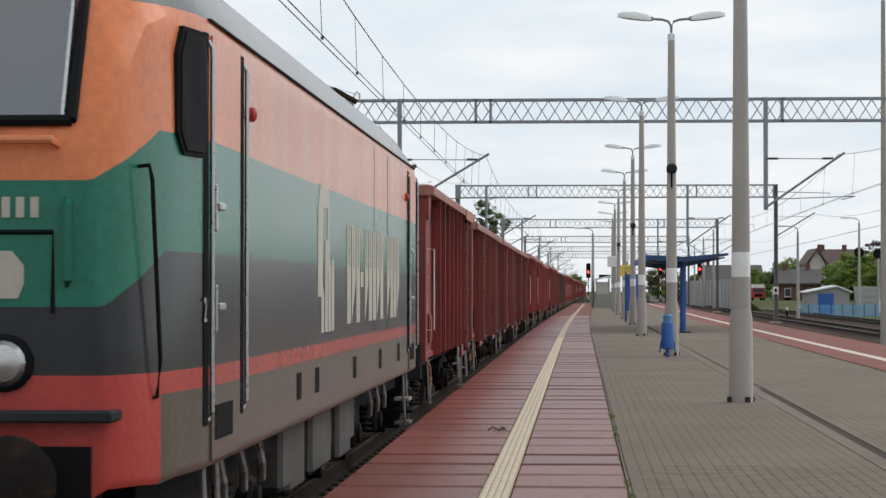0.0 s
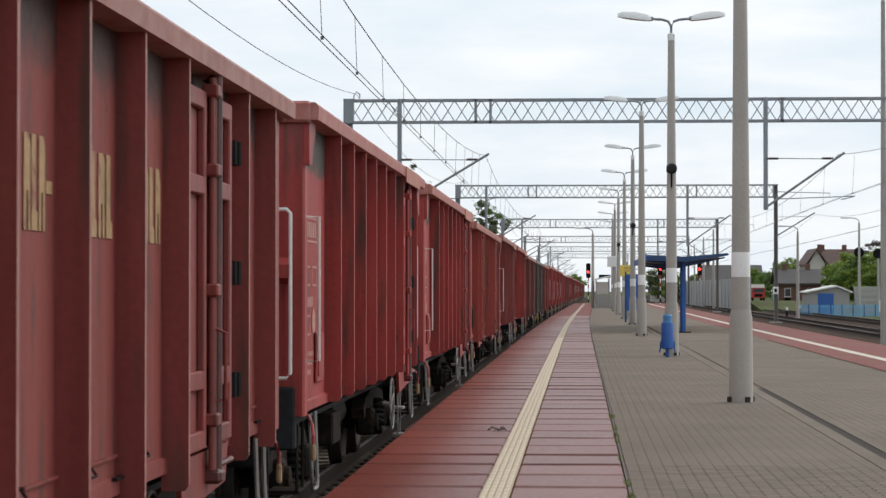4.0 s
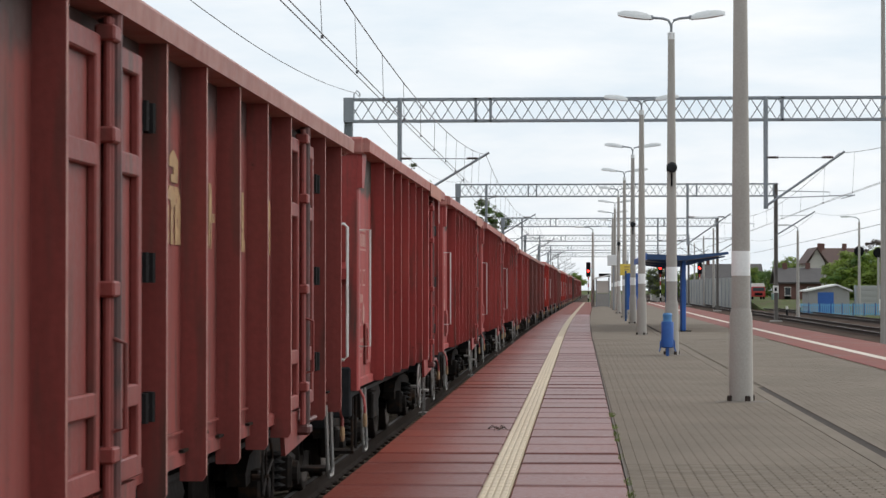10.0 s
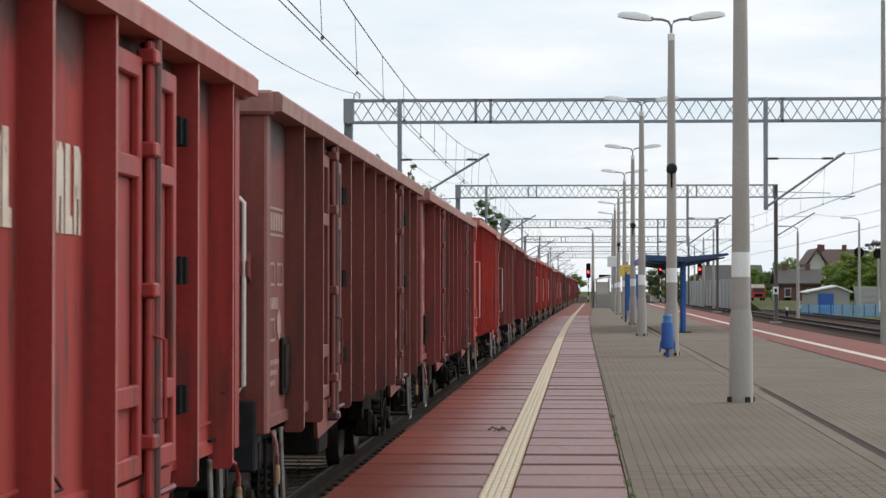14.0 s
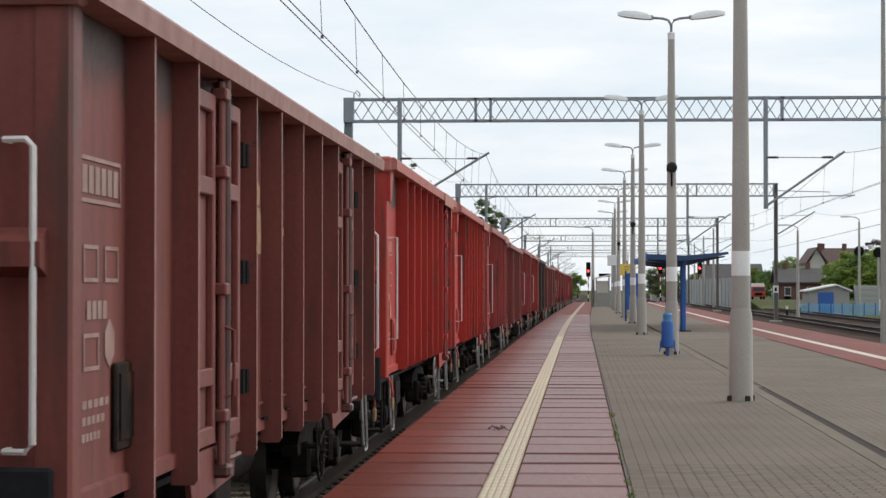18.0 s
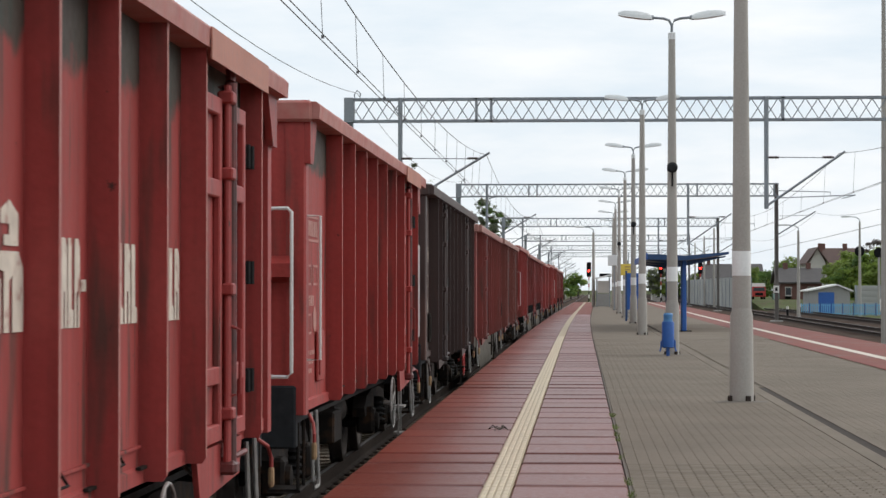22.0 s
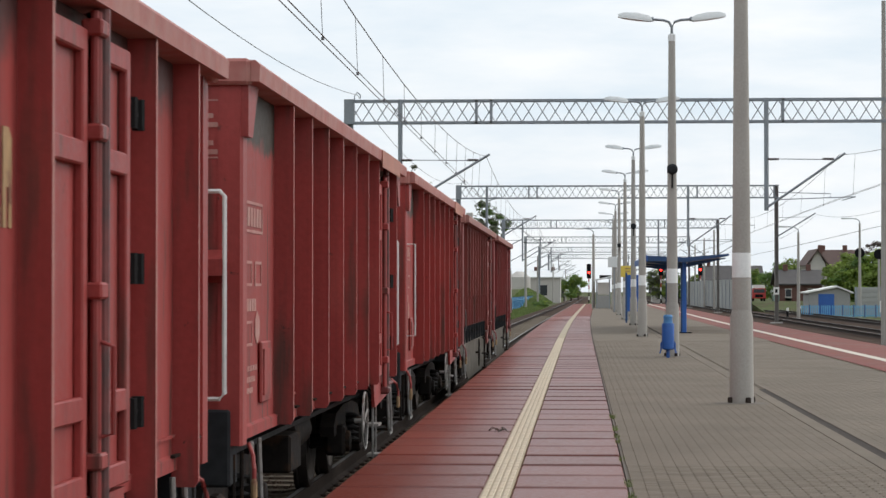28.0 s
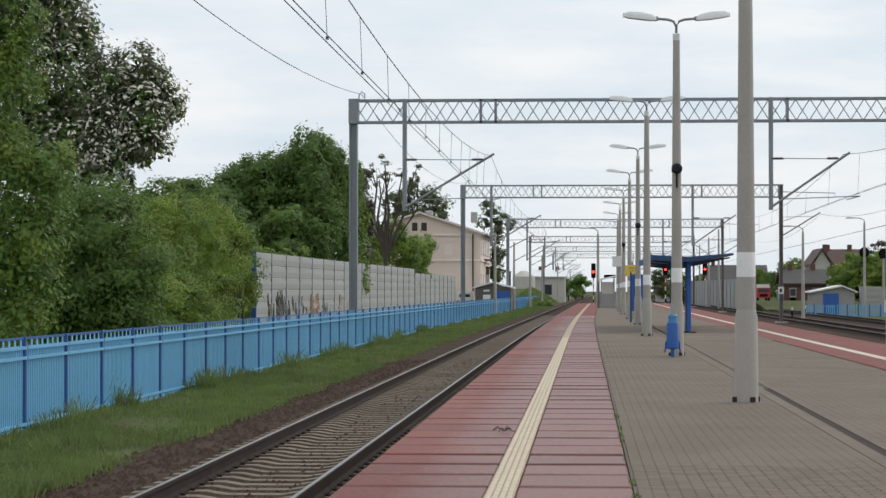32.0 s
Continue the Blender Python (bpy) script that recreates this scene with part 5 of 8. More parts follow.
        part("number_mark", Geo().box(0.72, 0.76, min(e * 9.522, e * 9.529), max(e * 9.522, e * 9.529), 2.30, 2.40).box(0.79, 0.83, min(e * 9.522, e * 9.529), max(e * 9.522, e * 9.529), 2.30, 2.40)
             .box(0.86, 0.90, min(e * 9.522, e * 9.529), max(e * 9.522, e * 9.529), 2.30, 2.40), LOCO_MARK, th, "pale bars in place of a number")

    def hug(g):
        """Lets what was laid on the straight side follow the narrowing cab."""
        def taper(y):
            y = abs(y)
            return 0.0 if y < 8.0 else (y - 8.0) * 0.06 if y < 8.3 else 0.018 + (y - 8.3) * 0.18 if y < 8.7 else 0.09 + (y - 8.7) * 0.233
        g.v = [(x - math.copysign(taper(y), x), y, z) for x, y, z in g.v]
        return g

    for s in (1, -1):
        x = s * 1.49
        for e in (-1, 1):
            y0 = e * 7.45
            d = part("cab_door", Geo().box(min(x, x + s * 0.012), max(x, x + s * 0.012), y0 - 0.53, y0 + 0.53, 1.02, 3.34, 0.004), LOCO_PAINT, th, "narrow cab door in the body's bands")
            for dy in (-0.66, 0.66):
                part("grab_rail", Geo().tube([(x, y0 + dy + s * 0.06, 1.25), (x + s * 0.022, y0 + dy + s * 0.06, 1.29), (x + s * 0.022, y0 + dy + s * 0.06, 3.26), (x, y0 + dy + s * 0.06, 3.30)], 0.014, 6), CHROME, d)
                part("door_recess", hug(Geo().box(min(x - s * 0.01, x + s * 0.006), max(x - s * 0.01, x + s * 0.006), y0 + dy - 0.055, y0 + dy + 0.055, 1.22, 3.34)), BLACK, d)
            part("foot_hole", Geo().box(min(x, x + s * 0.018), max(x, x + s * 0.018), y0 - 0.42, y0 + 0.2, 1.13, 1.32), BLACK, d, "dark foot opening")
            part("louvre", hug(Geo().box(min(x, x + s * 0.02), max(x, x + s * 0.02), e * 8.75 - 0.13, e * 8.75 + 0.13, 1.2, 1.36)), BLACK, th, "small dark louvre")
            for z in (1.86, 2.41):
                part("door_handle", Geo().box(min(x, x + s * 0.05), max(x, x + s * 0.05), y0 - s * 0.45 - 0.02, y0 - s * 0.45 + 0.18, z - 0.02, z + 0.02, 0.006).box(min(x, x + s * 0.03), max(x, x + s * 0.03), y0 - s * 0.45 - 0.03, y0 - s * 0.45 + 0.01, z - 0.14, z + 0.12, 0.006), CHROME, d)
            yw = e * 8.42
            wn = Geo()
            out = [(yw - 0.22, 2.78), (yw - 0.14, 2.68), (yw + 0.14, 2.68), (yw + 0.22, 2.78), (yw + 0.22, 3.16), (yw + 0.14, 3.30), (yw - 0.14, 3.30), (yw - 0.22, 3.16)]
            wn.slab(out, x - s * 0.012, x + s * 0.034)
            cw = part("cab_window", hug(wn), CAB_GLASS, th, "dark rounded cab side window")
            part("window_surround", hug(Geo().slab([(yw + (a - yw) * 1.16, 2.99 + (b - 2.99) * 1.08) for a, b in out], x - s * 0.012, x + s * 0.026)), BLACK, cw, "black rubber window surround")
            part("corner_rail", Geo().tube([(s * 1.26, e * 9.14, 2.56), (s * 1.37, e * 9.16, 2.57), (s * 1.385, e * 9.16, 2.50), (s * 1.42, e * 9.12, 1.60), (s * 1.40, e * 9.1, 1.42), (s * 1.32, e * 9.1, 1.40)], 0.012, 6), BLACK, th)
            part("step", Geo().box(min(s * 1.25, s * 1.52), max(s * 1.25, s * 1.52), y0 - 0.25, y0 + 0.25, 0.5, 0.54, 0.01), BLACK, th)
            part("side_lamp", Geo().lathe([(x, 0.045), (x + s * 0.03, 0.045), (x + s * 0.045, 0.02)], "x", (0, y0 - e * 1.0, 3.02), 12), RED_ENAMEL, th, "small red lamp", smooth=True)
        # emblem and word as plain cream shapes
        mk = Geo()
        f = x + s * 0.004
        def P(a):
            return s * a
        def E(a, b):
            return [(P(-2.70 + 1.22 * u), b0) for u, b0 in zip(a, b)]
        mk.slab(E((0, 0, 0.10, 0.18, 0.18, 0.06, 0.06, 0.16, 0.60, 0.70, 0.70, 0.60, 0.42, 0.42, 0.56, 0.56, 0.28, 0.28, 0.36, 0.36),
                  (1.9, 2.55, 2.74, 2.76, 2.76, 2.60, 2.62, 2.78, 2.78, 2.66, 2.2, 2.1, 2.1, 2.35, 2.35, 2.6, 2.6, 2.0, 1.9, 1.62)) + E((0.2, 0.2), (1.62, 1.9)), x + s * 0.001, f)
        for u in (0.42, 0.62, 0.82):
            mk.slab(E((u, u, u + 0.04, u + 0.12, u + 0.16, u + 0.16), (1.62, 2.12, 2.2, 2.2, 2.12, 1.62)), x + s * 0.001, f)
        part("emblem", mk, LOCO_MARK, th, "large cream emblem as a plain shape")
        a = -0.42
        for k in range(14):
            wd = Geo()
            if k == 3:
                wd.box(min(x, f), max(x, f), *sorted((P(a), P(a + 0.26))), 1.98, 2.12)
            elif k != 9:
                lo = (1.66, 2.02, 1.66)[k % 3]
                wd.slab([(P(a), 1.66), (P(a + 0.34), lo), (P(a + 0.34), 2.52), (P(a + 0.20), 2.52), (P(a + 0.20), 2.16), (P(a + 0.14), 2.16), (P(a + 0.14), 2.52), (P(a), 2.52)], x + s * 0.001, f)
            if k != 9:
                part("word_bar", wd, LOCO_MARK, th, "cream bar in place of a letter")
            a += 0.425
        for yy in (-3.9, -2.72, 0.3, 3.0, 5.4):
            part("vent_cover", Geo().box(min(x, x + s * 0.006), max(x, x + s * 0.006), yy - 0.11, yy + 0.11, 1.17, 1.36), BLACK, th, "small dark service hatch")
        for yy in (2.3, 3.9):
            part("panel_seam", Geo().box(min(x, x + s * 0.002), max(x, x + s * 0.002), yy - 0.012, yy + 0.012, 1.55, 3.35), BLACK, th)
        part("roof_gutter", Geo().box(min(s * 1.45, s * 1.495), max(s * 1.45, s * 1.495), -8.0, 8.0, 3.418, 3.430), BLACK, th)
        if s > 0:
            n2 = bpy.data.curves.new("end_number", "FONT")
            n2.body, n2.size, n2.extrude = "2", 0.19, 0.001
            o = new("end_number", n2)
            o.parent = th
            o.data.materials.append(LOCO_MARK)
            o.matrix_local = Matrix.Translation((1.492, -8.20, 1.78)) @ Euler((math.pi / 2, 0, math.pi / 2)).to_matrix().to_4x4()
    part("roof_box", Geo().slab([(-4.6, 3.96), (4.6, 3.96), (4.2, 4.12), (-4.2, 4.12)], -0.75, 0.75), LOCO_GREY, th, "raised roof cover")
    for e in (-1, 1):
        pg = Geo().tube([(-0.5, e * 6.6, 3.9), (0.5, e * 6.6, 3.9)], 0.05, 8).tube([(0, e * 6.6, 3.95), (0, e * 4.9, 4.12)], 0.04, 6).tube([(0, e * 4.9, 4.12), (0, e * 6.2, 4.22)], 0.03, 6)
        pg.tube([(-0.95, e * 6.2, 4.1), (-0.7, e * 6.2, 4.24), (0.7, e * 6.2, 4.24), (0.95, e * 6.2, 4.1)], 0.035, 6)
        part("pantograph", pg, RUST_STEEL, th, "lowered roof pantograph")
        for yy in (5.9, 7.0):
            part("roof_insulator", Geo().lathe([(3.82, 0.09), (3.88, 0.06), (3.92, 0.10), (3.96, 0.06), (4.0, 0.09), (4.04, 0.04)], "z", (0.45, e * yy, 0), 10), INSULATOR, th, smooth=True)
        WHEELS.extend(make_bogie(th, e * 5.2, 2.6))
    part("underframe", Geo().box(-1.2, 1.2, -8.6, 8.6, 0.75, 0.95), BLACK, th)
    for y0, y1, z0, w in ((-3.0, -2.35, 0.42, 1.26), (-2.25, -1.2, 0.34, 1.22), (-1.1, 0.4, 0.40, 1.27), (0.5, 1.1, 0.48, 1.2), (1.2, 2.3, 0.36, 1.26), (2.4, 3.1, 0.45, 1.22)):
        part("equipment_case", Geo().box(-w, w, y0, y1, z0, 0.93, 0.04), UNDERBODY, th, "dusty grey underfloor equipment case")
    for e in (-1, 1):
        for s in (1, -1):
            lad = Geo()
            for dy in (-0.24, 0.24):
                lad.tube([(s * 1.40, e * 7.45 + dy, 1.0), (s * 1.43, e * 7.45 + dy, 0.36)], 0.018, 6)
            for z in (0.38, 0.66):
                lad.box(min(s * 1.30, s * 1.48), max(s * 1.30, s * 1.48), e * 7.45 - 0.25, e * 7.45 + 0.25, z - 0.015, z + 0.015)
            part("cab_ladder", lad, STRAP, th, "worn steel step ladder below the cab door")
            for yy in (4.3, 5.2, 6.1):
                part("brake_pipe", Geo().tube([(s * 1.24, e * yy, 0.98), (s * 1.27, e * yy + 0.06, 0.75), (s * 1.25, e * yy + 0.2, 0.62)], 0.03, 6), STRAP, th, smooth=True)
    return th


LOCO = make_locomotive()
MASTER = {k: make_wagon(k) for k in "ABDCSEG"}
TRAIN = [(LOCO, 20.8)]
used = set()
for i, (kind, tone) in enumerate(zip(KINDS, TONES)):
    mid = CENTRE[i]
    if kind in used:
        w = copy_thing(MASTER[kind], Matrix.Identity(4))
    else:
        w = MASTER[kind]
        used.add(kind)
    c = TONE[tone]
    for o in list(w.children_recursive):
        o.color = (*c, 1)
        if o.name.startswith("lettering") and kind == "A" and (tone in "xv" or i in (7, 12, 20)):
            o.location.z += 0.34 if tone in "xv" else 0.27
        if o.name.startswith("lettering") and tone in "xv":
            o.material_slots[0].link = "OBJECT"
            o.material_slots[0].material = MARKING
        if tone in "dk":
            for slot in o.material_slots:
                if slot.material is RAIL_PAINT:
                    slot.link = "OBJECT"
                    slot.material = RAIL_GREY if tone == "d" else WAGON_PAINT
        if tone == "d" and o.name.split(".")[0] in ("brake_wheel", "end_handrail"):
            o.material_slots[0].link = "OBJECT"
            o.material_slots[0].material = YELLOW if o.name.startswith("brake") else TACTILE_RIB
    if tone in "vx":
        tagged(w, "bright red open freight wagon with ribbed steel sides")
    if tone == "d":
        tagged(w, "grey-brown open freight wagon with two side doors")
    TRAIN.append((w, mid))
# the end data shows on a few wagons only, and some lack one of their rails
for i, (w, mid) in enumerate(TRAIN):
    if i not in (1, 36, 37):
        for o in [c for c in w.children if c.name.split(".")[0] == "end_marking"]:
            bpy.data.objects.remove(o)
for i, kind in ((9, "handrail"), (22, "handrail"), (37, "handrail"), (1, "end_handrail")):
    for o in [c for c in TRAIN[i][0].children if c.name.split(".")[0] == kind]:
        bpy.data.objects.remove(o)


# ---- lamp posts on the platform ----
def make_lamp(top=True):
    th = thing("platform_lamp", "pale concrete platform lamp post with twin arms", "lamp post", "lamps along the platform")
    part("base_sleeve", Geo().lathe([(0.0, 0.150), (0.02, 0.150), (1.06, 0.142), (1.16, 0.119)], "z", n=20), CONCRETE, th, "thick concrete base sleeve", smooth=True)
    part("pole", Geo().lathe([(1.15, 0.118), (1.6, 0.116), (6.75, 0.072), (6.8, 0.06)], "z", n=20), CONCRETE, th, "tapered concrete pole", smooth=True)
    part("white_band", Geo().lathe([(1.565, 0.1165), (1.567, 0.1185), (1.870, 0.1165), (1.872, 0.114)], "z", n=20), BAND_WHITE, th, "white painted band", smooth=True)
    for a in (0.4, 2.0, 3.6, 5.2):
        part("anchor_bracket", Geo().box(-0.03, 0.03, 0.13, 0.185, 0.0, 0.08, 0.008), RAIL_SIDE, th).rotation_euler = (0, 0, a)
    part("foot_collar", Geo().lathe([(0.0, 0.34), (0.004, 0.33), (0.012, 0.20), (0.012, 0.15)], "z", n=20), JOINT, th, "dark flat collar round the foot")
    if top:
        part("cap", Geo().lathe([(6.72, 0.078), (6.86, 0.078), (6.88, 0.03)], "z", n=14), LAMP_SHELL, th, smooth=True)
        for s in (1, -1):
            arm = part("arm", Geo().tube([(0, 0, 6.85), (0, 0, 7.02), (s * 0.06, 0, 7.13), (s * 0.18, 0, 7.17), (s * 0.44, 0, 7.19)], 0.028, 8), MAST, th, smooth=True)
            hd = Geo()
            vs, fs = [], []
            prof = [(0.40, 0.03, 7.16, 7.22), (0.44, 0.075, 7.15, 7.24), (0.52, 0.10, 7.145, 7.28), (0.75, 0.13, 7.17, 7.33), (1.0, 0.12, 7.205, 7.34), (1.14, 0.05, 7.235, 7.31)]
            for i, (x, w, z0, z1) in enumerate(prof):
                vs += [(s * x, -w, z0), (s * x, w, z0), (s * x, w * 0.9, (z0 + z1) / 2), (s * x, w * 0.4, z1), (s * x, -w * 0.4, z1), (s * x, -w * 0.9, (z0 + z1) / 2)]
                if i:
                    o = (i - 1) * 6
                    fs += [(o + j, o + (j + 1) % 6, o + 6 + (j + 1) % 6, o + 6 + j) for j in range(6)]
            fs += [tuple(range(6))[::-1], tuple(range(len(vs) - 6, len(vs)))]
            hd.add(vs, fs)
            h = part("lamp_head", hd, LAMP_SHELL, th, "long pale street-light head", smooth=True)
            part("collar", Geo().lathe([(s * 0.38, 0.045), (s * 0.47, 0.06)], "x", (0, 0, 7.19), 10), MAST, h)
    return th


LAMPS = [(29.7, 1.995), (50.7, 1.94), (72.6, 1.87), (96.6, 2.13), (116.5, 2.16), (137, 2.2), (158, 2.3), (179, 2.45), (200, 2.7), (221, 3.0)]
lamp = make_lamp()
lamp.location = (LAMPS[0][1], LAMPS[0][0], 0)
for y, x in LAMPS[1:]:
    copy_thing(lamp, pose(x, y, 0, 0, 0, 0))
for y, x in ((50.7, 1.94), (96.6, 2.13), (137, 2.2)):
    z = 3.98 if y < 90 else 4.02
    sp = thing("loudspeaker", "small dark loudspeaker strapped to a lamp post", "loudspeaker", "loudspeakers", at=(x, y, z))
    part("horn", Geo().lathe([(-0.26, 0.07), (-0.21, 0.115), (-0.10, 0.11)], "y", n=14), DARK_GREY, sp, smooth=True)
    part("band", Geo().lathe([(-0.07, 0.105), (0.07, 0.105)], "z", n=14), BLACK, sp)
    part("cable", Geo().tube([(0.0, -0.13, -0.1), (0.0, -0.12, -0.4)], 0.02, 6), BLACK, sp)


BIN_CAP = mat("weathered_blue_cap", (0.07, 0.22, 0.45), 0.5, 0, 0.15, 20, 2, 0.05)


def make_bin(x, y):
    th = thing("litter_bin", "blue enamelled litter bin on a post by a lamp", "litter bin", at=(x, y, 0))
    part("body", Geo().lathe([(0.17, 0.10), (0.19, 0.128), (0.70, 0.128), (0.72, 0.12)], "z", n=18), BLUE_ENAMEL, th, "cylindrical blue body", smooth=True)
    part("lid", Geo().lathe([(0.72, 0.10), (0.80, 0.09), (0.86, 0.10), (0.9, 0.08)], "z", n=14), BIN_CAP, th, "paler blue cap", smooth=True)
    part("post", Geo().box(-0.03, 0.03, 0.1, 0.16, 0.0, 0.85, 0.006), BLUE_ENAMEL, th)
    part("lower_post", Geo().box(-0.035, 0.035, -0.03, 0.04, 0.0, 0.18, 0.006), BLUE_ENAMEL, th)
    for s in (1, -1):
        part("hanger", Geo().tube([(s * 0.12, 0, 0.34), (s * 0.145, 0, 0.30), (s * 0.145, 0, 0.17), (s * 0.17, -0.03, 0.10)], 0.018, 6), BLUE_ENAMEL, th)


make_bin(1.82, 49.9)


# ---- platform shelters with butterfly roofs ----
def make_shelter(x, y, length=16.0):
    th = thing("platform_shelter", "blue steel platform shelter with a butterfly roof", "shelter", "platform shelters", at=(x, y, 0))
    for k in range(3):
        yy = k * length / 2.3
        part("column", Geo().box(-0.07, 0.07, yy - 0.1, yy + 0.1, 0, 2.36, 0.02), BLUE_ENAMEL, th)
        part("column_flange", Geo().box(-0.12, -0.075, yy - 0.05, yy + 0.05, 0, 2.33, 0.01), BLUE_DARK, th)
        for s, reach, rise in ((-1, 1.2, 0.02), (1, 1.36, 0.12)):
            part("bracket", Geo().slab([(s * 0.1, 2.20), (s * reach, 2.34 + rise), (s * reach, 2.38 + rise), (s * 0.1, 2.34)], yy - 0.04, yy + 0.04, "y"), BLUE_DARK, th)
    part("roof", Geo().slab([(-1.24, 2.38), (-1.24, 2.56), (0, 2.50), (1.42, 2.62), (1.44, 2.55), (0, 2.34)], -0.8, length, "y"), BLUE_DARK, th, "thin dark blue butterfly roof")
    part("fascia", Geo().box(-1.28, -1.23, -0.82, length + 0.02, 2.36, 2.58, 0.01), BLUE_ENAMEL, th)
    part("foot_plate", Geo().box(-0.2, 0.24, -0.2, 0.2, 0, 0.03, 0.005), BLACK, th)
    return th


make_shelter(3.42, 79.0)


# information board, booth, signs at the far end
def make_board(x, y, label):
    th = thing("information_board", label, "notice board", at=(x, y, 0))
    for s in (-0.32, 0.32):
        part("post", Geo().box(s - 0.04, s + 0.04, -0.04, 0.04, 0, 2.2, 0.008), BLUE_DARK, th)
    part("panel", Geo().box(-0.30, 0.30, -0.03, 0.03, 0.5, 2.1, 0.01), BLUE_ENAMEL, th, "blue panel")
    return th


make_board(2.3, 104.0, "tall blue information board on two posts")
make_board(2.55, 124.0, "blue information board beyond the lamps")
ys = thing("yellow_sign", "square yellow sign on a slim post", "sign", at=(2.2, 112.0, 0))
part("post", Geo().tube([(0, 0.05, 0), (0, 0.05, 2.75)], 0.03, 8), MAST, ys)
part("panel", Geo().box(-0.33, 0.33, -0.015, 0.02, 2.05, 2.58, 0.01), SIGN_YELLOW, ys, "plain yellow panel")
part("writing_bars", Geo().box(-0.14, 0.14, -0.018, -0.0155, 2.42, 2.47).box(-0.14, 0.10, -0.018, -0.0155, 2.30, 2.34), MARK_YELLOW, ys)
bs = thing("hanging_sign", "pale grey sign hung between lamp posts", "sign", at=(2.2, 157.0, 0))
part("panel", Geo().box(-0.42, 0.30, -0.05, 0.05, 2.95, 3.65, 0.02), LAMP_SHELL, bs, "pale grey panel")
part("post", Geo().box(-0.04, 0.04, 0.03, 0.1, 0, 3.7, 0.01), MAST, bs)
bo = thing("waiting_booth", "grey panelled waiting booth with a lean-to roof", "booth", at=(1.75, 186.0, 0))
part("lower_panel", Geo().box(-0.5, 0.5, -0.03, 0.03, 0.05, 1.05, 0.01), GREY_WALL, bo)
part("window", Geo().box(-0.45, 0.45, -0.02, 0.02, 1.1, 2.05, 0.01), PALE_WALL, bo, "pale glazed panel")
for x in (-0.5, 0.5):
    part("post", Geo().box(x - 0.04, x + 0.04, -0.05, 0.05, 0, 2.3, 0.008), MAST, bo)
    part("rear_post", Geo().box(x - 0.04, x + 0.04, 2.9, 3.0, 0, 2.3, 0.008), MAST, bo)
part("side_panel", Geo().box(0.47, 0.53, 0.05, 2.9, 0.1, 2.1, 0.01), GREY_WALL, bo)
part("roof", Geo().slab([(-0.75, 2.15), (0.85, 2.5), (0.85, 2.62), (-0.75, 2.27)], -0.4, 3.3, "y"), LAMP_SHELL, bo, "sloping pale roof")
part("board", Geo().box(-0.3, 0.6, -0.1, -0.04, 2.35, 2.62, 0.01), BLACK, bo)


# ---- masts, gantries and overhead wires ----
def lattice(x0, x1, y, z0, z1, step=0.5):
    g = Geo()
    n = int(round((x1 - x0) / step))
    w = (x1 - x0) / n
    for yy in (y - 0.18, y + 0.18):
        for i in range(n):
            a, b = x0 + i * w, x0 + (i + 1) * w
            if i % 2 == (yy > y):
                g.tube([(a, yy, z1 - 0.06), (b, yy, z0 + 0.06)], 0.018, 4)
            else:
                g.tube([(a, yy, z0 + 0.06), (b, yy, z1 - 0.06)], 0.018, 4)
    return g


def cantilever(th, x, y, reach, ztop, side):
    """A hung post with a stay, a strut and a registration arm that reaches out over a track."""
    part("hanging_post", Geo().tube([(x, y - 0.25, ztop), (x, y - 0.25, 4.35)], 0.085, 8), MAST, th)
    e = x + side * reach
    part("strut", Geo().tube([(x, y - 0.3, 4.45), (e + side * 0.12, y - 0.3, 6.45)], 0.045, 8), MAST, th, "inclined bracket tube")
    part("stay", Geo().tube([(x, y - 0.3, 6.25), (e - side * 0.25, y - 0.3, 6.22)], 0.018, 6), MAST, th)
    for a in (0.25, reach - 0.5):
        part("insulator", Geo().lathe([(a - 0.2 + k * 0.05, 0.03 if k % 2 else 0.055) for k in range(9)], "x", (x if side > 0 else x - 2 * a, y - 0.3, 6.24), 8), INSULATOR, th, smooth=True)
    part("registration_arm", Geo().tube([(x + side * 0.4, y - 0.3, 4.75), (e + side * 0.5, y - 0.3, 4.85), (e, y - 0.3, 4.72)], 0.02, 6), MAST, th)


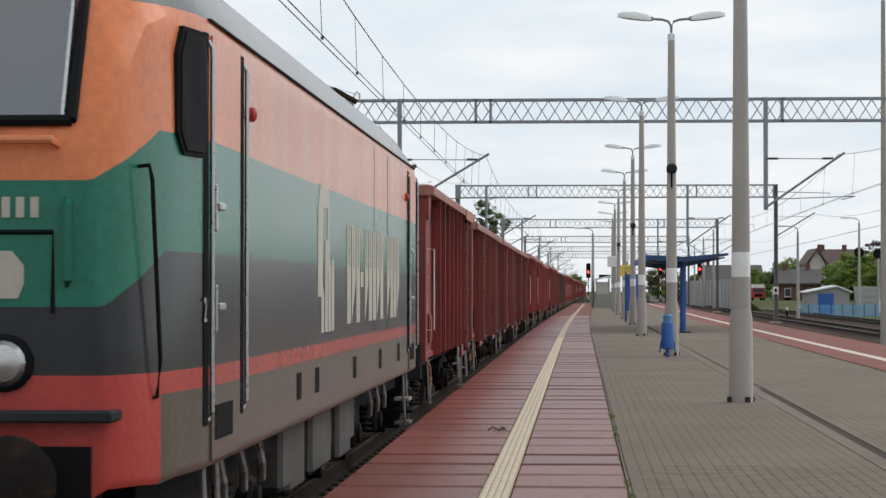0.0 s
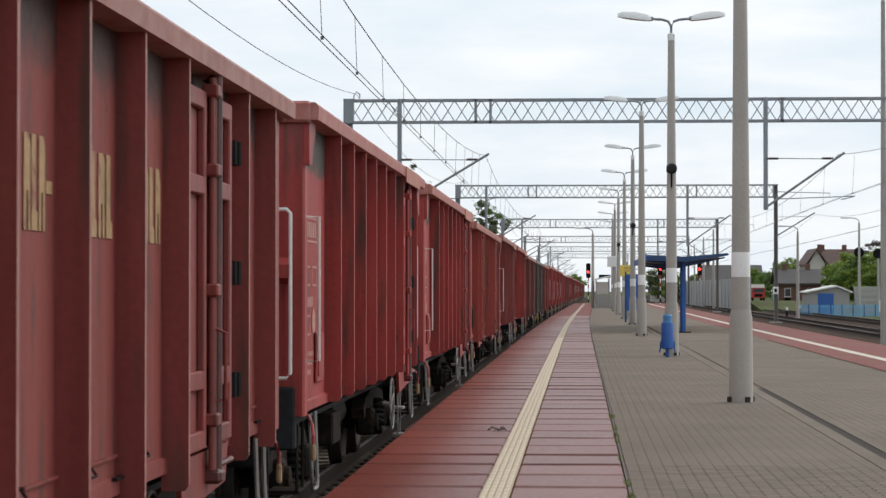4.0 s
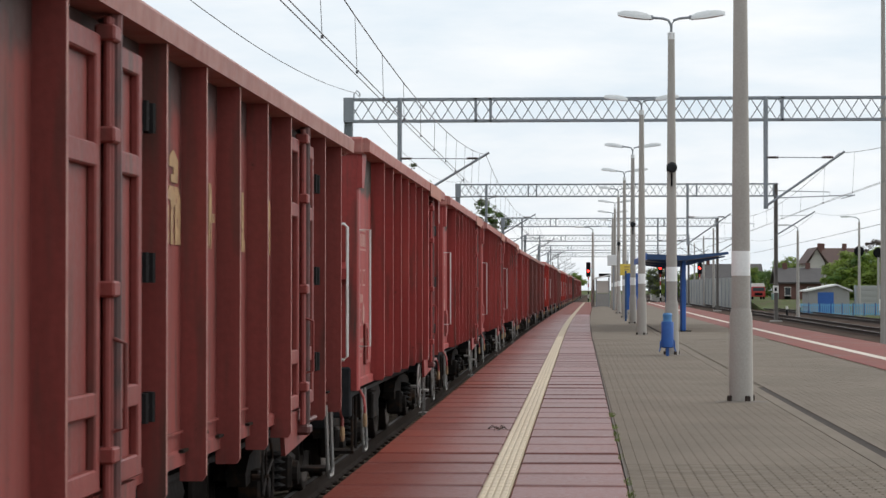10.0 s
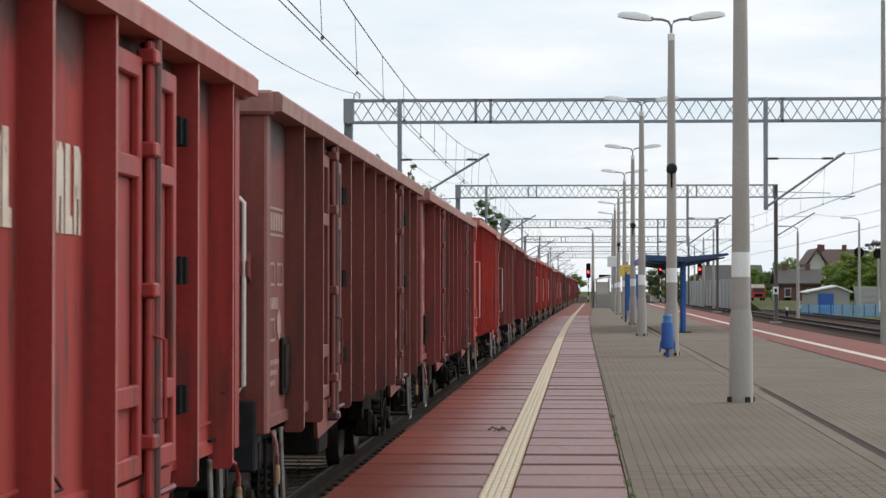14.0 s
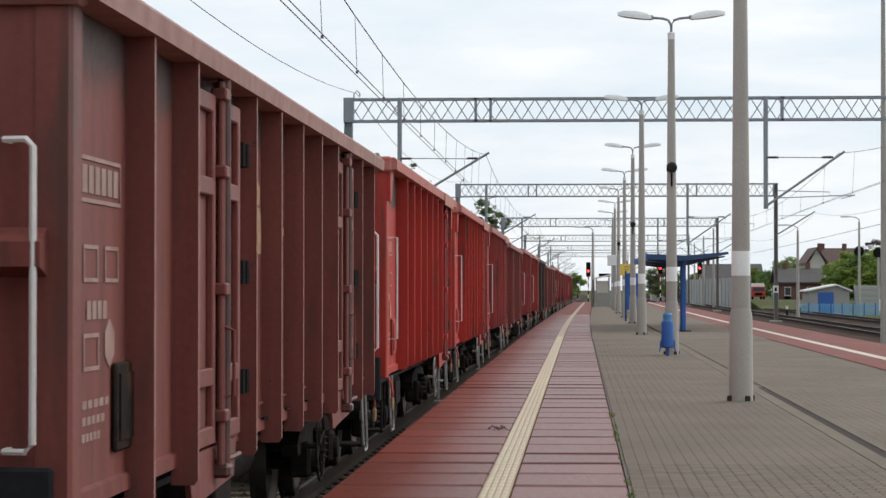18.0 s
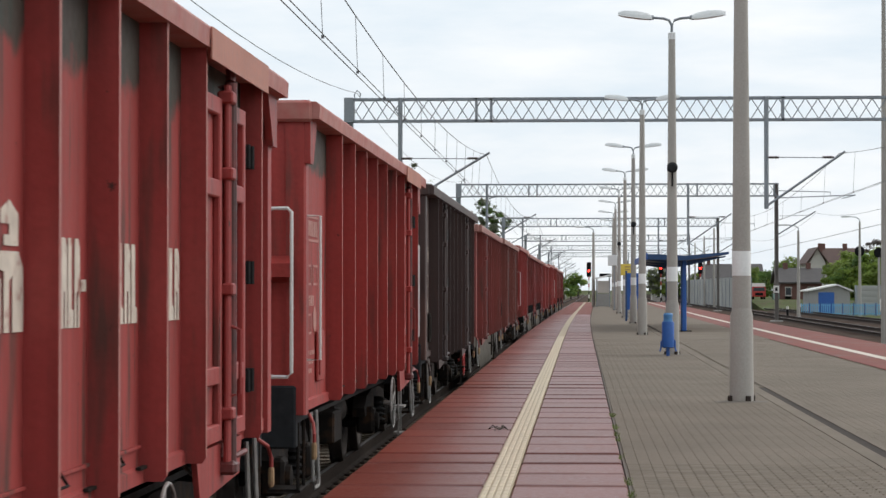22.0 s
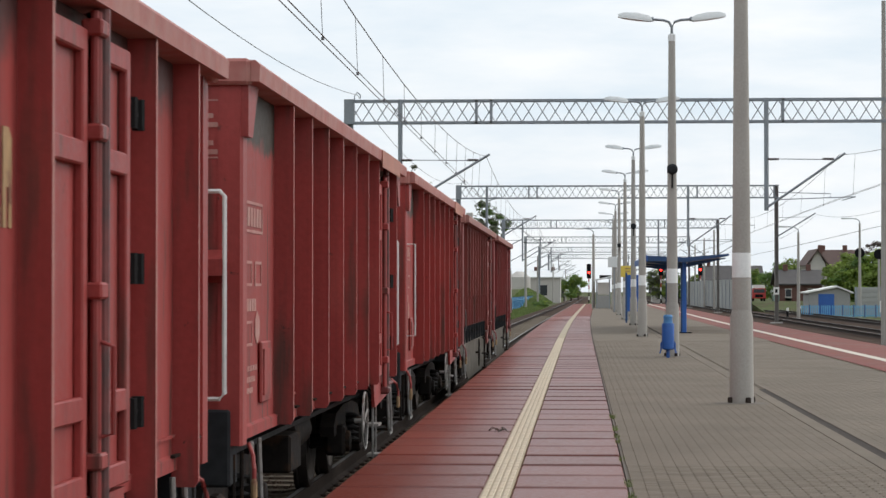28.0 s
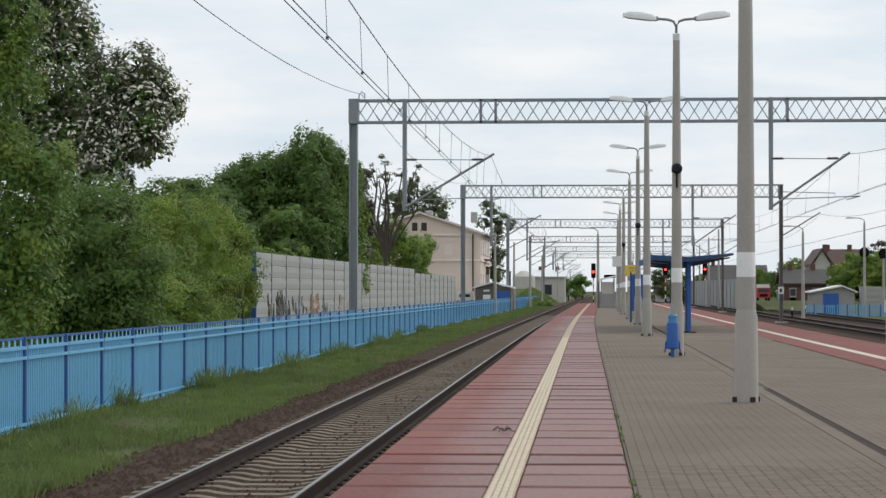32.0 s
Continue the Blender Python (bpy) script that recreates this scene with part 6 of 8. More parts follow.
def make_gantry(y, detail=True):
    b = bend(y)
    xl, xr, z0, z1 = -8.65 + b, 12.68 + b, 7.6, 8.5
    th = thing("catenary_gantry", "grey lattice steel gantry spanning the tracks", "gantry", "gantries over the line")
    for x in (xl, xr):
        m = Geo()
        half = 0.13 if x < 0 else 0.10
        for dx in (-half, half):
            m.box(x + dx - 0.025, x + dx + 0.025, y - 0.14, y + 0.14, GROUND, z1, 0.0)
        m.box(x - half + 0.03, x + half - 0.03, y - 0.02, y + 0.02, GROUND, z1)
        mast = part("mast", m, MAST if x < 0 else MAST_BROWN, th, "grey steel channel mast" if x < 0 else "brown weathered steel mast")
        part("footing", Geo().box(x - 0.4, x + 0.4, y - 0.4, y + 0.4, GROUND - 0.1, GROUND + 0.25, 0.03), ASPHALT_GREY, mast)
    for yy in (y - 0.18, y + 0.18):
        part("top_chord", Geo().box(xl - 0.15, xr + 0.15, yy - 0.04, yy + 0.04, z1 - 0.09, z1), MAST, th)
        part("bottom_chord", Geo().box(xl - 0.15, xr + 0.15, yy - 0.04, yy + 0.04, z0, z0 + 0.09), MAST, th)
    part("lattice_bracing", lattice(xl, xr, y, z0, z1), MAST, th, "zigzag lattice bracing")
    for x in (xl + 0.15, -3.9 + b, -3.35 + b, 6.8 + b, 7.4 + b, xr - 0.15):
        part("upright", Geo().box(x - 0.045, x + 0.045, y - 0.22, y + 0.22, z0, z1), MAST, th)
    part("end_plate", Geo().box(xl - 0.17, xl + 0.17, y - 0.23, y + 0.23, z0, z1 + 0.02), MAST, th)
    cantilever(th, -6.72 + b, y, 3.2, z1, 1)
    cantilever(th, 6.78 + b, y, 2.75, z1, 1)
    ins = Geo().tube([(xl + 0.2, y, z1), (xl + 0.2, y, z1 + 0.15), (xl + 0.3, y, z1 + 0.3), (xl + 0.42, y, z1 + 0.2), (xl + 0.42, y, z1 + 0.08)], 0.025, 6)
    part("wire_holder", ins, MAST, th)
    # bracket on the outer mast for the third track
    part("strut", Geo().tube([(xr, y, 5.0), (xr + 2.6, y, 6.6)], 0.045, 8), MAST, th)
    part("stay", Geo().tube([(xr, y, 6.3), (xr + 2.3, y, 6.35)], 0.018, 6), MAST, th)
    part("cross_arm", Geo().tube([(xr, y, 8.0), (xr + 3.6, y, 7.9), (xr + 3.6, y, 7.6)], 0.03, 6), MAST, th)
    return th


GANTRY = [16.0, 88.0, 160.0, 237.0, 311.0, 385.0, 460.0]
for y in GANTRY:
    make_gantry(y)


def wire_line(name, label, axis, zc, cat, zsup, r=0.008):
    th = thing(name, label, "overhead wire", "overhead wires")
    for a, b in zip(GANTRY[:-1], GANTRY[1:]):
        zig = -0.12 if GANTRY.index(a) % 2 else 0.12
        n = 14
        con, mes = [], []
        for i in range(n + 1):
            u = i / n
            y = a + (b - a) * u
            x = axis + bend(y) + zig * (1 - 2 * u)
            con.append((x, y, zc))
            mes.append((axis + bend(y) * 1.0 + zig * (1 - 2 * u) * 0.3, y, cat + (zsup - cat) * (2 * u - 1) ** 2))
        if a < 240:
            part("contact_wire", Geo().tube([(x - 0.05, y, z) for x, y, z in con], r, 5), CABLE, th)
            part("contact_wire", Geo().tube([(x + 0.05, y, z) for x, y, z in con], r, 5), CABLE, th)
        else:
            part("contact_wire", Geo().tube(con, r * 1.5, 4), CABLE, th)
        part("messenger_wire", Geo().tube(mes, r * 1.2, 5), CABLE, th)
        if a < (240 if axis < 12 else 0):
            for i in range(1, n, 1 if axis < 0 else 2):
                part("dropper", Geo().tube([con[i], mes[i]], 0.005, 4), CABLE, th)
                part("dropper_clamp", Geo().box(con[i][0] - 0.02, con[i][0] + 0.02, con[i][1] - 0.015, con[i][1] + 0.015, zc - 0.01, zc + 0.035), CABLE, th)
    return th


wire_line("overhead_line", "double contact wire with droppers over the track", TRACK, 4.75, 5.47, 6.4)
wire_line("overhead_line", "overhead contact wire of a neighbouring track", 9.5, 4.75, 5.47, 6.4)
wire_line("overhead_line", "overhead contact wire of the outer track", 15.3, 4.75, 5.55, 6.5)
fw = thing("feeder_wire", "thin sagging feeder wire on the gantry tops", "overhead wire", "overhead wires")
for a, b in zip(GANTRY[:-1], GANTRY[1:]):
    pts = [(-8.35 + bend(a + (b - a) * u / 16), a + (b - a) * u / 16, 7.60 + 1.10 * (u / 8 - 1) ** 2) for u in range(17)]
    part("wire", Geo().tube(pts, 0.011, 5), CABLE, fw)


def make_mast(x, y, z, h, label, lampy=0.0):
    th = thing("steel_mast", label, "mast", "masts beside the tracks", at=(x, y, z))
    part("pole", Geo().lathe([(0, 0.15), (h * 0.3, 0.13), (h, 0.085)], "z", n=12), CONCRETE, th, smooth=True)
    if lampy:
        part("arm", Geo().tube([(0, 0, h - 0.1), (0, 0, h + 0.2), (lampy * 0.3, 0, h + 0.4), (lampy * 0.9, 0, h + 0.45)], 0.04, 6), MAST, th)
        part("lamp_head", Geo().box(min(lampy * 0.8, lampy * 1.6), max(lampy * 0.8, lampy * 1.6), -0.12, 0.12, h + 0.38, h + 0.52, 0.04), LAMP_SHELL, th)
    return th


make_mast(12.15, 96.0, GROUND, 14.0, "tall grey mast beyond the outer tracks")
make_mast(16.9, 186.0, GROUND, 6.9, "concrete lamp mast beside the grass", -1.0)
make_mast(24.2, 208.0, GROUND, 8.2, "concrete lamp mast by the blue hut", -1.0)
make_mast(1.0, 189.0, 0, 5.9, "slim lamp mast at the platform's end", -0.9)
for y, x in ((240, -7.2), (285, -6.6), (330, -6.0), (200, -7.6), (420, -4.9), (470, -4.2), (530, -3.4)):
    th = make_mast(x, y, GROUND, 7.2, "slim steel mast beside the line")
    part("strut", Geo().tube([(0, 0, 5.3), (3.2, 0, 7.0)], 0.045, 6), MAST, th)
for y, x in ((345, 16.5), (300, 15.5), (260, 14.5)):
    th = make_mast(x, y, GROUND, 9.0, "steel mast beyond the platform")
    part("strut", Geo().tube([(0, 0, 5.6), (-3.0, 0, 7.6)], 0.045, 6), MAST, th)


def make_signal(x, y, z, h):
    th = thing("railway_signal", "railway light signal showing red on a striped mast", "signal", "signals showing red", at=(x, y, z))
    for k in range(8):
        part("mast_stripe", Geo().lathe([(k * h / 8, 0.08), ((k + 1) * h / 8, 0.08)], "z", n=10), RED_ENAMEL if (k > 4 and k % 2) else WHITE_PAINT if k % 2 == 0 else BLACK, th)
    part("signal_head", Geo().box(-0.32, 0.32, -0.12, 0.12, h - 0.1, h + 2.0, 0.1), BLACK, th, "black signal head")
    part("red_light", Geo().lathe([(-0.13, 0.17), (-0.20, 0.15), (-0.21, 0.0)], "y", (0, 0, h + 0.75), 12), RED_SIGNAL, th, "lit red light")
    part("hood", Geo().slab([(0.2 * math.cos(math.pi * k / 6), h + 0.78 + 0.2 * math.sin(math.pi * k / 6)) for k in range(7)] + [(0.17 * math.cos(math.pi * k / 6), h + 0.78 + 0.17 * math.sin(math.pi * k / 6)) for k in range(6, -1, -1)], -0.32, -0.11, "y"), BLACK, th)
    return th


make_signal(11.4, 340.0, GROUND, 4.6)
make_signal(17.0, 340.0, GROUND, 4.6)
make_signal(1.15, 340.0, GROUND, 4.2)
for x, y, z in ((24.9, 214.0, 5.4), (26.1, 210.0, 5.2)):
    rs = thing("railway_signal", "railway signal seen from behind on a pale mast", "signal", at=(x, y, GROUND))
    part("mast", Geo().lathe([(0, 0.12), (z, 0.10)], "z", n=10), CONCRETE, rs, smooth=True)
    part("signal_head", Geo().lathe([(-0.1, 0.40), (0.0, 0.46), (0.1, 0.40)], "y", (0, 0, z + 0.35), 16), BLACK, rs, "round black signal board", smooth=True)


# ---- blue fence along the verge ----
FX, FZ, FH = -8.3, -0.70, 1.40
fence = thing("blue_fence", "sky-blue steel picket fence with darker posts", "fence")
post_me = Geo().box(-0.03, 0.045, -0.045, 0.045, 0, FH + 0.012, 0.006).mesh("post", BLUE_POST)
slat_me = Geo().box(-0.010, 0.010, -0.019, 0.019, 0.05, FH - 0.12, 0.0).mesh("slat", BLUE_FENCE)
SPAN = 2.8
made = 0
rest = Geo()
tips = Geo()
y = 12.3
while y < 372:
    x = FX + bend(y)
    part("post", post_me, None, fence, at=(x, y, FZ))
    if y < 130 or int(round((y - 12.3) / SPAN)) % 4 == 0:
        run = SPAN if y < 130 else SPAN * 4
        for z in (FH - 0.30, FH - 0.15, 0.12):
            part("rail", Geo().box(0.0, 0.035, 0.03, run - 0.03, z - 0.022, z + 0.022), BLUE_FENCE, fence, at=(x + 0.03, y, FZ)).rotation_euler = (0, 0, radians(turn_at(y)))
        part("cap_strip", Geo().box(-0.012, 0.012, 0.0, run, FH - 0.03, FH + 0.006), BLUE_POST, fence, "thin deep blue cap", at=(x, y, FZ)).rotation_euler = (0, 0, radians(turn_at(y)))
        part("base_strip", Geo().box(-0.01, 0.02, 0.03, run - 0.03, 0.0, 0.06), BLUE_FENCE, fence, at=(x, y, FZ))
    for k in range(8):
        yy = y + (k + 0.5) * SPAN / 8
        xx = FX + bend(yy)
        tips.box(xx - 0.003, xx + 0.003, yy - 0.05, yy + 0.05, FZ + FH - 0.13, FZ + FH - 0.012)
    for k in range(1, 24):
        yy = y + k * SPAN / 24
        if made < 300 and y > 30:
            part("slat", slat_me, None, fence, at=(x + bend(yy) - bend(y), yy, FZ))
            made += 1
        else:
            xx = FX + bend(yy)
            rest.box(xx - 0.010, xx + 0.010, yy - 0.019, yy + 0.019, FZ + 0.05, FZ + FH - 0.12)
    y += SPAN
part("far_slats", rest, BLUE_FENCE, fence, "rows of blue pickets")["kind"] = "stuff"
part("picket_row", tips, BLUE_FENCE, fence, "flat blue picket tips with gaps between")["kind"] = "stuff"


# ---- acoustic wall ----
def make_barrier(name_label, x0, y0, x1, y1, ztop, panel, zb=-0.7):
    th = thing("noise_barrier", name_label, "noise barrier", "noise barriers")
    d = Vector((x1 - x0, y1 - y0))
    n = max(1, int(round(d.length / panel)))
    a = math.degrees(math.atan2(-(x1 - x0), y1 - y0))
    w = d.length / n
    rows = int((ztop - zb) / 0.5)
    h = (ztop - zb) / rows
    prof = [(-0.03, rows * h), (-0.03, 0)]
    for k in range(rows):
        z = k * h
        prof += [(0.025, z), (0.05, z + 0.02), (0.07, z + h / 2), (0.05, z + h - 0.02), (0.025, z + h)][0 if k == 0 else 1:]
    board = Geo().slab(prof, 0.08, w - 0.08, "y")
    me = board.mesh("panel", BARRIER)
    pm = Geo().box(-0.10, 0.10, -0.08, 0.08, 0, ztop - zb + 0.03).mesh("post", MAST)
    pb = Geo().box(-0.10, 0.10, -0.08, 0.08, 0, ztop - zb + 0.05).mesh("post", BLUE_POST)
    for i in range(n + 1):
        p = Vector((x0, y0)) + d * (i / n)
        q = part("post", pb if i == 0 and y0 < 150 else pm, None, th, "deep blue end post" if i == 0 and y0 < 150 else "", at=(p.x, p.y, zb))
        q.rotation_euler = (0, 0, radians(a))
        if i < n:
            q = part("panel", me, None, th, at=(p.x, p.y, zb))
            q.rotation_euler = (0, 0, radians(a))
    return th


make_barrier("grey acoustic wall of ribbed panels behind the fence", -14.1, 100.5, -13.2, 182, 3.03, 4.85)
make_barrier("lower grey acoustic wall before the station house", -13.2, 182.8, -12.6, 228, 2.72, 4.9)
SPRAY_ORANGE = mat("faded_orange_spray", (0.42, 0.24, 0.12), 0.7, 0, 0.2, 10, 2, 0.0)
SPRAY_GREY = mat("faded_grey_spray", (0.15, 0.145, 0.15), 0.7, 0, 0.2, 10, 2, 0.0)
gr = thing("graffiti", "faded scribbles sprayed on the acoustic wall", "graffiti")
rng = np.random.default_rng(12)
for k in range(96):
    y = (rng.uniform(106.8, 111.2), rng.uniform(103, 106), rng.uniform(119, 122.6), rng.uniform(112, 118), rng.uniform(123, 132), rng.uniform(132, 146))[(0, 0, 2, 0, 3, 4, 2, 5, 1, 0)[k % 10]]
    r = 0.016 + 0.016 * rng.random()
    x = -14.1 + 0.9 * (y - 100.5) / 80.5 + 0.075
    z = rng.uniform(0.0, 0.95)
    pts = [(x, y + rng.uniform(-0.3, 0.3), z + rng.uniform(-0.4, 0.5)) for _ in range(5)]
    part("spray_stroke", Geo().tube(pts, r, 4), SPRAY_ORANGE if 119 < y < 122.6 else (SPRAY_GREY, SKIRT_GREY, LINE_WHITE, SKIRT_GREY, SPRAY_GREY)[k % 5], gr)


# ---- trees and shrubs ----
def leaves(rng, blobs, n, size, shell=0.55, loose=0.22):
    """Small folded leaves scattered through the outer shells of the given clumps (x, y, z, rx, ry, rz)."""
    B = np.array(blobs, float)
    wt = (B[:, 3] * B[:, 4] + B[:, 4] * B[:, 5] + B[:, 3] * B[:, 5])
    pick = rng.choice(len(B), n, p=wt / wt.sum())
    d = rng.normal(size=(n, 3))
    d /= np.linalg.norm(d, axis=1)[:, None]
    # uneven outline: each clump swells and shrinks with direction
    k = B[pick, :3].sum(axis=1) * 1.7
    # sprays: leaves gather round the tips of twigs
    m = max(1, n // 110)
    ti = rng.integers(0, m, n)
    tip = rng.choice(len(B), m, p=wt / wt.sum())
    td = rng.normal(size=(m, 3))
    td /= np.linalg.norm(td, axis=1)[:, None]
    free = rng.random(n) < loose
    pick = np.where(free, pick, tip[ti])
    near = td[ti] + rng.normal(0, 0.20, (n, 3))
    d = np.where(free[:, None], d, near / np.linalg.norm(near, axis=1)[:, None])
    deep = np.where(free, rng.random(n), np.clip(rng.random(m)[ti] + rng.normal(0, 0.14, n), 0, 1.2))
    lump = 1 + 0.22 * np.sin(d[:, 0] * 5 + k) * np.cos(d[:, 2] * 6 + k * 1.3) + 0.14 * np.sin(d[:, 1] * 11 + d[:, 2] * 9 + k)
    r = (shell + (1 - shell) * deep ** 0.6) * lump + rng.normal(0, 0.05, n)
    c = B[pick, :3] + d * r[:, None] * B[pick, 3:]
    nrm = d * 0.9 + rng.normal(size=(n, 3)) * 0.5 + np.array([0.1, -0.3, 0.6])
    nrm /= np.linalg.norm(nrm, axis=1)[:, None]
    t = np.cross(nrm, rng.normal(size=(n, 3)))
    t /= np.linalg.norm(t, axis=1)[:, None]
    b = np.cross(nrm, t)
    s = (size * rng.uniform(0.6, 1.35, n))[:, None]
    v = np.stack([c - t * s, c + b * s * 0.45 + nrm * s * 0.15, c + t * s, c - b * s * 0.45 + nrm * s * 0.15], axis=1).reshape(-1, 3)
    return v


def leaf_mesh(name, v, *materials):
    n = len(v) // 4
    me = bpy.data.meshes.new(name)
    me.vertices.add(len(v))
    me.vertices.foreach_set("co", v.astype(np.float32).ravel())
    me.loops.add(n * 4)
    me.loops.foreach_set("vertex_index", np.arange(n * 4, dtype=np.int32))
    me.polygons.add(n)
    me.polygons.foreach_set("loop_start", np.arange(0, n * 4, 4, dtype=np.int32))
    me.polygons.foreach_set("loop_total", np.full(n, 4, dtype=np.int32))
    for m in materials:
        me.materials.append(m)
    me.update()
    me.validate()
    return me


def make_tree(name, label, x, y, z, blobs, n, size, material, trunk=0.18, second=None, seed=1, flowers=0, limbs=True, cat="tree", shell=0.5):
    rng = np.random.default_rng(seed)
    th = thing(name, label, cat, at=(x, y, z))
    top = max(b[2] for b in blobs)
    lean = rng.uniform(-0.3, 0.3, 2)
    g = Geo().tube([(0, 0, -0.1), (lean[0] * 0.3, lean[1] * 0.3, top * 0.35), (lean[0], lean[1], top * 0.75), (lean[0] * 1.3, lean[1] * 1.3, top)], trunk, 9, trunk * 0.25)
    part("trunk", g, BARK, th, smooth=True)
    if limbs:
        lb = Geo()
        for b in blobs:
            h = max(0.6, b[2] * rng.uniform(0.35, 0.6))
            f = h / top
            mid = (lean[0] * f + (b[0] - lean[0] * f) * 0.5 + rng.uniform(-0.2, 0.2), lean[1] * f + (b[1] - lean[1] * f) * 0.5, h + (b[2] - h) * 0.62)
            lb.tube([(lean[0] * f, lean[1] * f, h), mid, (b[0], b[1], b[2])], trunk * 0.4, 6, trunk * 0.1)
            for k in range(5):
                e = rng.normal(size=3)
                e /= np.linalg.norm(e)
                lb.tube([(b[0], b[1], b[2]), (b[0] + e[0] * b[3] * 0.9, b[1] + e[1] * b[4] * 0.9, b[2] + abs(e[2]) * b[5] * 0.9)], trunk * 0.12, 4, 0.006)
        part("branching", lb, BARK, th, "branching limbs")
    k = n if not second else int(n * 0.65)
    part("crown", leaf_mesh("crown", leaves(rng, blobs, k, size, shell), material), None, th, "crown of many small leaves")
    if second:
        part("crown", leaf_mesh("crown", leaves(rng, blobs, n - k, size, shell * 0.8), second), None, th, "inner leaves of another shade")
    if flowers:
        v = leaves(rng, blobs, flowers, size * 0.8, 0.8, 1.0)
        v[:, 2] += 0.05
        part("blossom", leaf_mesh("blossom", v, BLOSSOM), None, th, "upright cream blossoms")
    return th


LB, LM, LD, LZ = LEAF
make_tree("chestnut_tree", "dark chestnut tree with cream blossom behind the fence", -14.0, 62.0, -0.7,
          [(2.4, 0, 6.95, 0.9, 1.2, 0.9), (2.4, 0, 6.0, 0.8, 1.0, 0.6), (3.0, 0, 7.1, 0.55, 0.8, 0.6), (2.2, 0, 8.0, 0.7, 1.0, 0.6), (1.5, 0.3, 7.4, 0.9, 1.2, 0.7), (0.2, 0, 7.6, 1.35, 1.6, 1.5), (0.3, -0.2, 9.4, 0.75, 1.2, 1.2), (1.2, 0, 6.4, 1.0, 1.2, 0.8), (0.4, 0, 5.8, 1.5, 1.5, 1.1), (1.4, 0, 5.5, 0.8, 1.0, 0.7), (0.2, 0.2, 4.6, 1.4, 1.3, 1.0), (1.85, 0, 4.5, 0.3, 0.4, 0.8), (-1.2, 0.2, 6.2, 1.4, 1.4, 1.4), (-1.6, 0, 8.6, 1.6, 1.8, 2.0), (-0.8, 0, 10.8, 2.0, 2.0, 1.4)],
          46000, 0.085, LD, 0.22, LM, 3, 8200, shell=0.35)
make_tree("roadside_tree", "fresh green broad-leaved tree behind the fence", -12.4, 48.0, -0.7,
          [(0.4, 0, 6.6, 0.9, 1.0, 1.1), (0, 0, 5.2, 1.1, 1.2, 1.0), (0.6, 0.2, 4.2, 1.2, 1.2, 0.9), (-0.5, 0, 7.4, 1.0, 1.1, 1.1), (-0.2, 0, 8.6, 0.9, 1.0, 0.9), (0.7, 0, 7.6, 0.6, 0.9, 0.8), (-0.1, 0, 9.8, 0.8, 1.0, 0.9), (0.2, 0, 3.0, 1.3, 1.2, 0.9), (-1.2, 0, 4.4, 1.2, 1.2, 1.6), (0.9, 0, 2.2, 0.9, 1.0, 0.8), (1.3, 0, 4.6, 0.7, 0.9, 0.7), (0.2, 0, 1.6, 1.6, 1.2, 0.9), (1.1, 0, 3.2, 1.0, 1.0, 1.0)], 34000, 0.065, LM, 0.14, LB, 5, shell=0.4)
make_tree("roadside_tree", "leafy green tree with low branches behind the fence", -11.5, 54.0, -0.7,
          [(0.2, 0, 3.6, 1.3, 1.3, 1.1), (1.0, 0.1, 2.7, 1.1, 1.2, 0.9), (-0.9, 0, 3.0, 1.2, 1.2, 1.1), (0.6, 0, 1.7, 1.2, 1.2, 0.8), (-0.8, 0, 1.5, 1.1, 1.1, 0.9), (1.3, 0, 1.0, 0.9, 1.0, 0.8), (-0.2, 0, 2.4, 1.6, 1.2, 1.0), (-0.3, 0, 0.7, 1.8, 1.0, 0.7)], 34000, 0.065, LM, 0.10, LM, 6, shell=0.4)
rng = np.random.default_rng(22)
for i, (px, pd, ph) in enumerate(((-15.6, 74, 4.5), (-14.3, 76, 5.1), (-14.9, 82, 5.6), (-14.3, 85, 5.3), (-14.7, 92, 5.3), (-15.6, 95, 5.7), (-14.9, 97.5, 5.2), (-17.0, 98, 5.8), (-17.6, 88, 5.4), (-18.6, 96, 5.6), (-14.5, 98.5, 4.6), (-13.6, 80, 2.6), (-13.9, 88, 2.8))):
    blobs = [(rng.uniform(-0.6, 0.6), rng.uniform(-0.6, 0.6), ph * f, rng.uniform(0.85, 1.25) * (1.25 - 0.45 * f) * (0.62 if px > -14.6 and pd > 98 else 1), 0.9, ph * 0.17) for f in ((0.14, 0.27, 0.4, 0.55, 0.7, 0.86) if pd < 91 else (0.44, 0.56, 0.68, 0.8, 0.9))]
    make_tree("sapling", "slender fresh green sapling in the thicket", px, pd, -0.7, blobs, 12500, 0.062, LB, 0.05, (LM, LB, LM)[i % 3], 30 + i, shell=0.35, limbs=False)
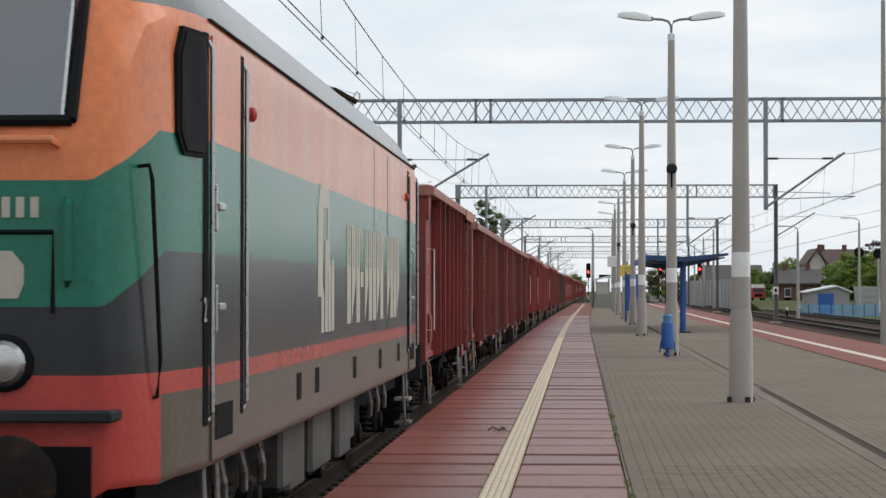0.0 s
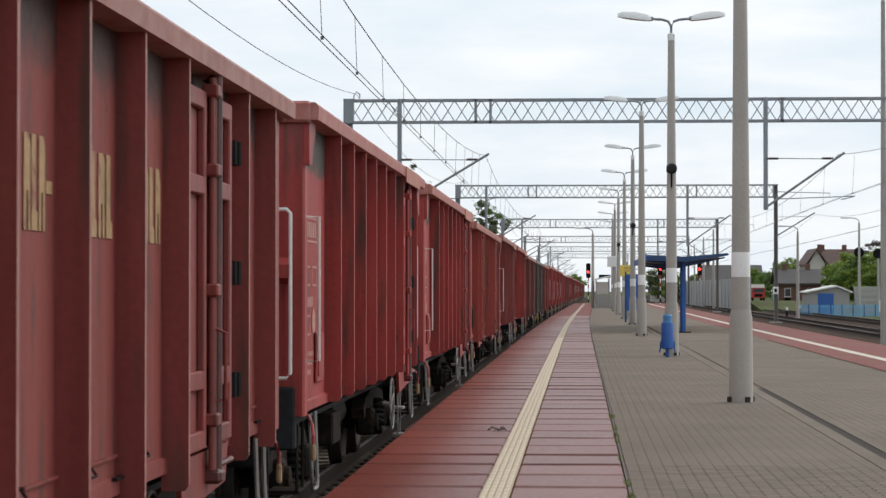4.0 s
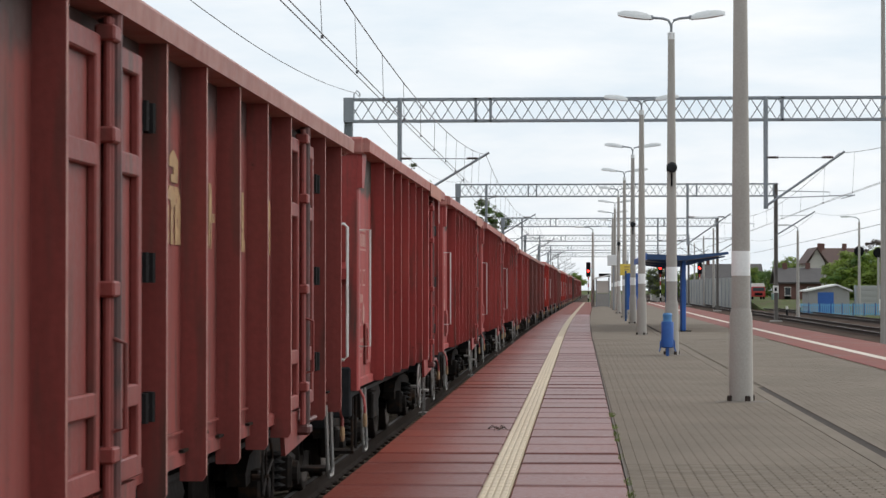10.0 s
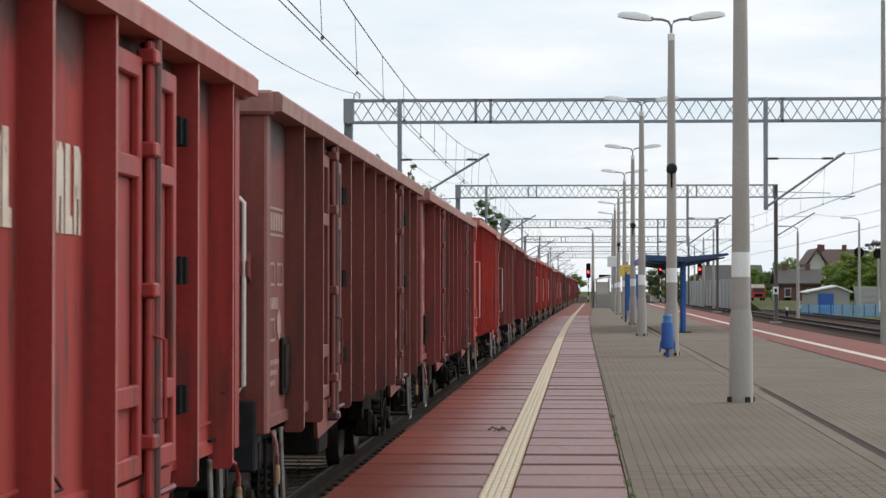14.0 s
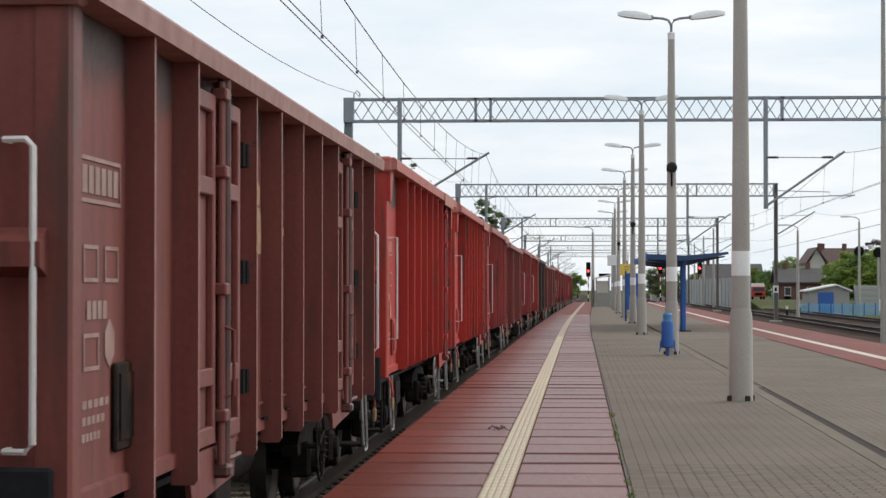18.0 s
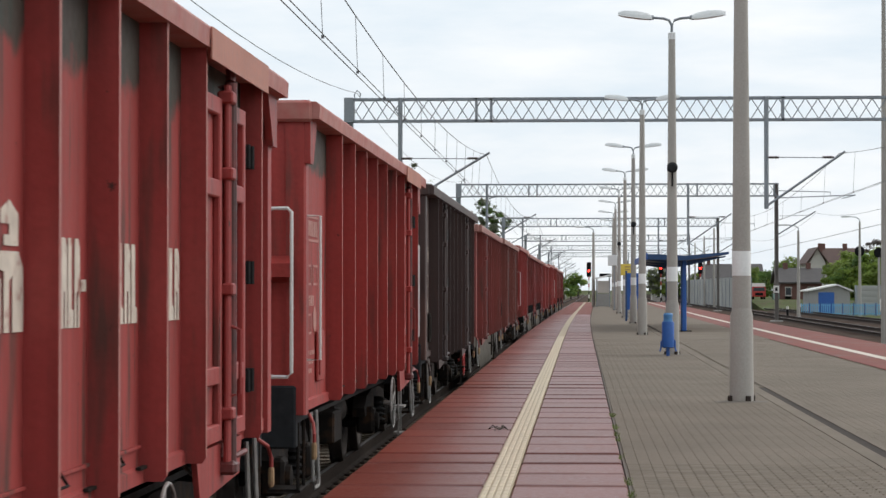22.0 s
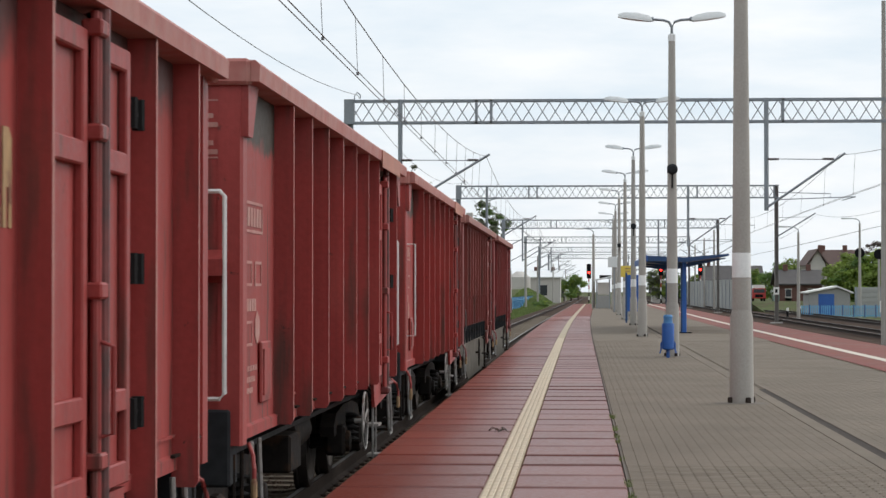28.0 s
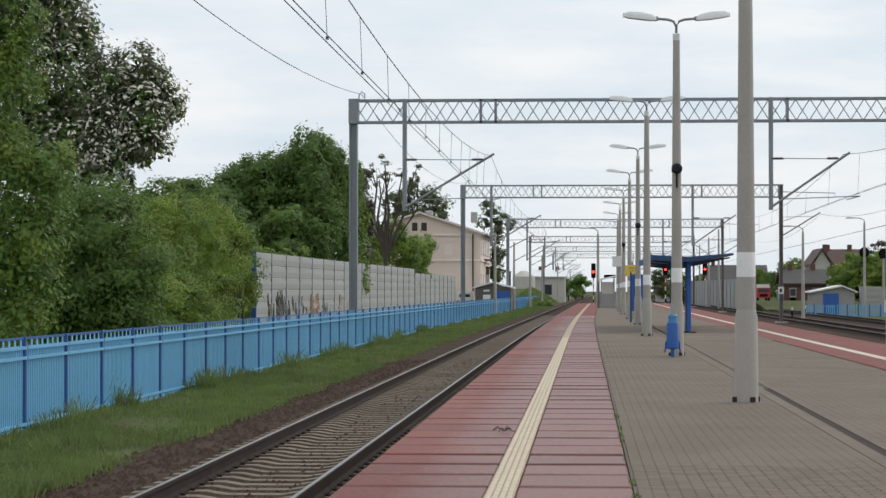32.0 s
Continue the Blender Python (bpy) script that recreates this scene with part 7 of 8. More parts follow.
for i, (px, pd, ph, w) in enumerate(((-19.5, 138, 9.7, 1.8), (-17.6, 140, 9.9, 1.6), (-16.4, 137, 9.2, 1.5), (-15.0, 140, 11.1, 1.3), (-14.9, 146, 10.4, 1.2), (-17.6, 150, 8.2, 2.0), (-20.4, 129, 7.9, 2.1), (-21.9, 127, 7.7, 2.0), (-23.6, 126, 7.5, 2.0), (-18.6, 126, 7.2, 1.7), (-16.8, 128, 6.4, 1.6), (-18.5, 143, 9.2, 1.6), (-17.0, 144, 9.6, 1.5), (-15.9, 143, 10.0, 1.2), (-20.4, 141, 9.3, 1.8), (-18.8, 139, 10.1, 1.7), (-17.0, 141, 10.5, 1.6), (-15.7, 138, 11.0, 1.5), (-21.6, 138, 8.6, 1.7))):
    blobs = [(rng.uniform(-w * 0.7, w * 0.7), rng.uniform(-1, 1), ph * f, w * rng.uniform(0.55, 0.85), 1.4, ph * 0.12) for f in (0.25, 0.4, 0.52, 0.64, 0.75, 0.86, 0.93)]
    make_tree("broadleaf_tree", "dense dark green broad-leaved tree behind the wall", px, pd, -0.7, blobs, 13000, 0.12, LM, 0.2, (LM, LB, LM)[i % 3], 50 + i, shell=0.4)
for i, (px, pd, ph, w) in enumerate(((-16.6, 120, 4.0, 1.3), (-15.6, 124, 4.1, 1.0), (-15.9, 160, 5.0, 1.5), (-17.0, 112, 4.4, 1.4), (-15.0, 186, 7.6, 1.6), (-16.6, 188, 6.8, 1.6), (-14.7, 196, 6.6, 1.2), (-18.2, 186, 7.0, 1.5), (-14.2, 204, 5.8, 0.9), (-16.0, 172, 5.6, 1.4), (-17.2, 190, 7.4, 1.6), (-14.3, 199, 6.9, 1.5))):
    blobs = [(rng.uniform(-w * 0.6, w * 0.6), rng.uniform(-0.8, 0.8), ph * f, w * rng.uniform(0.6, 0.9), 1.2, ph * 0.16) for f in (0.3, 0.45, 0.6, 0.75, 0.87)]
    make_tree("shrub", "bright green shrub rising over the wall", px, pd, -0.7, blobs, 8000, 0.11, LB, 0.08, LM, 70 + i, cat="shrub", shell=0.4)
for i, (px, pd, ph) in enumerate(((-8.9, 330, 2.0), (-9.4, 342, 2.2), (-8.6, 351, 1.8), (-7.2, 300, 0.9), (-6.7, 322, 1.0))):
    blobs = [(rng.uniform(-0.6, 0.6), rng.uniform(-1.5, 1.5), ph * f, rng.uniform(0.5, 0.8), 1.4, ph * 0.2) for f in (0.3, 0.5, 0.7, 0.85)]
    make_tree("shrub", "low green bush on the far grassy bank", px + bend(pd), pd, GROUND, blobs, 2200, 0.11, LM, 0.05, LB, 170 + i, cat="shrub", shell=0.3)
# thin bare stems in the thicket beside the wall's end
for i in range(16):
    px, pd = rng.uniform(-15.6, -13.9), rng.uniform(93, 99)
    h = rng.uniform(2.6, 4.4)
    sm = thing("thin_stem", "thin pale brown stem in the thicket", "sapling", "stems in the thicket", at=(px, pd, -0.7))
    j = rng.uniform(-0.25, 0.25, 4)
    part("stem", Geo().tube([(0, 0, -0.05), (j[0] * 0.4, 0, h * 0.4), (j[0] + j[1] * 0.5, 0, h * 0.75), (j[0] + j[1], 0, h)], 0.035, 6, 0.012)
         .tube([(j[0] * 0.4, 0, h * 0.4), (j[2], 0, h * 0.6), (j[2] * 2.2, 0, h * 0.85)], 0.02, 5, 0.008), BARK, sm)
make_tree("bronze_tree", "thin bronze-leaved tree beside the gantry mast", -14.4, 150.0, -0.7,
          [(0, 0, 5.8, 0.8, 0.9, 1.1), (0.3, 0, 7.3, 0.7, 0.9, 1.0), (0.1, 0, 8.7, 0.6, 0.8, 0.9), (0.3, 0, 4.5, 0.8, 0.9, 0.8), (0.6, 0, 6.4, 0.6, 0.7, 0.9), (0.5, 0, 9.4, 0.4, 0.5, 0.5)], 6500, 0.11, LZ, 0.14, LD, 91)
# bare pollarded tree with tufts
pt = thing("pollarded_tree", "bare dark tree with small leaf tufts on its tips", "tree", at=(-14.1, 166.0, -0.7))
g = Geo().tube([(0, 0, 0), (0.1, 0, 3.5), (0.2, 0, 5.5)], 0.16, 8, 0.11)
tips = [(-0.9, 0, 10.6), (-0.35, 0, 9.9), (0.4, 0, 10.2), (1.3, 0, 10.3), (0.05, 0, 11.2), (-1.3, 0, 8.6), (2.3, 0, 10.6), (-0.1, 0.2, 8.4), (0.9, 0, 8.2)]
for tx, ty, tz in tips:
    f = rng.uniform(-0.3, 0.3, 4)
    root, elbow = (0.15, 0, 4.6 + rng.uniform(-0.6, 1.0)), (tx * 0.9 + f[0], ty, 5.4 + (tz - 5.6) * 0.40)
    knee = (tx * 0.85 + f[1], ty, 5.6 + (tz - 5.6) * 0.72)
    g.tube([root, elbow, knee, (tx, ty, tz)], 0.12, 7, 0.03)
    for k in range(5):
        e = rng.uniform(-0.75, 0.75)
        st_ = elbow if k < 2 else knee
        g.tube([st_, (st_[0] + e * 0.5, ty, st_[2] + 0.35), (st_[0] + e, ty, st_[2] + rng.uniform(0.6, 1.3))], 0.035, 5, 0.012)
part("trunk", g, BARK, pt)
part("crown", leaf_mesh("leaf_tufts", leaves(rng, [(a + 0.25 * math.sin(k * 5.1), b, c + 0.3 * math.cos(k * 3.7), 0.22 + 0.1 * (k % 3), 0.3, 0.16 + 0.06 * (k % 2)) for k, (a, b, c) in enumerate(tips * 3)], 2600, 0.10, 0.1), LD), None, pt, "dark leaf tufts")
make_tree("broadleaf_tree", "tall dark tree behind the station house", -21.0, 292.0, -0.7, [(1.8, 0, 14.2, 1.5, 1.2, 1.2), (3.4, 0, 12.8, 1.5, 1.2, 1.1), (-2.2, 0, 13.0, 1.4, 1.2, 1.2), (2.6, 0, 11.2, 1.8, 1.4, 1.2), (-1.8, 0, 11.0, 1.6, 1.4, 1.2), (0, 0, 15.5, 0.6, 0.6, 1.3), (0, 0, 13.6, 1.3, 1.2, 1.3), (0, 0, 11.6, 2.0, 1.8, 1.4), (0.2, 0, 9.5, 2.4, 2.0, 1.6), (0, 0, 7, 2.6, 2.2, 1.8)], 12000, 0.2, LD, 0.25, LM, 93)
make_tree("open_tree", "loose-crowned tree beyond the station house", -11.6, 300.0, -0.7, [(-0.4, 0, 12.4, 1.3, 1.2, 0.9), (0.8, 0, 11.2, 1.2, 1.2, 0.8), (-1.5, 0, 10.6, 1.0, 1.0, 0.8), (0.3, 0, 9.3, 1.3, 1.2, 1.0), (2.2, 0, 10.4, 0.7, 0.7, 0.6), (0.3, 0, 7.0, 1.2, 1.0, 1.6), (0.5, 0, 4.5, 1.1, 1.0, 1.6)], 3600, 0.24, LD, 0.16, LM, 94)
for i, (px, pd, ph, w) in enumerate(((-2.2, 520, 5.6, 2.4), (-3.8, 540, 5.0, 2.4), (-0.6, 560, 4.4, 2.2), (14.5, 430, 6.2, 3.0), (18.0, 440, 5.4, 3.0), (21.5, 450, 5.0, 2.6),
                                     (31.6, 290, 5.4, 2.0), (33.6, 286, 6.6, 2.4), (36.5, 284, 7.0, 2.8), (39.5, 282, 7.2, 2.8), (34.5, 280, 4.4, 2.6), (37.5, 280, 4.6, 2.6), (31.5, 392, 6.6, 2.8), (35.0, 400, 7.4, 3.0), (28.5, 400, 5.6, 2.6))):
    blobs = [(rng.uniform(-w * 0.6, w * 0.6), rng.uniform(-1, 1), ph * f, w * rng.uniform(0.5, 0.75), 1.4, ph * 0.16) for f in (0.3, 0.5, 0.65, 0.8, 0.9)]
    make_tree("distant_tree", "green tree in the distance beyond the tracks", px, pd, GROUND, blobs, 5200, 0.2, LB if 5 < i < 12 else (LM, LD)[i % 2], 0.2, LB, 110 + i)
# unseen tree row, added so the locomotive's side mirrors a darker horizon
for i in range(9):
    px, pd, ph, w = 44 + i * 7.5, 268 - i * 14, 7.5 + 1.5 * math.sin(i * 2.1), 3.4
    blobs = [(rng.uniform(-w * 0.6, w * 0.6), rng.uniform(-1, 1), ph * f, w * rng.uniform(0.6, 0.8), 1.6, ph * 0.17) for f in (0.2, 0.4, 0.55, 0.7, 0.88)]
    make_tree("distant_tree", "unseen green tree added to darken the mirrored horizon", px, pd, GROUND, blobs, 3000, 0.3, LM, 0.2, LD, 210 + i)
for i, (px, pd, ph) in enumerate(((30.6, 283, 4.6), (32.2, 282, 5.9), (33.8, 281, 6.4), (35.4, 282, 6.8), (37.0, 281, 6.9), (38.7, 280, 6.6), (40.5, 279, 6.8))):
    blobs = [(rng.uniform(-0.8, 0.8), rng.uniform(-1, 1), ph * f, rng.uniform(1.0, 1.5) * (1.2 - 0.5 * f), 1.3, ph * 0.13) for f in (0.12, 0.28, 0.42, 0.56, 0.70, 0.83, 0.93)]
    make_tree("hedgerow_tree", "dense dark green tree in the hedgerow behind the hut", px, pd, GROUND, blobs, 7000, 0.19, LB, 0.12, LM, 250 + i, shell=0.3)
make_tree("twiggy_tree", "bare twiggy tree behind the blue hut", 36.0, 288.0, GROUND, [(0, 0, 7.6, 1.4, 1.0, 0.8), (1.2, 0, 7.0, 0.8, 0.8, 0.7), (-1.2, 0, 7.2, 0.8, 0.8, 0.6)], 700, 0.16, LZ, 0.12, None, 131)


# ---- buildings ----
def add_window(th, x0, x1, z0, z1, y, out=-1, face="y"):
    """A window let into a wall: frame, pane and sill."""
    if face == "y":
        w = part("window", Geo().box(x0, x1, min(y, y + out * 0.03), max(y, y + out * 0.03), z0, z1), PALE_WALL, th)
        part("pane", Geo().box(x0 + 0.07, x1 - 0.07, min(y + out * 0.02, y + out * 0.036), max(y + out * 0.02, y + out * 0.036), z0 + 0.07, z1 - 0.07), GLASS_DARK, w)
        part("sill", Geo().box(x0 - 0.06, x1 + 0.06, min(y, y + out * 0.12), max(y, y + out * 0.12), z0 - 0.08, z0), PALE_WALL, w)
    else:
        w = part("window", Geo().box(min(y, y + out * 0.03), max(y, y + out * 0.03), x0, x1, z0, z1), PALE_WALL, th)
        part("pane", Geo().box(min(y + out * 0.02, y + out * 0.036), max(y + out * 0.02, y + out * 0.036), x0 + 0.07, x1 - 0.07, z0 + 0.07, z1 - 0.07), GLASS_DARK, w)
        part("sill", Geo().box(min(y, y + out * 0.12), max(y, y + out * 0.12), x0 - 0.06, x1 + 0.06, z0 - 0.08, z0), PALE_WALL, w)


BROWN_WINDOW = mat("dark_brown_window", (0.028, 0.018, 0.016), 0.35, 0, 0.15, 10, 2, 0.0)
st = thing("station_house", "cream plastered station house with a low gable roof", "building")
X0, X1, Y0, Y1, ZE, ZP = -22.9, -10.6, 240.0, 264.0, 7.1, 9.2
XM = (X0 + X1) / 2
part("front_wall", Geo().slab([(X0, -0.9), (X1, -0.9), (X1, ZE), (XM, ZP), (X0, ZE)], Y0, Y0 + 0.4, "y"), CREAM_WALL, st)
part("rear_wall", Geo().slab([(X0, -0.9), (X1, -0.9), (X1, ZE), (XM, ZP), (X0, ZE)], Y1 - 0.4, Y1, "y"), CREAM_WALL, st)
for x in (X0, X1 - 0.4):
    part("side_wall", Geo().box(x, x + 0.4, Y0 + 0.4, Y1 - 0.4, -0.9, ZE), CREAM_WALL, st)
for s in (-1, 1):
    xe = X0 - 0.5 if s < 0 else X1 + 0.5
    part("roof", Geo().slab([(XM, ZP + 0.05), (xe, ZE - 0.1), (xe, ZE + 0.06), (XM, ZP + 0.22)], Y0 - 0.4, Y1 + 0.4, "y"), DARK_ROOF, st, "dark sheet roof")
    part("barge_board", Geo().slab([(XM, ZP + 0.0), (xe, ZE - 0.16), (xe, ZE + 0.03), (XM, ZP + 0.19)], Y0 - 0.46, Y0 - 0.41, "y"), CREAM_TRIM, st, "pale barge board")
for z in (4.4, 7.0):
    part("cornice", Geo().box(X0 - 0.1, X1 + 0.12, Y0 - 0.14, Y0, z - 0.12, z + 0.12, 0.03), CREAM_TRIM, st, "moulded pale cornice")
    part("cornice", Geo().box(X1, X1 + 0.14, Y0, Y1, z - 0.12, z + 0.12, 0.03), CREAM_TRIM, st)
for x in (XM - 0.80, XM + 0.14):
    part("attic_window", Geo().box(x, x + 0.56, Y0 - 0.03, Y0, 7.4, 8.25), BROWN_WINDOW, st, "dark brown attic window")
    part("sill", Geo().box(x - 0.08, x + 0.64, Y0 - 0.1, Y0, 7.32, 7.4), CREAM_TRIM, st)
part("niche", Geo().slab([(-14.25, 4.95), (-13.45, 4.95), (-13.45, 5.9), (-13.62, 6.12), (-14.08, 6.12), (-14.25, 5.9)], Y0 - 0.05, Y0, "y"), CREAM_TRIM, st, "blind arched window")
for x in (X1 - 0.25, X0 + 0.1):
    part("pilaster", Geo().box(x - 0.2, x + 0.2, Y0 - 0.08, Y0, -0.9, 6.88), CREAM_WALL, st)
part("niche_hood", Geo().box(-14.5, -13.1, Y0 - 0.09, Y0, 6.42, 6.52), CREAM_TRIM, st)
part("downpipe", Geo().tube([(X1 - 0.76, Y0 - 0.14, -0.8), (X1 - 0.76, Y0 - 0.14, 7.1)], 0.06, 8), BLACK, st)
for y in (243, 247, 251.5, 256, 260):
    add_window(st, y - 0.5, y + 0.5, 5.1, 6.6, X1, 1, "x")
    add_window(st, y - 0.5, y + 0.5, 1.4, 3.1, X1, 1, "x")
for y in (247.5, 252.0):
    part("chimney", Geo().box(XM - 0.4 + (y - 247), XM + 0.3 + (y - 247), y - 0.4, y + 0.4, ZP - 0.6, ZP + 0.5, 0.04), PALE_WALL, st)
bal = part("balcony", Geo().box(X1, X1 + 0.9, 248, 252, 4.5, 4.65), DARK_ROOF, st, "small balcony with railings")
for y in (248.05, 249.3, 250.6, 251.95):
    part("rail_post", Geo().tube([(X1 + 0.86, y, 4.6), (X1 + 0.86, y, 5.6)], 0.03, 5), BLACK, bal)
part("porch_roof", Geo().slab([(X1, 3.8), (X1 + 2.4, 3.4), (X1 + 2.4, 3.5), (X1, 3.95)], 253, 263, "y"), DARK_ROOF, st)
for y in (253.2, 258, 262.8):
    part("porch_post", Geo().box(X1 + 2.2, X1 + 2.35, y - 0.08, y + 0.08, -0.9, 3.45), BLACK, st)


def make_hut(x0, x1, y0, y1, z0, ze, zp, wall, roof, door, label, xm=None):
    th = thing("utility_hut", label, "hut", "trackside huts")
    xm = (x0 + x1) / 2 if xm is None else xm
    part("front_wall", Geo().slab([(x0, z0), (x1, z0), (x1, ze), (xm, zp), (x0, ze)], y0, y0 + 0.2, "y"), wall, th)
    part("body", Geo().box(x0, x1, y0 + 0.2, y1, z0, ze), wall, th)
    for xe in (x0 - 0.3, x1 + 0.3):
        sl = (zp - ze) / (x1 - xm) * 0.3
        part("roof", Geo().slab([(xm, zp + 0.02), (xe, ze - sl * 0.6), (xe, ze - sl * 0.6 + 0.14), (xm, zp + 0.16)], y0 - 0.3, y1 + 0.3, "y"), roof, th, "pale sheet roof")
    d0, d1, dz = door
    part("door", Geo().box(d0, d1, y0 - 0.05, y0, z0 + 0.05, dz, 0.01), BLUE_ENAMEL, th, "blue double door")
    return th


make_hut(-10.8, -7.3, 233.0, 238, -0.7, 1.62, 2.08, HUT_WALL, LAMP_SHELL, (-8.9, -7.45, 1.32), "dark grey trackside hut with a blue door")
part("sign_panel", Geo().box(-10.05, -9.3, 232.93, 232.98, -0.2, 0.97, 0.01).box(-10.0, -9.4, 232.93, 232.98, 1.27, 1.46, 0.01), LAMP_SHELL, bpy.data.objects["utility_hut"], "pale sign panel")
van = thing("parked_van", "white van parked behind the fence by the hut", "van", at=(-12.0, 236.0, -0.7))
part("body", Geo().slab([(-0.86, 0.28), (0.86, 0.28), (0.90, 0.7), (0.86, 1.1), (0.74, 1.95), (0.62, 2.02), (-0.62, 2.02), (-0.74, 1.95), (-0.86, 1.1), (-0.90, 0.7)], 0, 4.4, "y"), WHITE_PAINT, van, "white body")
part("rear_window", Geo().slab([(-0.56, 1.42), (0.56, 1.42), (0.5, 1.72), (-0.5, 1.72)], -0.02, 0.0, "y"), GLASS_DARK, van)
for x in (-0.68, 0.68):
    part("tail_light", Geo().box(x - 0.06, x + 0.06, -0.02, 0.0, 0.85, 1.15), RED_ENAMEL, van)
    for y in (0.8, 3.5):
        part("wheel", Geo().lathe([(-0.09, 0.29), (-0.08, 0.33), (0.08, 0.33), (0.09, 0.29)], "x", (x, y, 0.33), 14), BLACK, van, smooth=True)
make_hut(21.7, 25.6, 228.0, 234, -0.95, 1.22, 1.72, GREY_WALL, WHITE_PAINT, (22.6, 24.1, 1.10), "grey hut with blue doors and a white roof", 24.4)


def make_house(x0, x1, y0, y1, ze, zp, wall, roof, label, along="y", wins=()):
    th = thing("dwelling_house", label, "house", "houses beyond the line")
    z0 = GROUND
    if along == "y":
        xm = (x0 + x1) / 2
        for y in (y0, y1 - 0.3):
            part("gable_wall", Geo().slab([(x0, z0), (x1, z0), (x1, ze), (xm, zp), (x0, ze)], y, y + 0.3, "y"), wall, th)
        for x in (x0, x1 - 0.3):
            part("side_wall", Geo().box(x, x + 0.3, y0 + 0.3, y1 - 0.3, z0, ze), wall, th)
        for xe in (x0 - 0.5, x1 + 0.5):
            part("roof", Geo().slab([(xm, zp + 0.02), (xe, ze - 0.25), (xe, ze - 0.07), (xm, zp + 0.25)], y0 - 0.5, y1 + 0.5, "y"), roof, th)
        part("chimney", Geo().box(xm + 0.3, xm + 0.9, y0 + 2, y0 + 2.7, zp - 0.6, zp + 0.8, 0.04), BRICK_WALL, th)
    else:
        ym = (y0 + y1) / 2
        for x in (x0, x1 - 0.3):
            part("gable_wall", Geo().slab([(y0, z0), (y1, z0), (y1, ze), (ym, zp), (y0, ze)], x, x + 0.3), wall, th)
        for y in (y0, y1 - 0.3):
            part("side_wall", Geo().box(x0 + 0.3, x1 - 0.3, y, y + 0.3, z0, ze), wall, th)
        for ye in (y0 - 0.5, y1 + 0.5):
            part("roof", Geo().slab([(ym, zp + 0.02), (ye, ze - 0.25), (ye, ze - 0.07), (ym, zp + 0.25)], x0 - 0.4, x1 + 0.4), roof, th)
        for x in (x0 + 0.8, x0 + (x1 - x0) * 0.7):
            part("chimney", Geo().box(x, x + 0.6, ym - 0.4, ym + 0.4, zp - 0.5, zp + 0.9, 0.04), BRICK_WALL, th)
    for (a, b, c, d) in wins:
        add_window(th, a, b, c, d, y0)
    return th


make_house(24.9, 30.2, 300, 309, 2.35, 3.85, BRICK_WALL, DARK_ROOF, "low red brick house with a dark roof", "x", ((25.6, 26.4, 0.6, 1.7), (28.4, 29.3, 0.6, 1.7)))
make_house(33.4, 39.0, 337, 346, 4.4, 7.0, PALE_WALL, TILE_ROOF, "tall house with a brown tiled roof", "x", ((34.5, 35.4, 2.0, 3.0),))
make_house(31.7, 33.9, 332, 345, 5.1, 7.0, PALE_WALL, TILE_ROOF, "narrow pale gabled wing of a house", "y", ((32.4, 33.1, 3.4, 4.4),))
make_house(21.4, 31.5, 415, 427, 3.1, 5.6, PALE_WALL, DARK_ROOF, "long pale house with a dark roof", "x", ((23, 24, 1.2, 2.4), (26, 27, 1.2, 2.4)))
make_house(13.2, 17.0, 440, 450, 1.2, 3.0, PALE_WALL, DARK_ROOF, "small far house with a dark roof", "x", ((14, 14.6, -0.2, 0.8), (15.4, 16.0, -0.2, 0.8)))
make_house(-9.4, -3.7, 430, 445, 4.0, 4.9, PALE_WALL, LAMP_SHELL, "pale flat warehouse at the end of the line", "x", ((-8, -6, 0.5, 2.5),))
sil = thing("storage_silo", "pale grey round silo by the warehouse", "silo", at=(-11.0, 425, GROUND))
part("drum", Geo().lathe([(0, 2.0), (4.8, 2.0), (5.8, 0.6)], "z", n=20), PALE_WALL, sil, smooth=True)

make_barrier("grey graffiti-covered wall beyond the outer track", 17.9, 252, 15.4, 345, 2.7, 5.0, GROUND)
make_barrier("grey panelled wall behind the blue hut", 26.6, 232, 34.0, 234, 1.75, 2.5, GROUND)

# low blue fence by the hut
lf = thing("blue_fence", "low blue railing fence beside the hut", "fence")
slat = Geo()
for k in range(5):
    slat.box(0.07 + k * 0.17, 0.15 + k * 0.17, -0.01, 0.01, 0.08, 1.1)
slat.box(0.04, 0.91, -0.02, -0.01, 0.2, 0.26).box(0.04, 0.91, -0.02, -0.01, 0.92, 0.98)
slat = slat.mesh("panel", BLUE_FENCE)
for i in range(14):
    x = 18.8 + i * 0.95
    part("post", Geo().box(x - 0.04, x + 0.04, 206.96, 207.04, GROUND, 0.2, 0.0), BLUE_POST, lf)
    if i < 13:
        part("panel", slat, None, lf, at=(x, 207.0, GROUND))
for x in (25.9, 26.4):
    sg = thing("white_sign", "small white panel sign by the fence", "sign", at=(x, 206.5, GROUND))
    part("panel", Geo().box(-0.18, 0.18, -0.02, 0.02, 0.5, 1.5, 0.01), WHITE_PAINT, sg)
    part("post", Geo().tube([(0, 0.04, 0), (0, 0.04, 1.5)], 0.03, 6), MAST, sg)
for x, y in ((16.4, 190.0), (19.4, 212.0)):
    mk = thing("track_marker", "short black and white trackside marker", "marker", at=(x, y, GROUND))
    part("post", Geo().lathe([(0, 0.09), (0.75, 0.09)], "z", n=8), BLACK, mk)
    part("cap", Geo().lathe([(0.75, 0.09), (1.0, 0.09)], "z", n=8), WHITE_PAINT, mk)
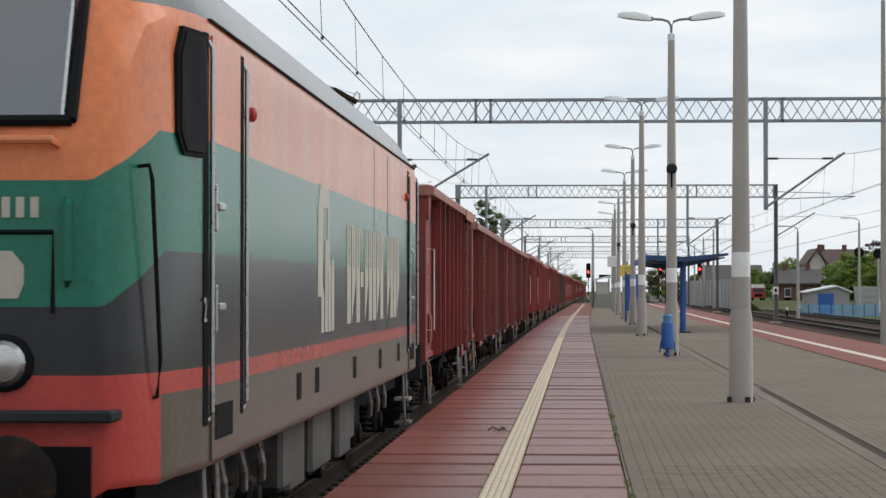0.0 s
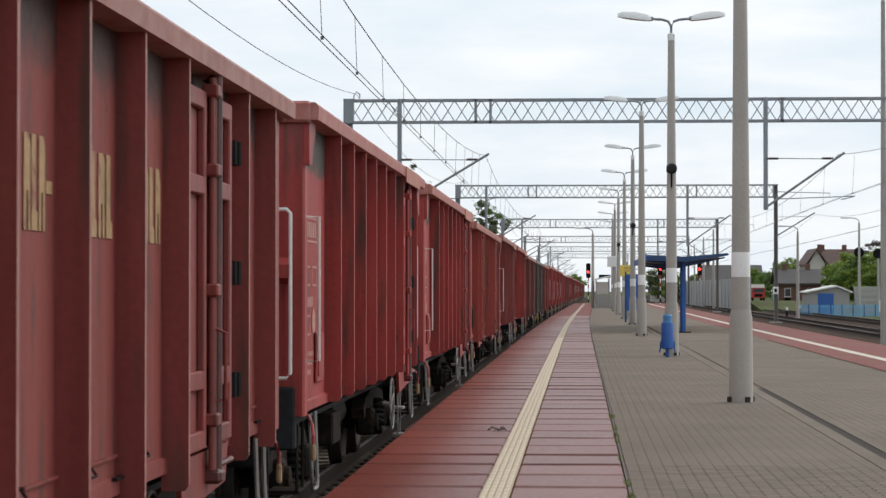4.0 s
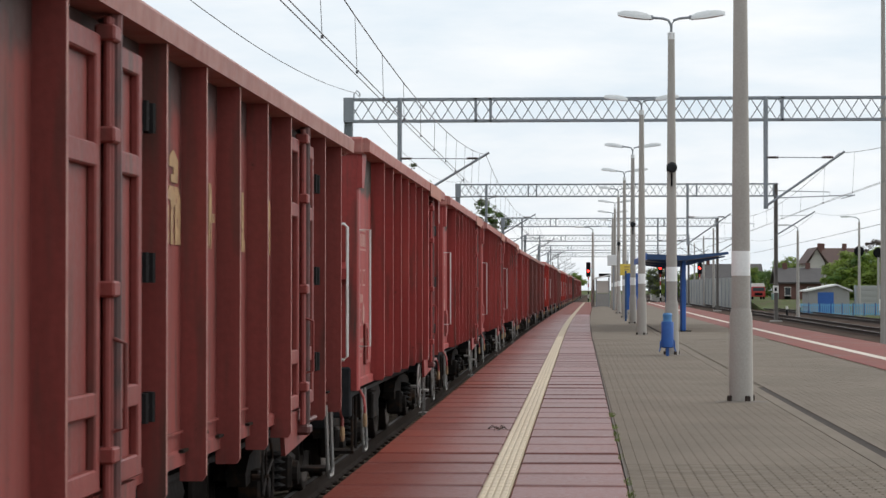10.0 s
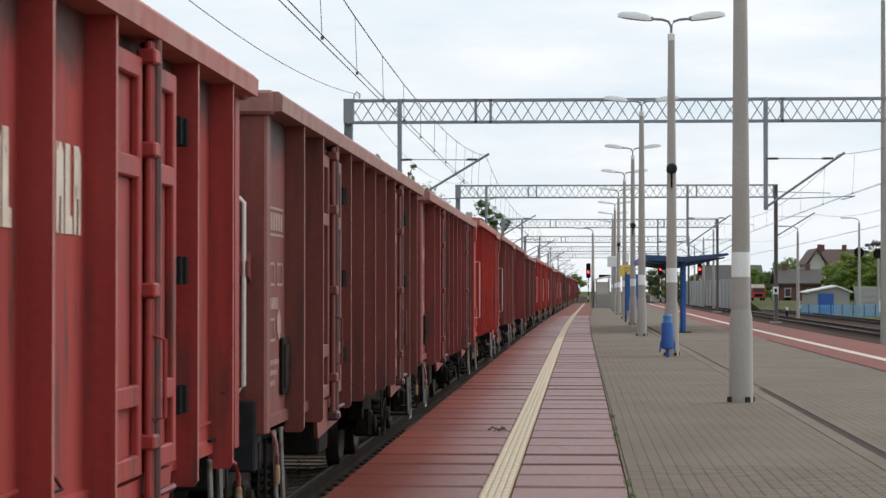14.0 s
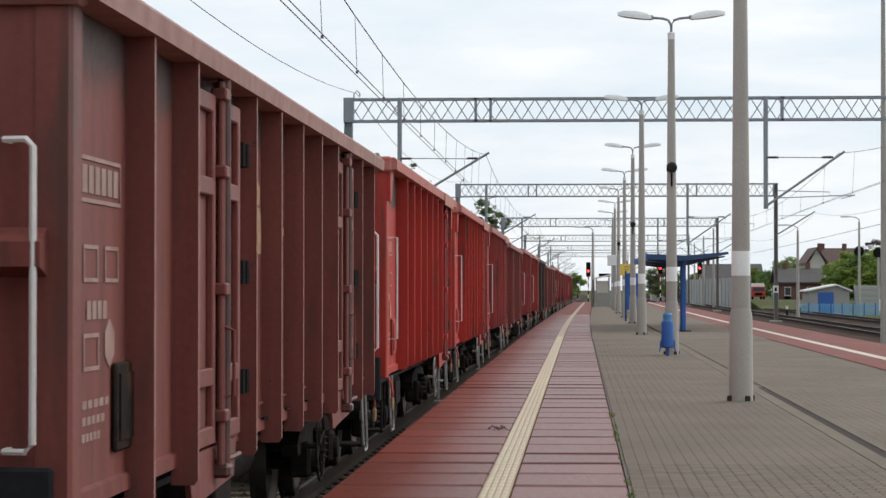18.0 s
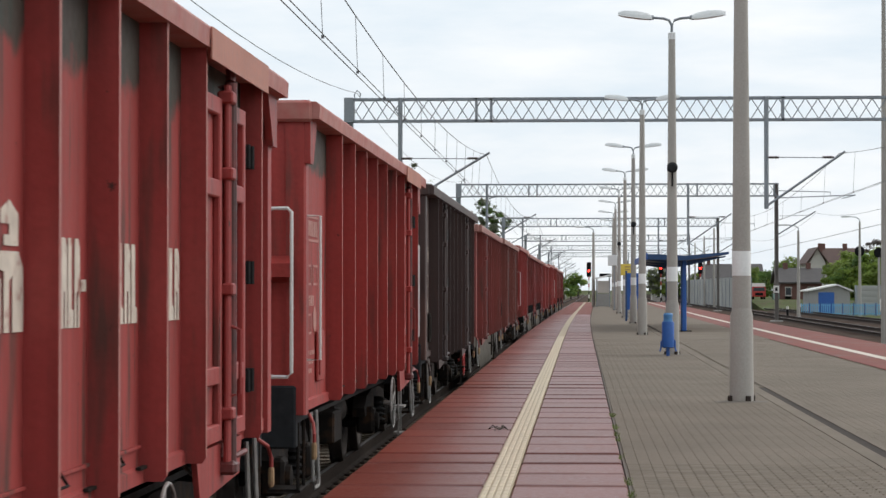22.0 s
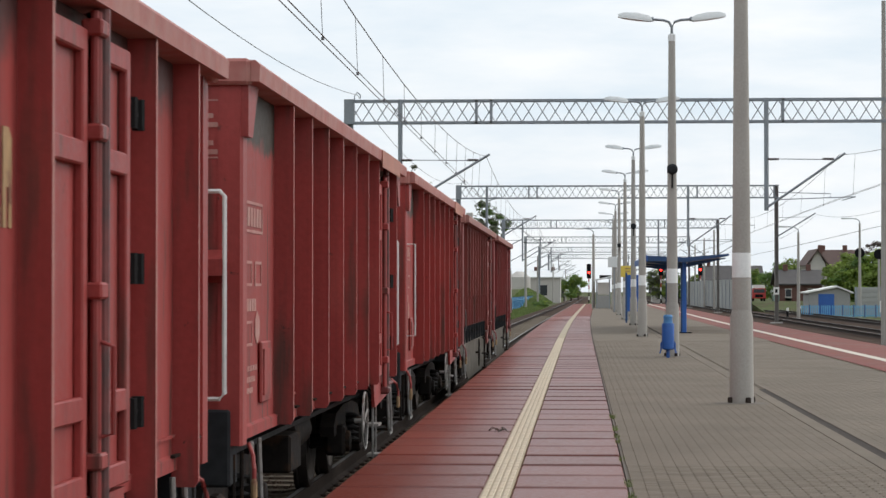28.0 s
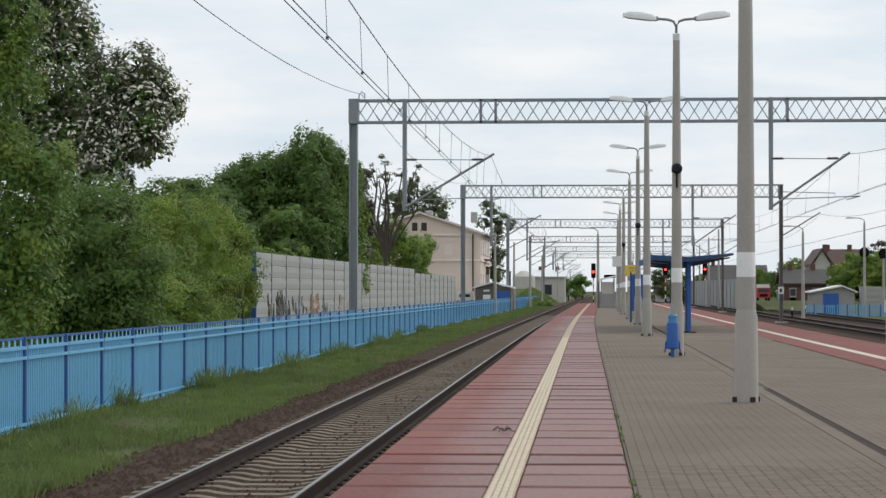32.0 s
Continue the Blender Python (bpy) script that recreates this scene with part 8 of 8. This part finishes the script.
ws = thing("white_sign", "white square sign on the gantry mast", "sign", at=(12.63 + bend(160), 159.6, 1.15))
part("panel", Geo().box(-0.19, 0.19, -0.02, 0.02, 0, 0.48, 0.01), WHITE_PAINT, ws)
part("symbol", Geo().box(-0.08, 0.08, -0.024, -0.0205, 0.12, 0.36), BLACK, ws)
# red lorry and mint containers behind the tracks
tr = thing("lorry", "red lorry with a white roof behind the tracks", "lorry", at=(22.35, 300.0, 0.1))
part("cab", Geo().slab([(-0.85, 0.35), (0.85, 0.35), (0.85, 1.3), (0.78, 1.62), (-0.78, 1.62), (-0.85, 1.3)], 0, 1.8, "y"), RED_ENAMEL, tr, "red cab")
part("windscreen", Geo().slab([(-0.72, 1.05), (0.72, 1.05), (0.66, 1.5), (-0.66, 1.5)], -0.02, 0.0, "y"), GLASS_DARK, tr)
part("grille", Geo().box(-0.5, 0.5, -0.03, 0.0, 0.5, 0.85, 0.01), BLACK, tr)
part("roof_spoiler", Geo().slab([(-0.8, 1.62), (0.8, 1.62), (0.7, 2.05), (-0.7, 2.05)], 0.2, 1.8, "y"), WHITE_PAINT, tr, "white roof fairing")
part("load_box", Geo().box(-0.84, 0.84, 1.9, 6.5, 0.6, 2.05, 0.04), WHITE_PAINT, tr, "white box body")
for x in (-0.7, 0.7):
    for y in (0.8, 5.2):
        part("wheel", Geo().lathe([(-0.12, 0.32), (-0.1, 0.36), (0.1, 0.36), (0.12, 0.32)], "x", (x, y, 0.36), 16), BLACK, tr, smooth=True)
for i, (x, z) in enumerate(((26.0, 1.45), (24.6, 0.75), (25.4, 0.8), (26.9, 0.7))):
    ct = thing("container", "mint green site container", "container", "mint containers", at=(x, 300.0 + i * 0.4, 0.1))
    part("body", Geo().box(-0.42, 0.42, 0, 2.5, 0.0, z, 0.03), MINT, ct)
    part("lid", Geo().box(-0.46, 0.46, -0.04, 2.54, z, z + 0.08, 0.02), WHITE_PAINT, ct)
yard = Geo().slab([(236, GROUND - 0.1), (262, 0.1), (430, 0.1), (430, GROUND - 0.1)], 18.6, 70)
setting("grass_terrace", yard, GRASS_SOIL, "green rise of grass beyond the outer tracks", "grass")
wk = Geo().run([(21.0, GROUND + 0.02), (60, GROUND + 0.02), (60, GROUND - 0.1), (21.0, GROUND - 0.1)], 30, 420)
setting("grass_field", wk, GRASS_SOIL, "green field beyond the outer tracks", "grass")

# grassy bank where the line runs out
bank = Geo()
vs, fs = [], []
for i in range(21):
    y = 278 + i * 11.6
    h = 2.6 * math.sin(math.pi * min(1, i / 14)) ** 0.8 if i < 14 else 0.0
    for x, z in ((-7.0, GROUND), (-8.3, GROUND + h * 0.6 + 0.1), (-10.0, GROUND + h), (-16, GROUND + h)):
        vs.append((x + bend(y), y, z))
    if i:
        o = (i - 1) * 4
        fs += [(o + j, o + j + 1, o + 5 + j, o + 4 + j) for j in range(3)]
bank.add(vs, fs)
setting("grass_bank", bank, GRASS_SOIL, "low grassy bank beside the far line", "bank")


# ---- grass and weeds ----
def blades(rng, n, xs, ys_, zf, h0, h1, w=0.012):
    x = rng.uniform(*xs, n)
    y = ys_[0] + (ys_[1] - ys_[0]) * rng.random(n) ** 1.4
    keep = (np.sin(x * 1.9 + y * 0.31) + np.sin(y * 0.83 - x * 0.7) + rng.normal(0, 0.8, n)) > -0.6
    x, y = x[keep], y[keep]
    n = len(x)
    h = rng.uniform(h0, h1, n) * (0.7 + 0.3 * np.sin(x * 3 + y * 0.5))
    a = rng.uniform(0, 2 * np.pi, n)
    dx, dy = np.cos(a) * w, np.sin(a) * w
    lx, ly = rng.normal(0, 0.35, n) * h, rng.normal(0, 0.35, n) * h
    bx = x + np.array([bend(v) for v in y])
    z = np.array([zf(u) for u in x])
    v = np.stack([np.stack([bx - dx, y - dy, z], 1), np.stack([bx + dx, y + dy, z], 1), np.stack([bx + dx * 0.4 + lx, y + dy * 0.4 + ly, z + h], 1), np.stack([bx - dx * 0.4 + lx, y - dy * 0.4 + ly, z + h], 1)], 1)
    return v.reshape(-1, 3)


def verge_z(x):
    return RAIL - 0.20 + (0.0 if x > -6.6 else (x + 6.6) / -1.4 * 0.06 + 0.01 if x > -8 else 0.06)


rng = np.random.default_rng(77)
tagged(new("verge_grass", leaf_mesh("verge_grass", blades(rng, 90000, (-8.25, -5.75), (20, 130), verge_z, 0.04, 0.15), GRASS)), "fresh green grass on the verge", "grass", "", "stuff")
tagged(new("verge_grass", leaf_mesh("verge_grass", blades(rng, 22000, (-8.25, -5.6), (20, 120), verge_z, 0.05, 0.2), GRASS)), "paler grass tufts on the verge", "grass", "", "stuff")
tagged(new("thicket_grass", leaf_mesh("thicket_grass", blades(rng, 20000, (-16, -8.4), (25, 100), lambda x: -0.7, 0.15, 0.7, 0.02), LM)), "tall weeds behind the fence", "weeds", "", "stuff")
tagged(new("verge_grass", leaf_mesh("verge_grass", blades(rng, 70000, (-8.25, -5.7), (118, 300), verge_z, 0.08, 0.22, 0.035), GRASS)), "green grass along the far verge", "grass", "", "stuff")
vb = blades(rng, 26000, (-10.0, -7.0), (280, 430), lambda x: GROUND, 0.1, 0.4, 0.04)
hb = np.array([2.6 * math.sin(math.pi * min(1, max(0, (y - 278) / 162.4))) ** 0.8 for y in vb[:, 1]])
ub = np.clip((-7.0 - (vb[:, 0] - np.array([bend(y) for y in vb[:, 1]]))) / 3.0, 0, 1)
vb[:, 2] += np.where(ub < 0.433, ub / 0.433 * (hb * 0.6 + 0.1), hb * (0.6 + 0.4 * (ub - 0.433) / 0.567))
tagged(new("bank_grass", leaf_mesh("bank_grass", vb, GRASS)), "rough green grass on the far bank", "grass", "", "stuff")
tall = []
for k in range(120):
    cx, cy = (rng.uniform(-8.25, -7.7) if k % 3 else rng.uniform(-8.0, -5.9)), rng.uniform(26, 120)
    tall.append(blades(rng, 60, (cx - 0.15, cx + 0.15), (cy - 0.2, cy + 0.2), verge_z, 0.14, 0.5 if k % 3 else 0.28, 0.012))
tagged(new("tall_weeds", leaf_mesh("tall_weeds", np.concatenate(tall), GRASS)), "tall green weeds along the fence foot", "weeds", "", "stuff")
for yy, r in ((16.2, 0.05), (17.4, 0.04), (20.0, 0.045), (22.3, 0.05), (23.1, 0.06), (24.2, 0.035), (26.5, 0.05)):
    v = blades(rng, 55, (SLAB_R - 0.01 - r * 0.3, SLAB_R + 0.02 + r * 0.3), (yy - 0.3, yy + 0.3), lambda x: -0.01, 0.012, 0.04, 0.004)
    tagged(new("weed_tuft", leaf_mesh("weed_tuft", v, GRASS)), "small green weed tuft in a paving joint", "weed", "weeds in the joint")
# dry twig on the platform
tw = thing("dry_twig", "small dry twig lying on the red slabs", "twig", at=(-0.80, 23.4, 0.004))
for k in range(9):
    a = rng.uniform(0, 6.28)
    l = rng.uniform(0.05, 0.13)
    part("sprig", Geo().tube([(0, 0, 0.01), (math.cos(a) * l * 0.6, math.sin(a) * l, 0.03 + 0.03 * rng.random()), (math.cos(a) * l, math.sin(a) * l * 2, 0.012)], 0.004, 4), BARK, tw)


# ---- what moves: the train along its line, the wheels on their axles ----
def motions():
    for ob, start in TRAIN:
        rows = []
        for t in range(0, 33):
            y = start - gone(t)
            rows.append((t, pose(TRACK + bend(y), y, RAIL, 0, 0, turn_at(y))))
        walk(ob, rows)
    spin = [(k / 30, pose(0, 0, 0, math.degrees(gone(k / 30)) / WR, 0, 0)) for k in range(0, 961)]
    first = WHEELS[0]
    walk(first, spin)
    act, slot = first.animation_data.action, first.animation_data.action_slot
    for ob, _ in TRAIN:
        for o in ob.children_recursive:
            if o.name.split(".")[0] == "wheelset" and o is not first:
                o.rotation_mode = "QUATERNION"
                ad = o.animation_data_create()
                ad.action = act
                ad.action_slot = slot


motions()
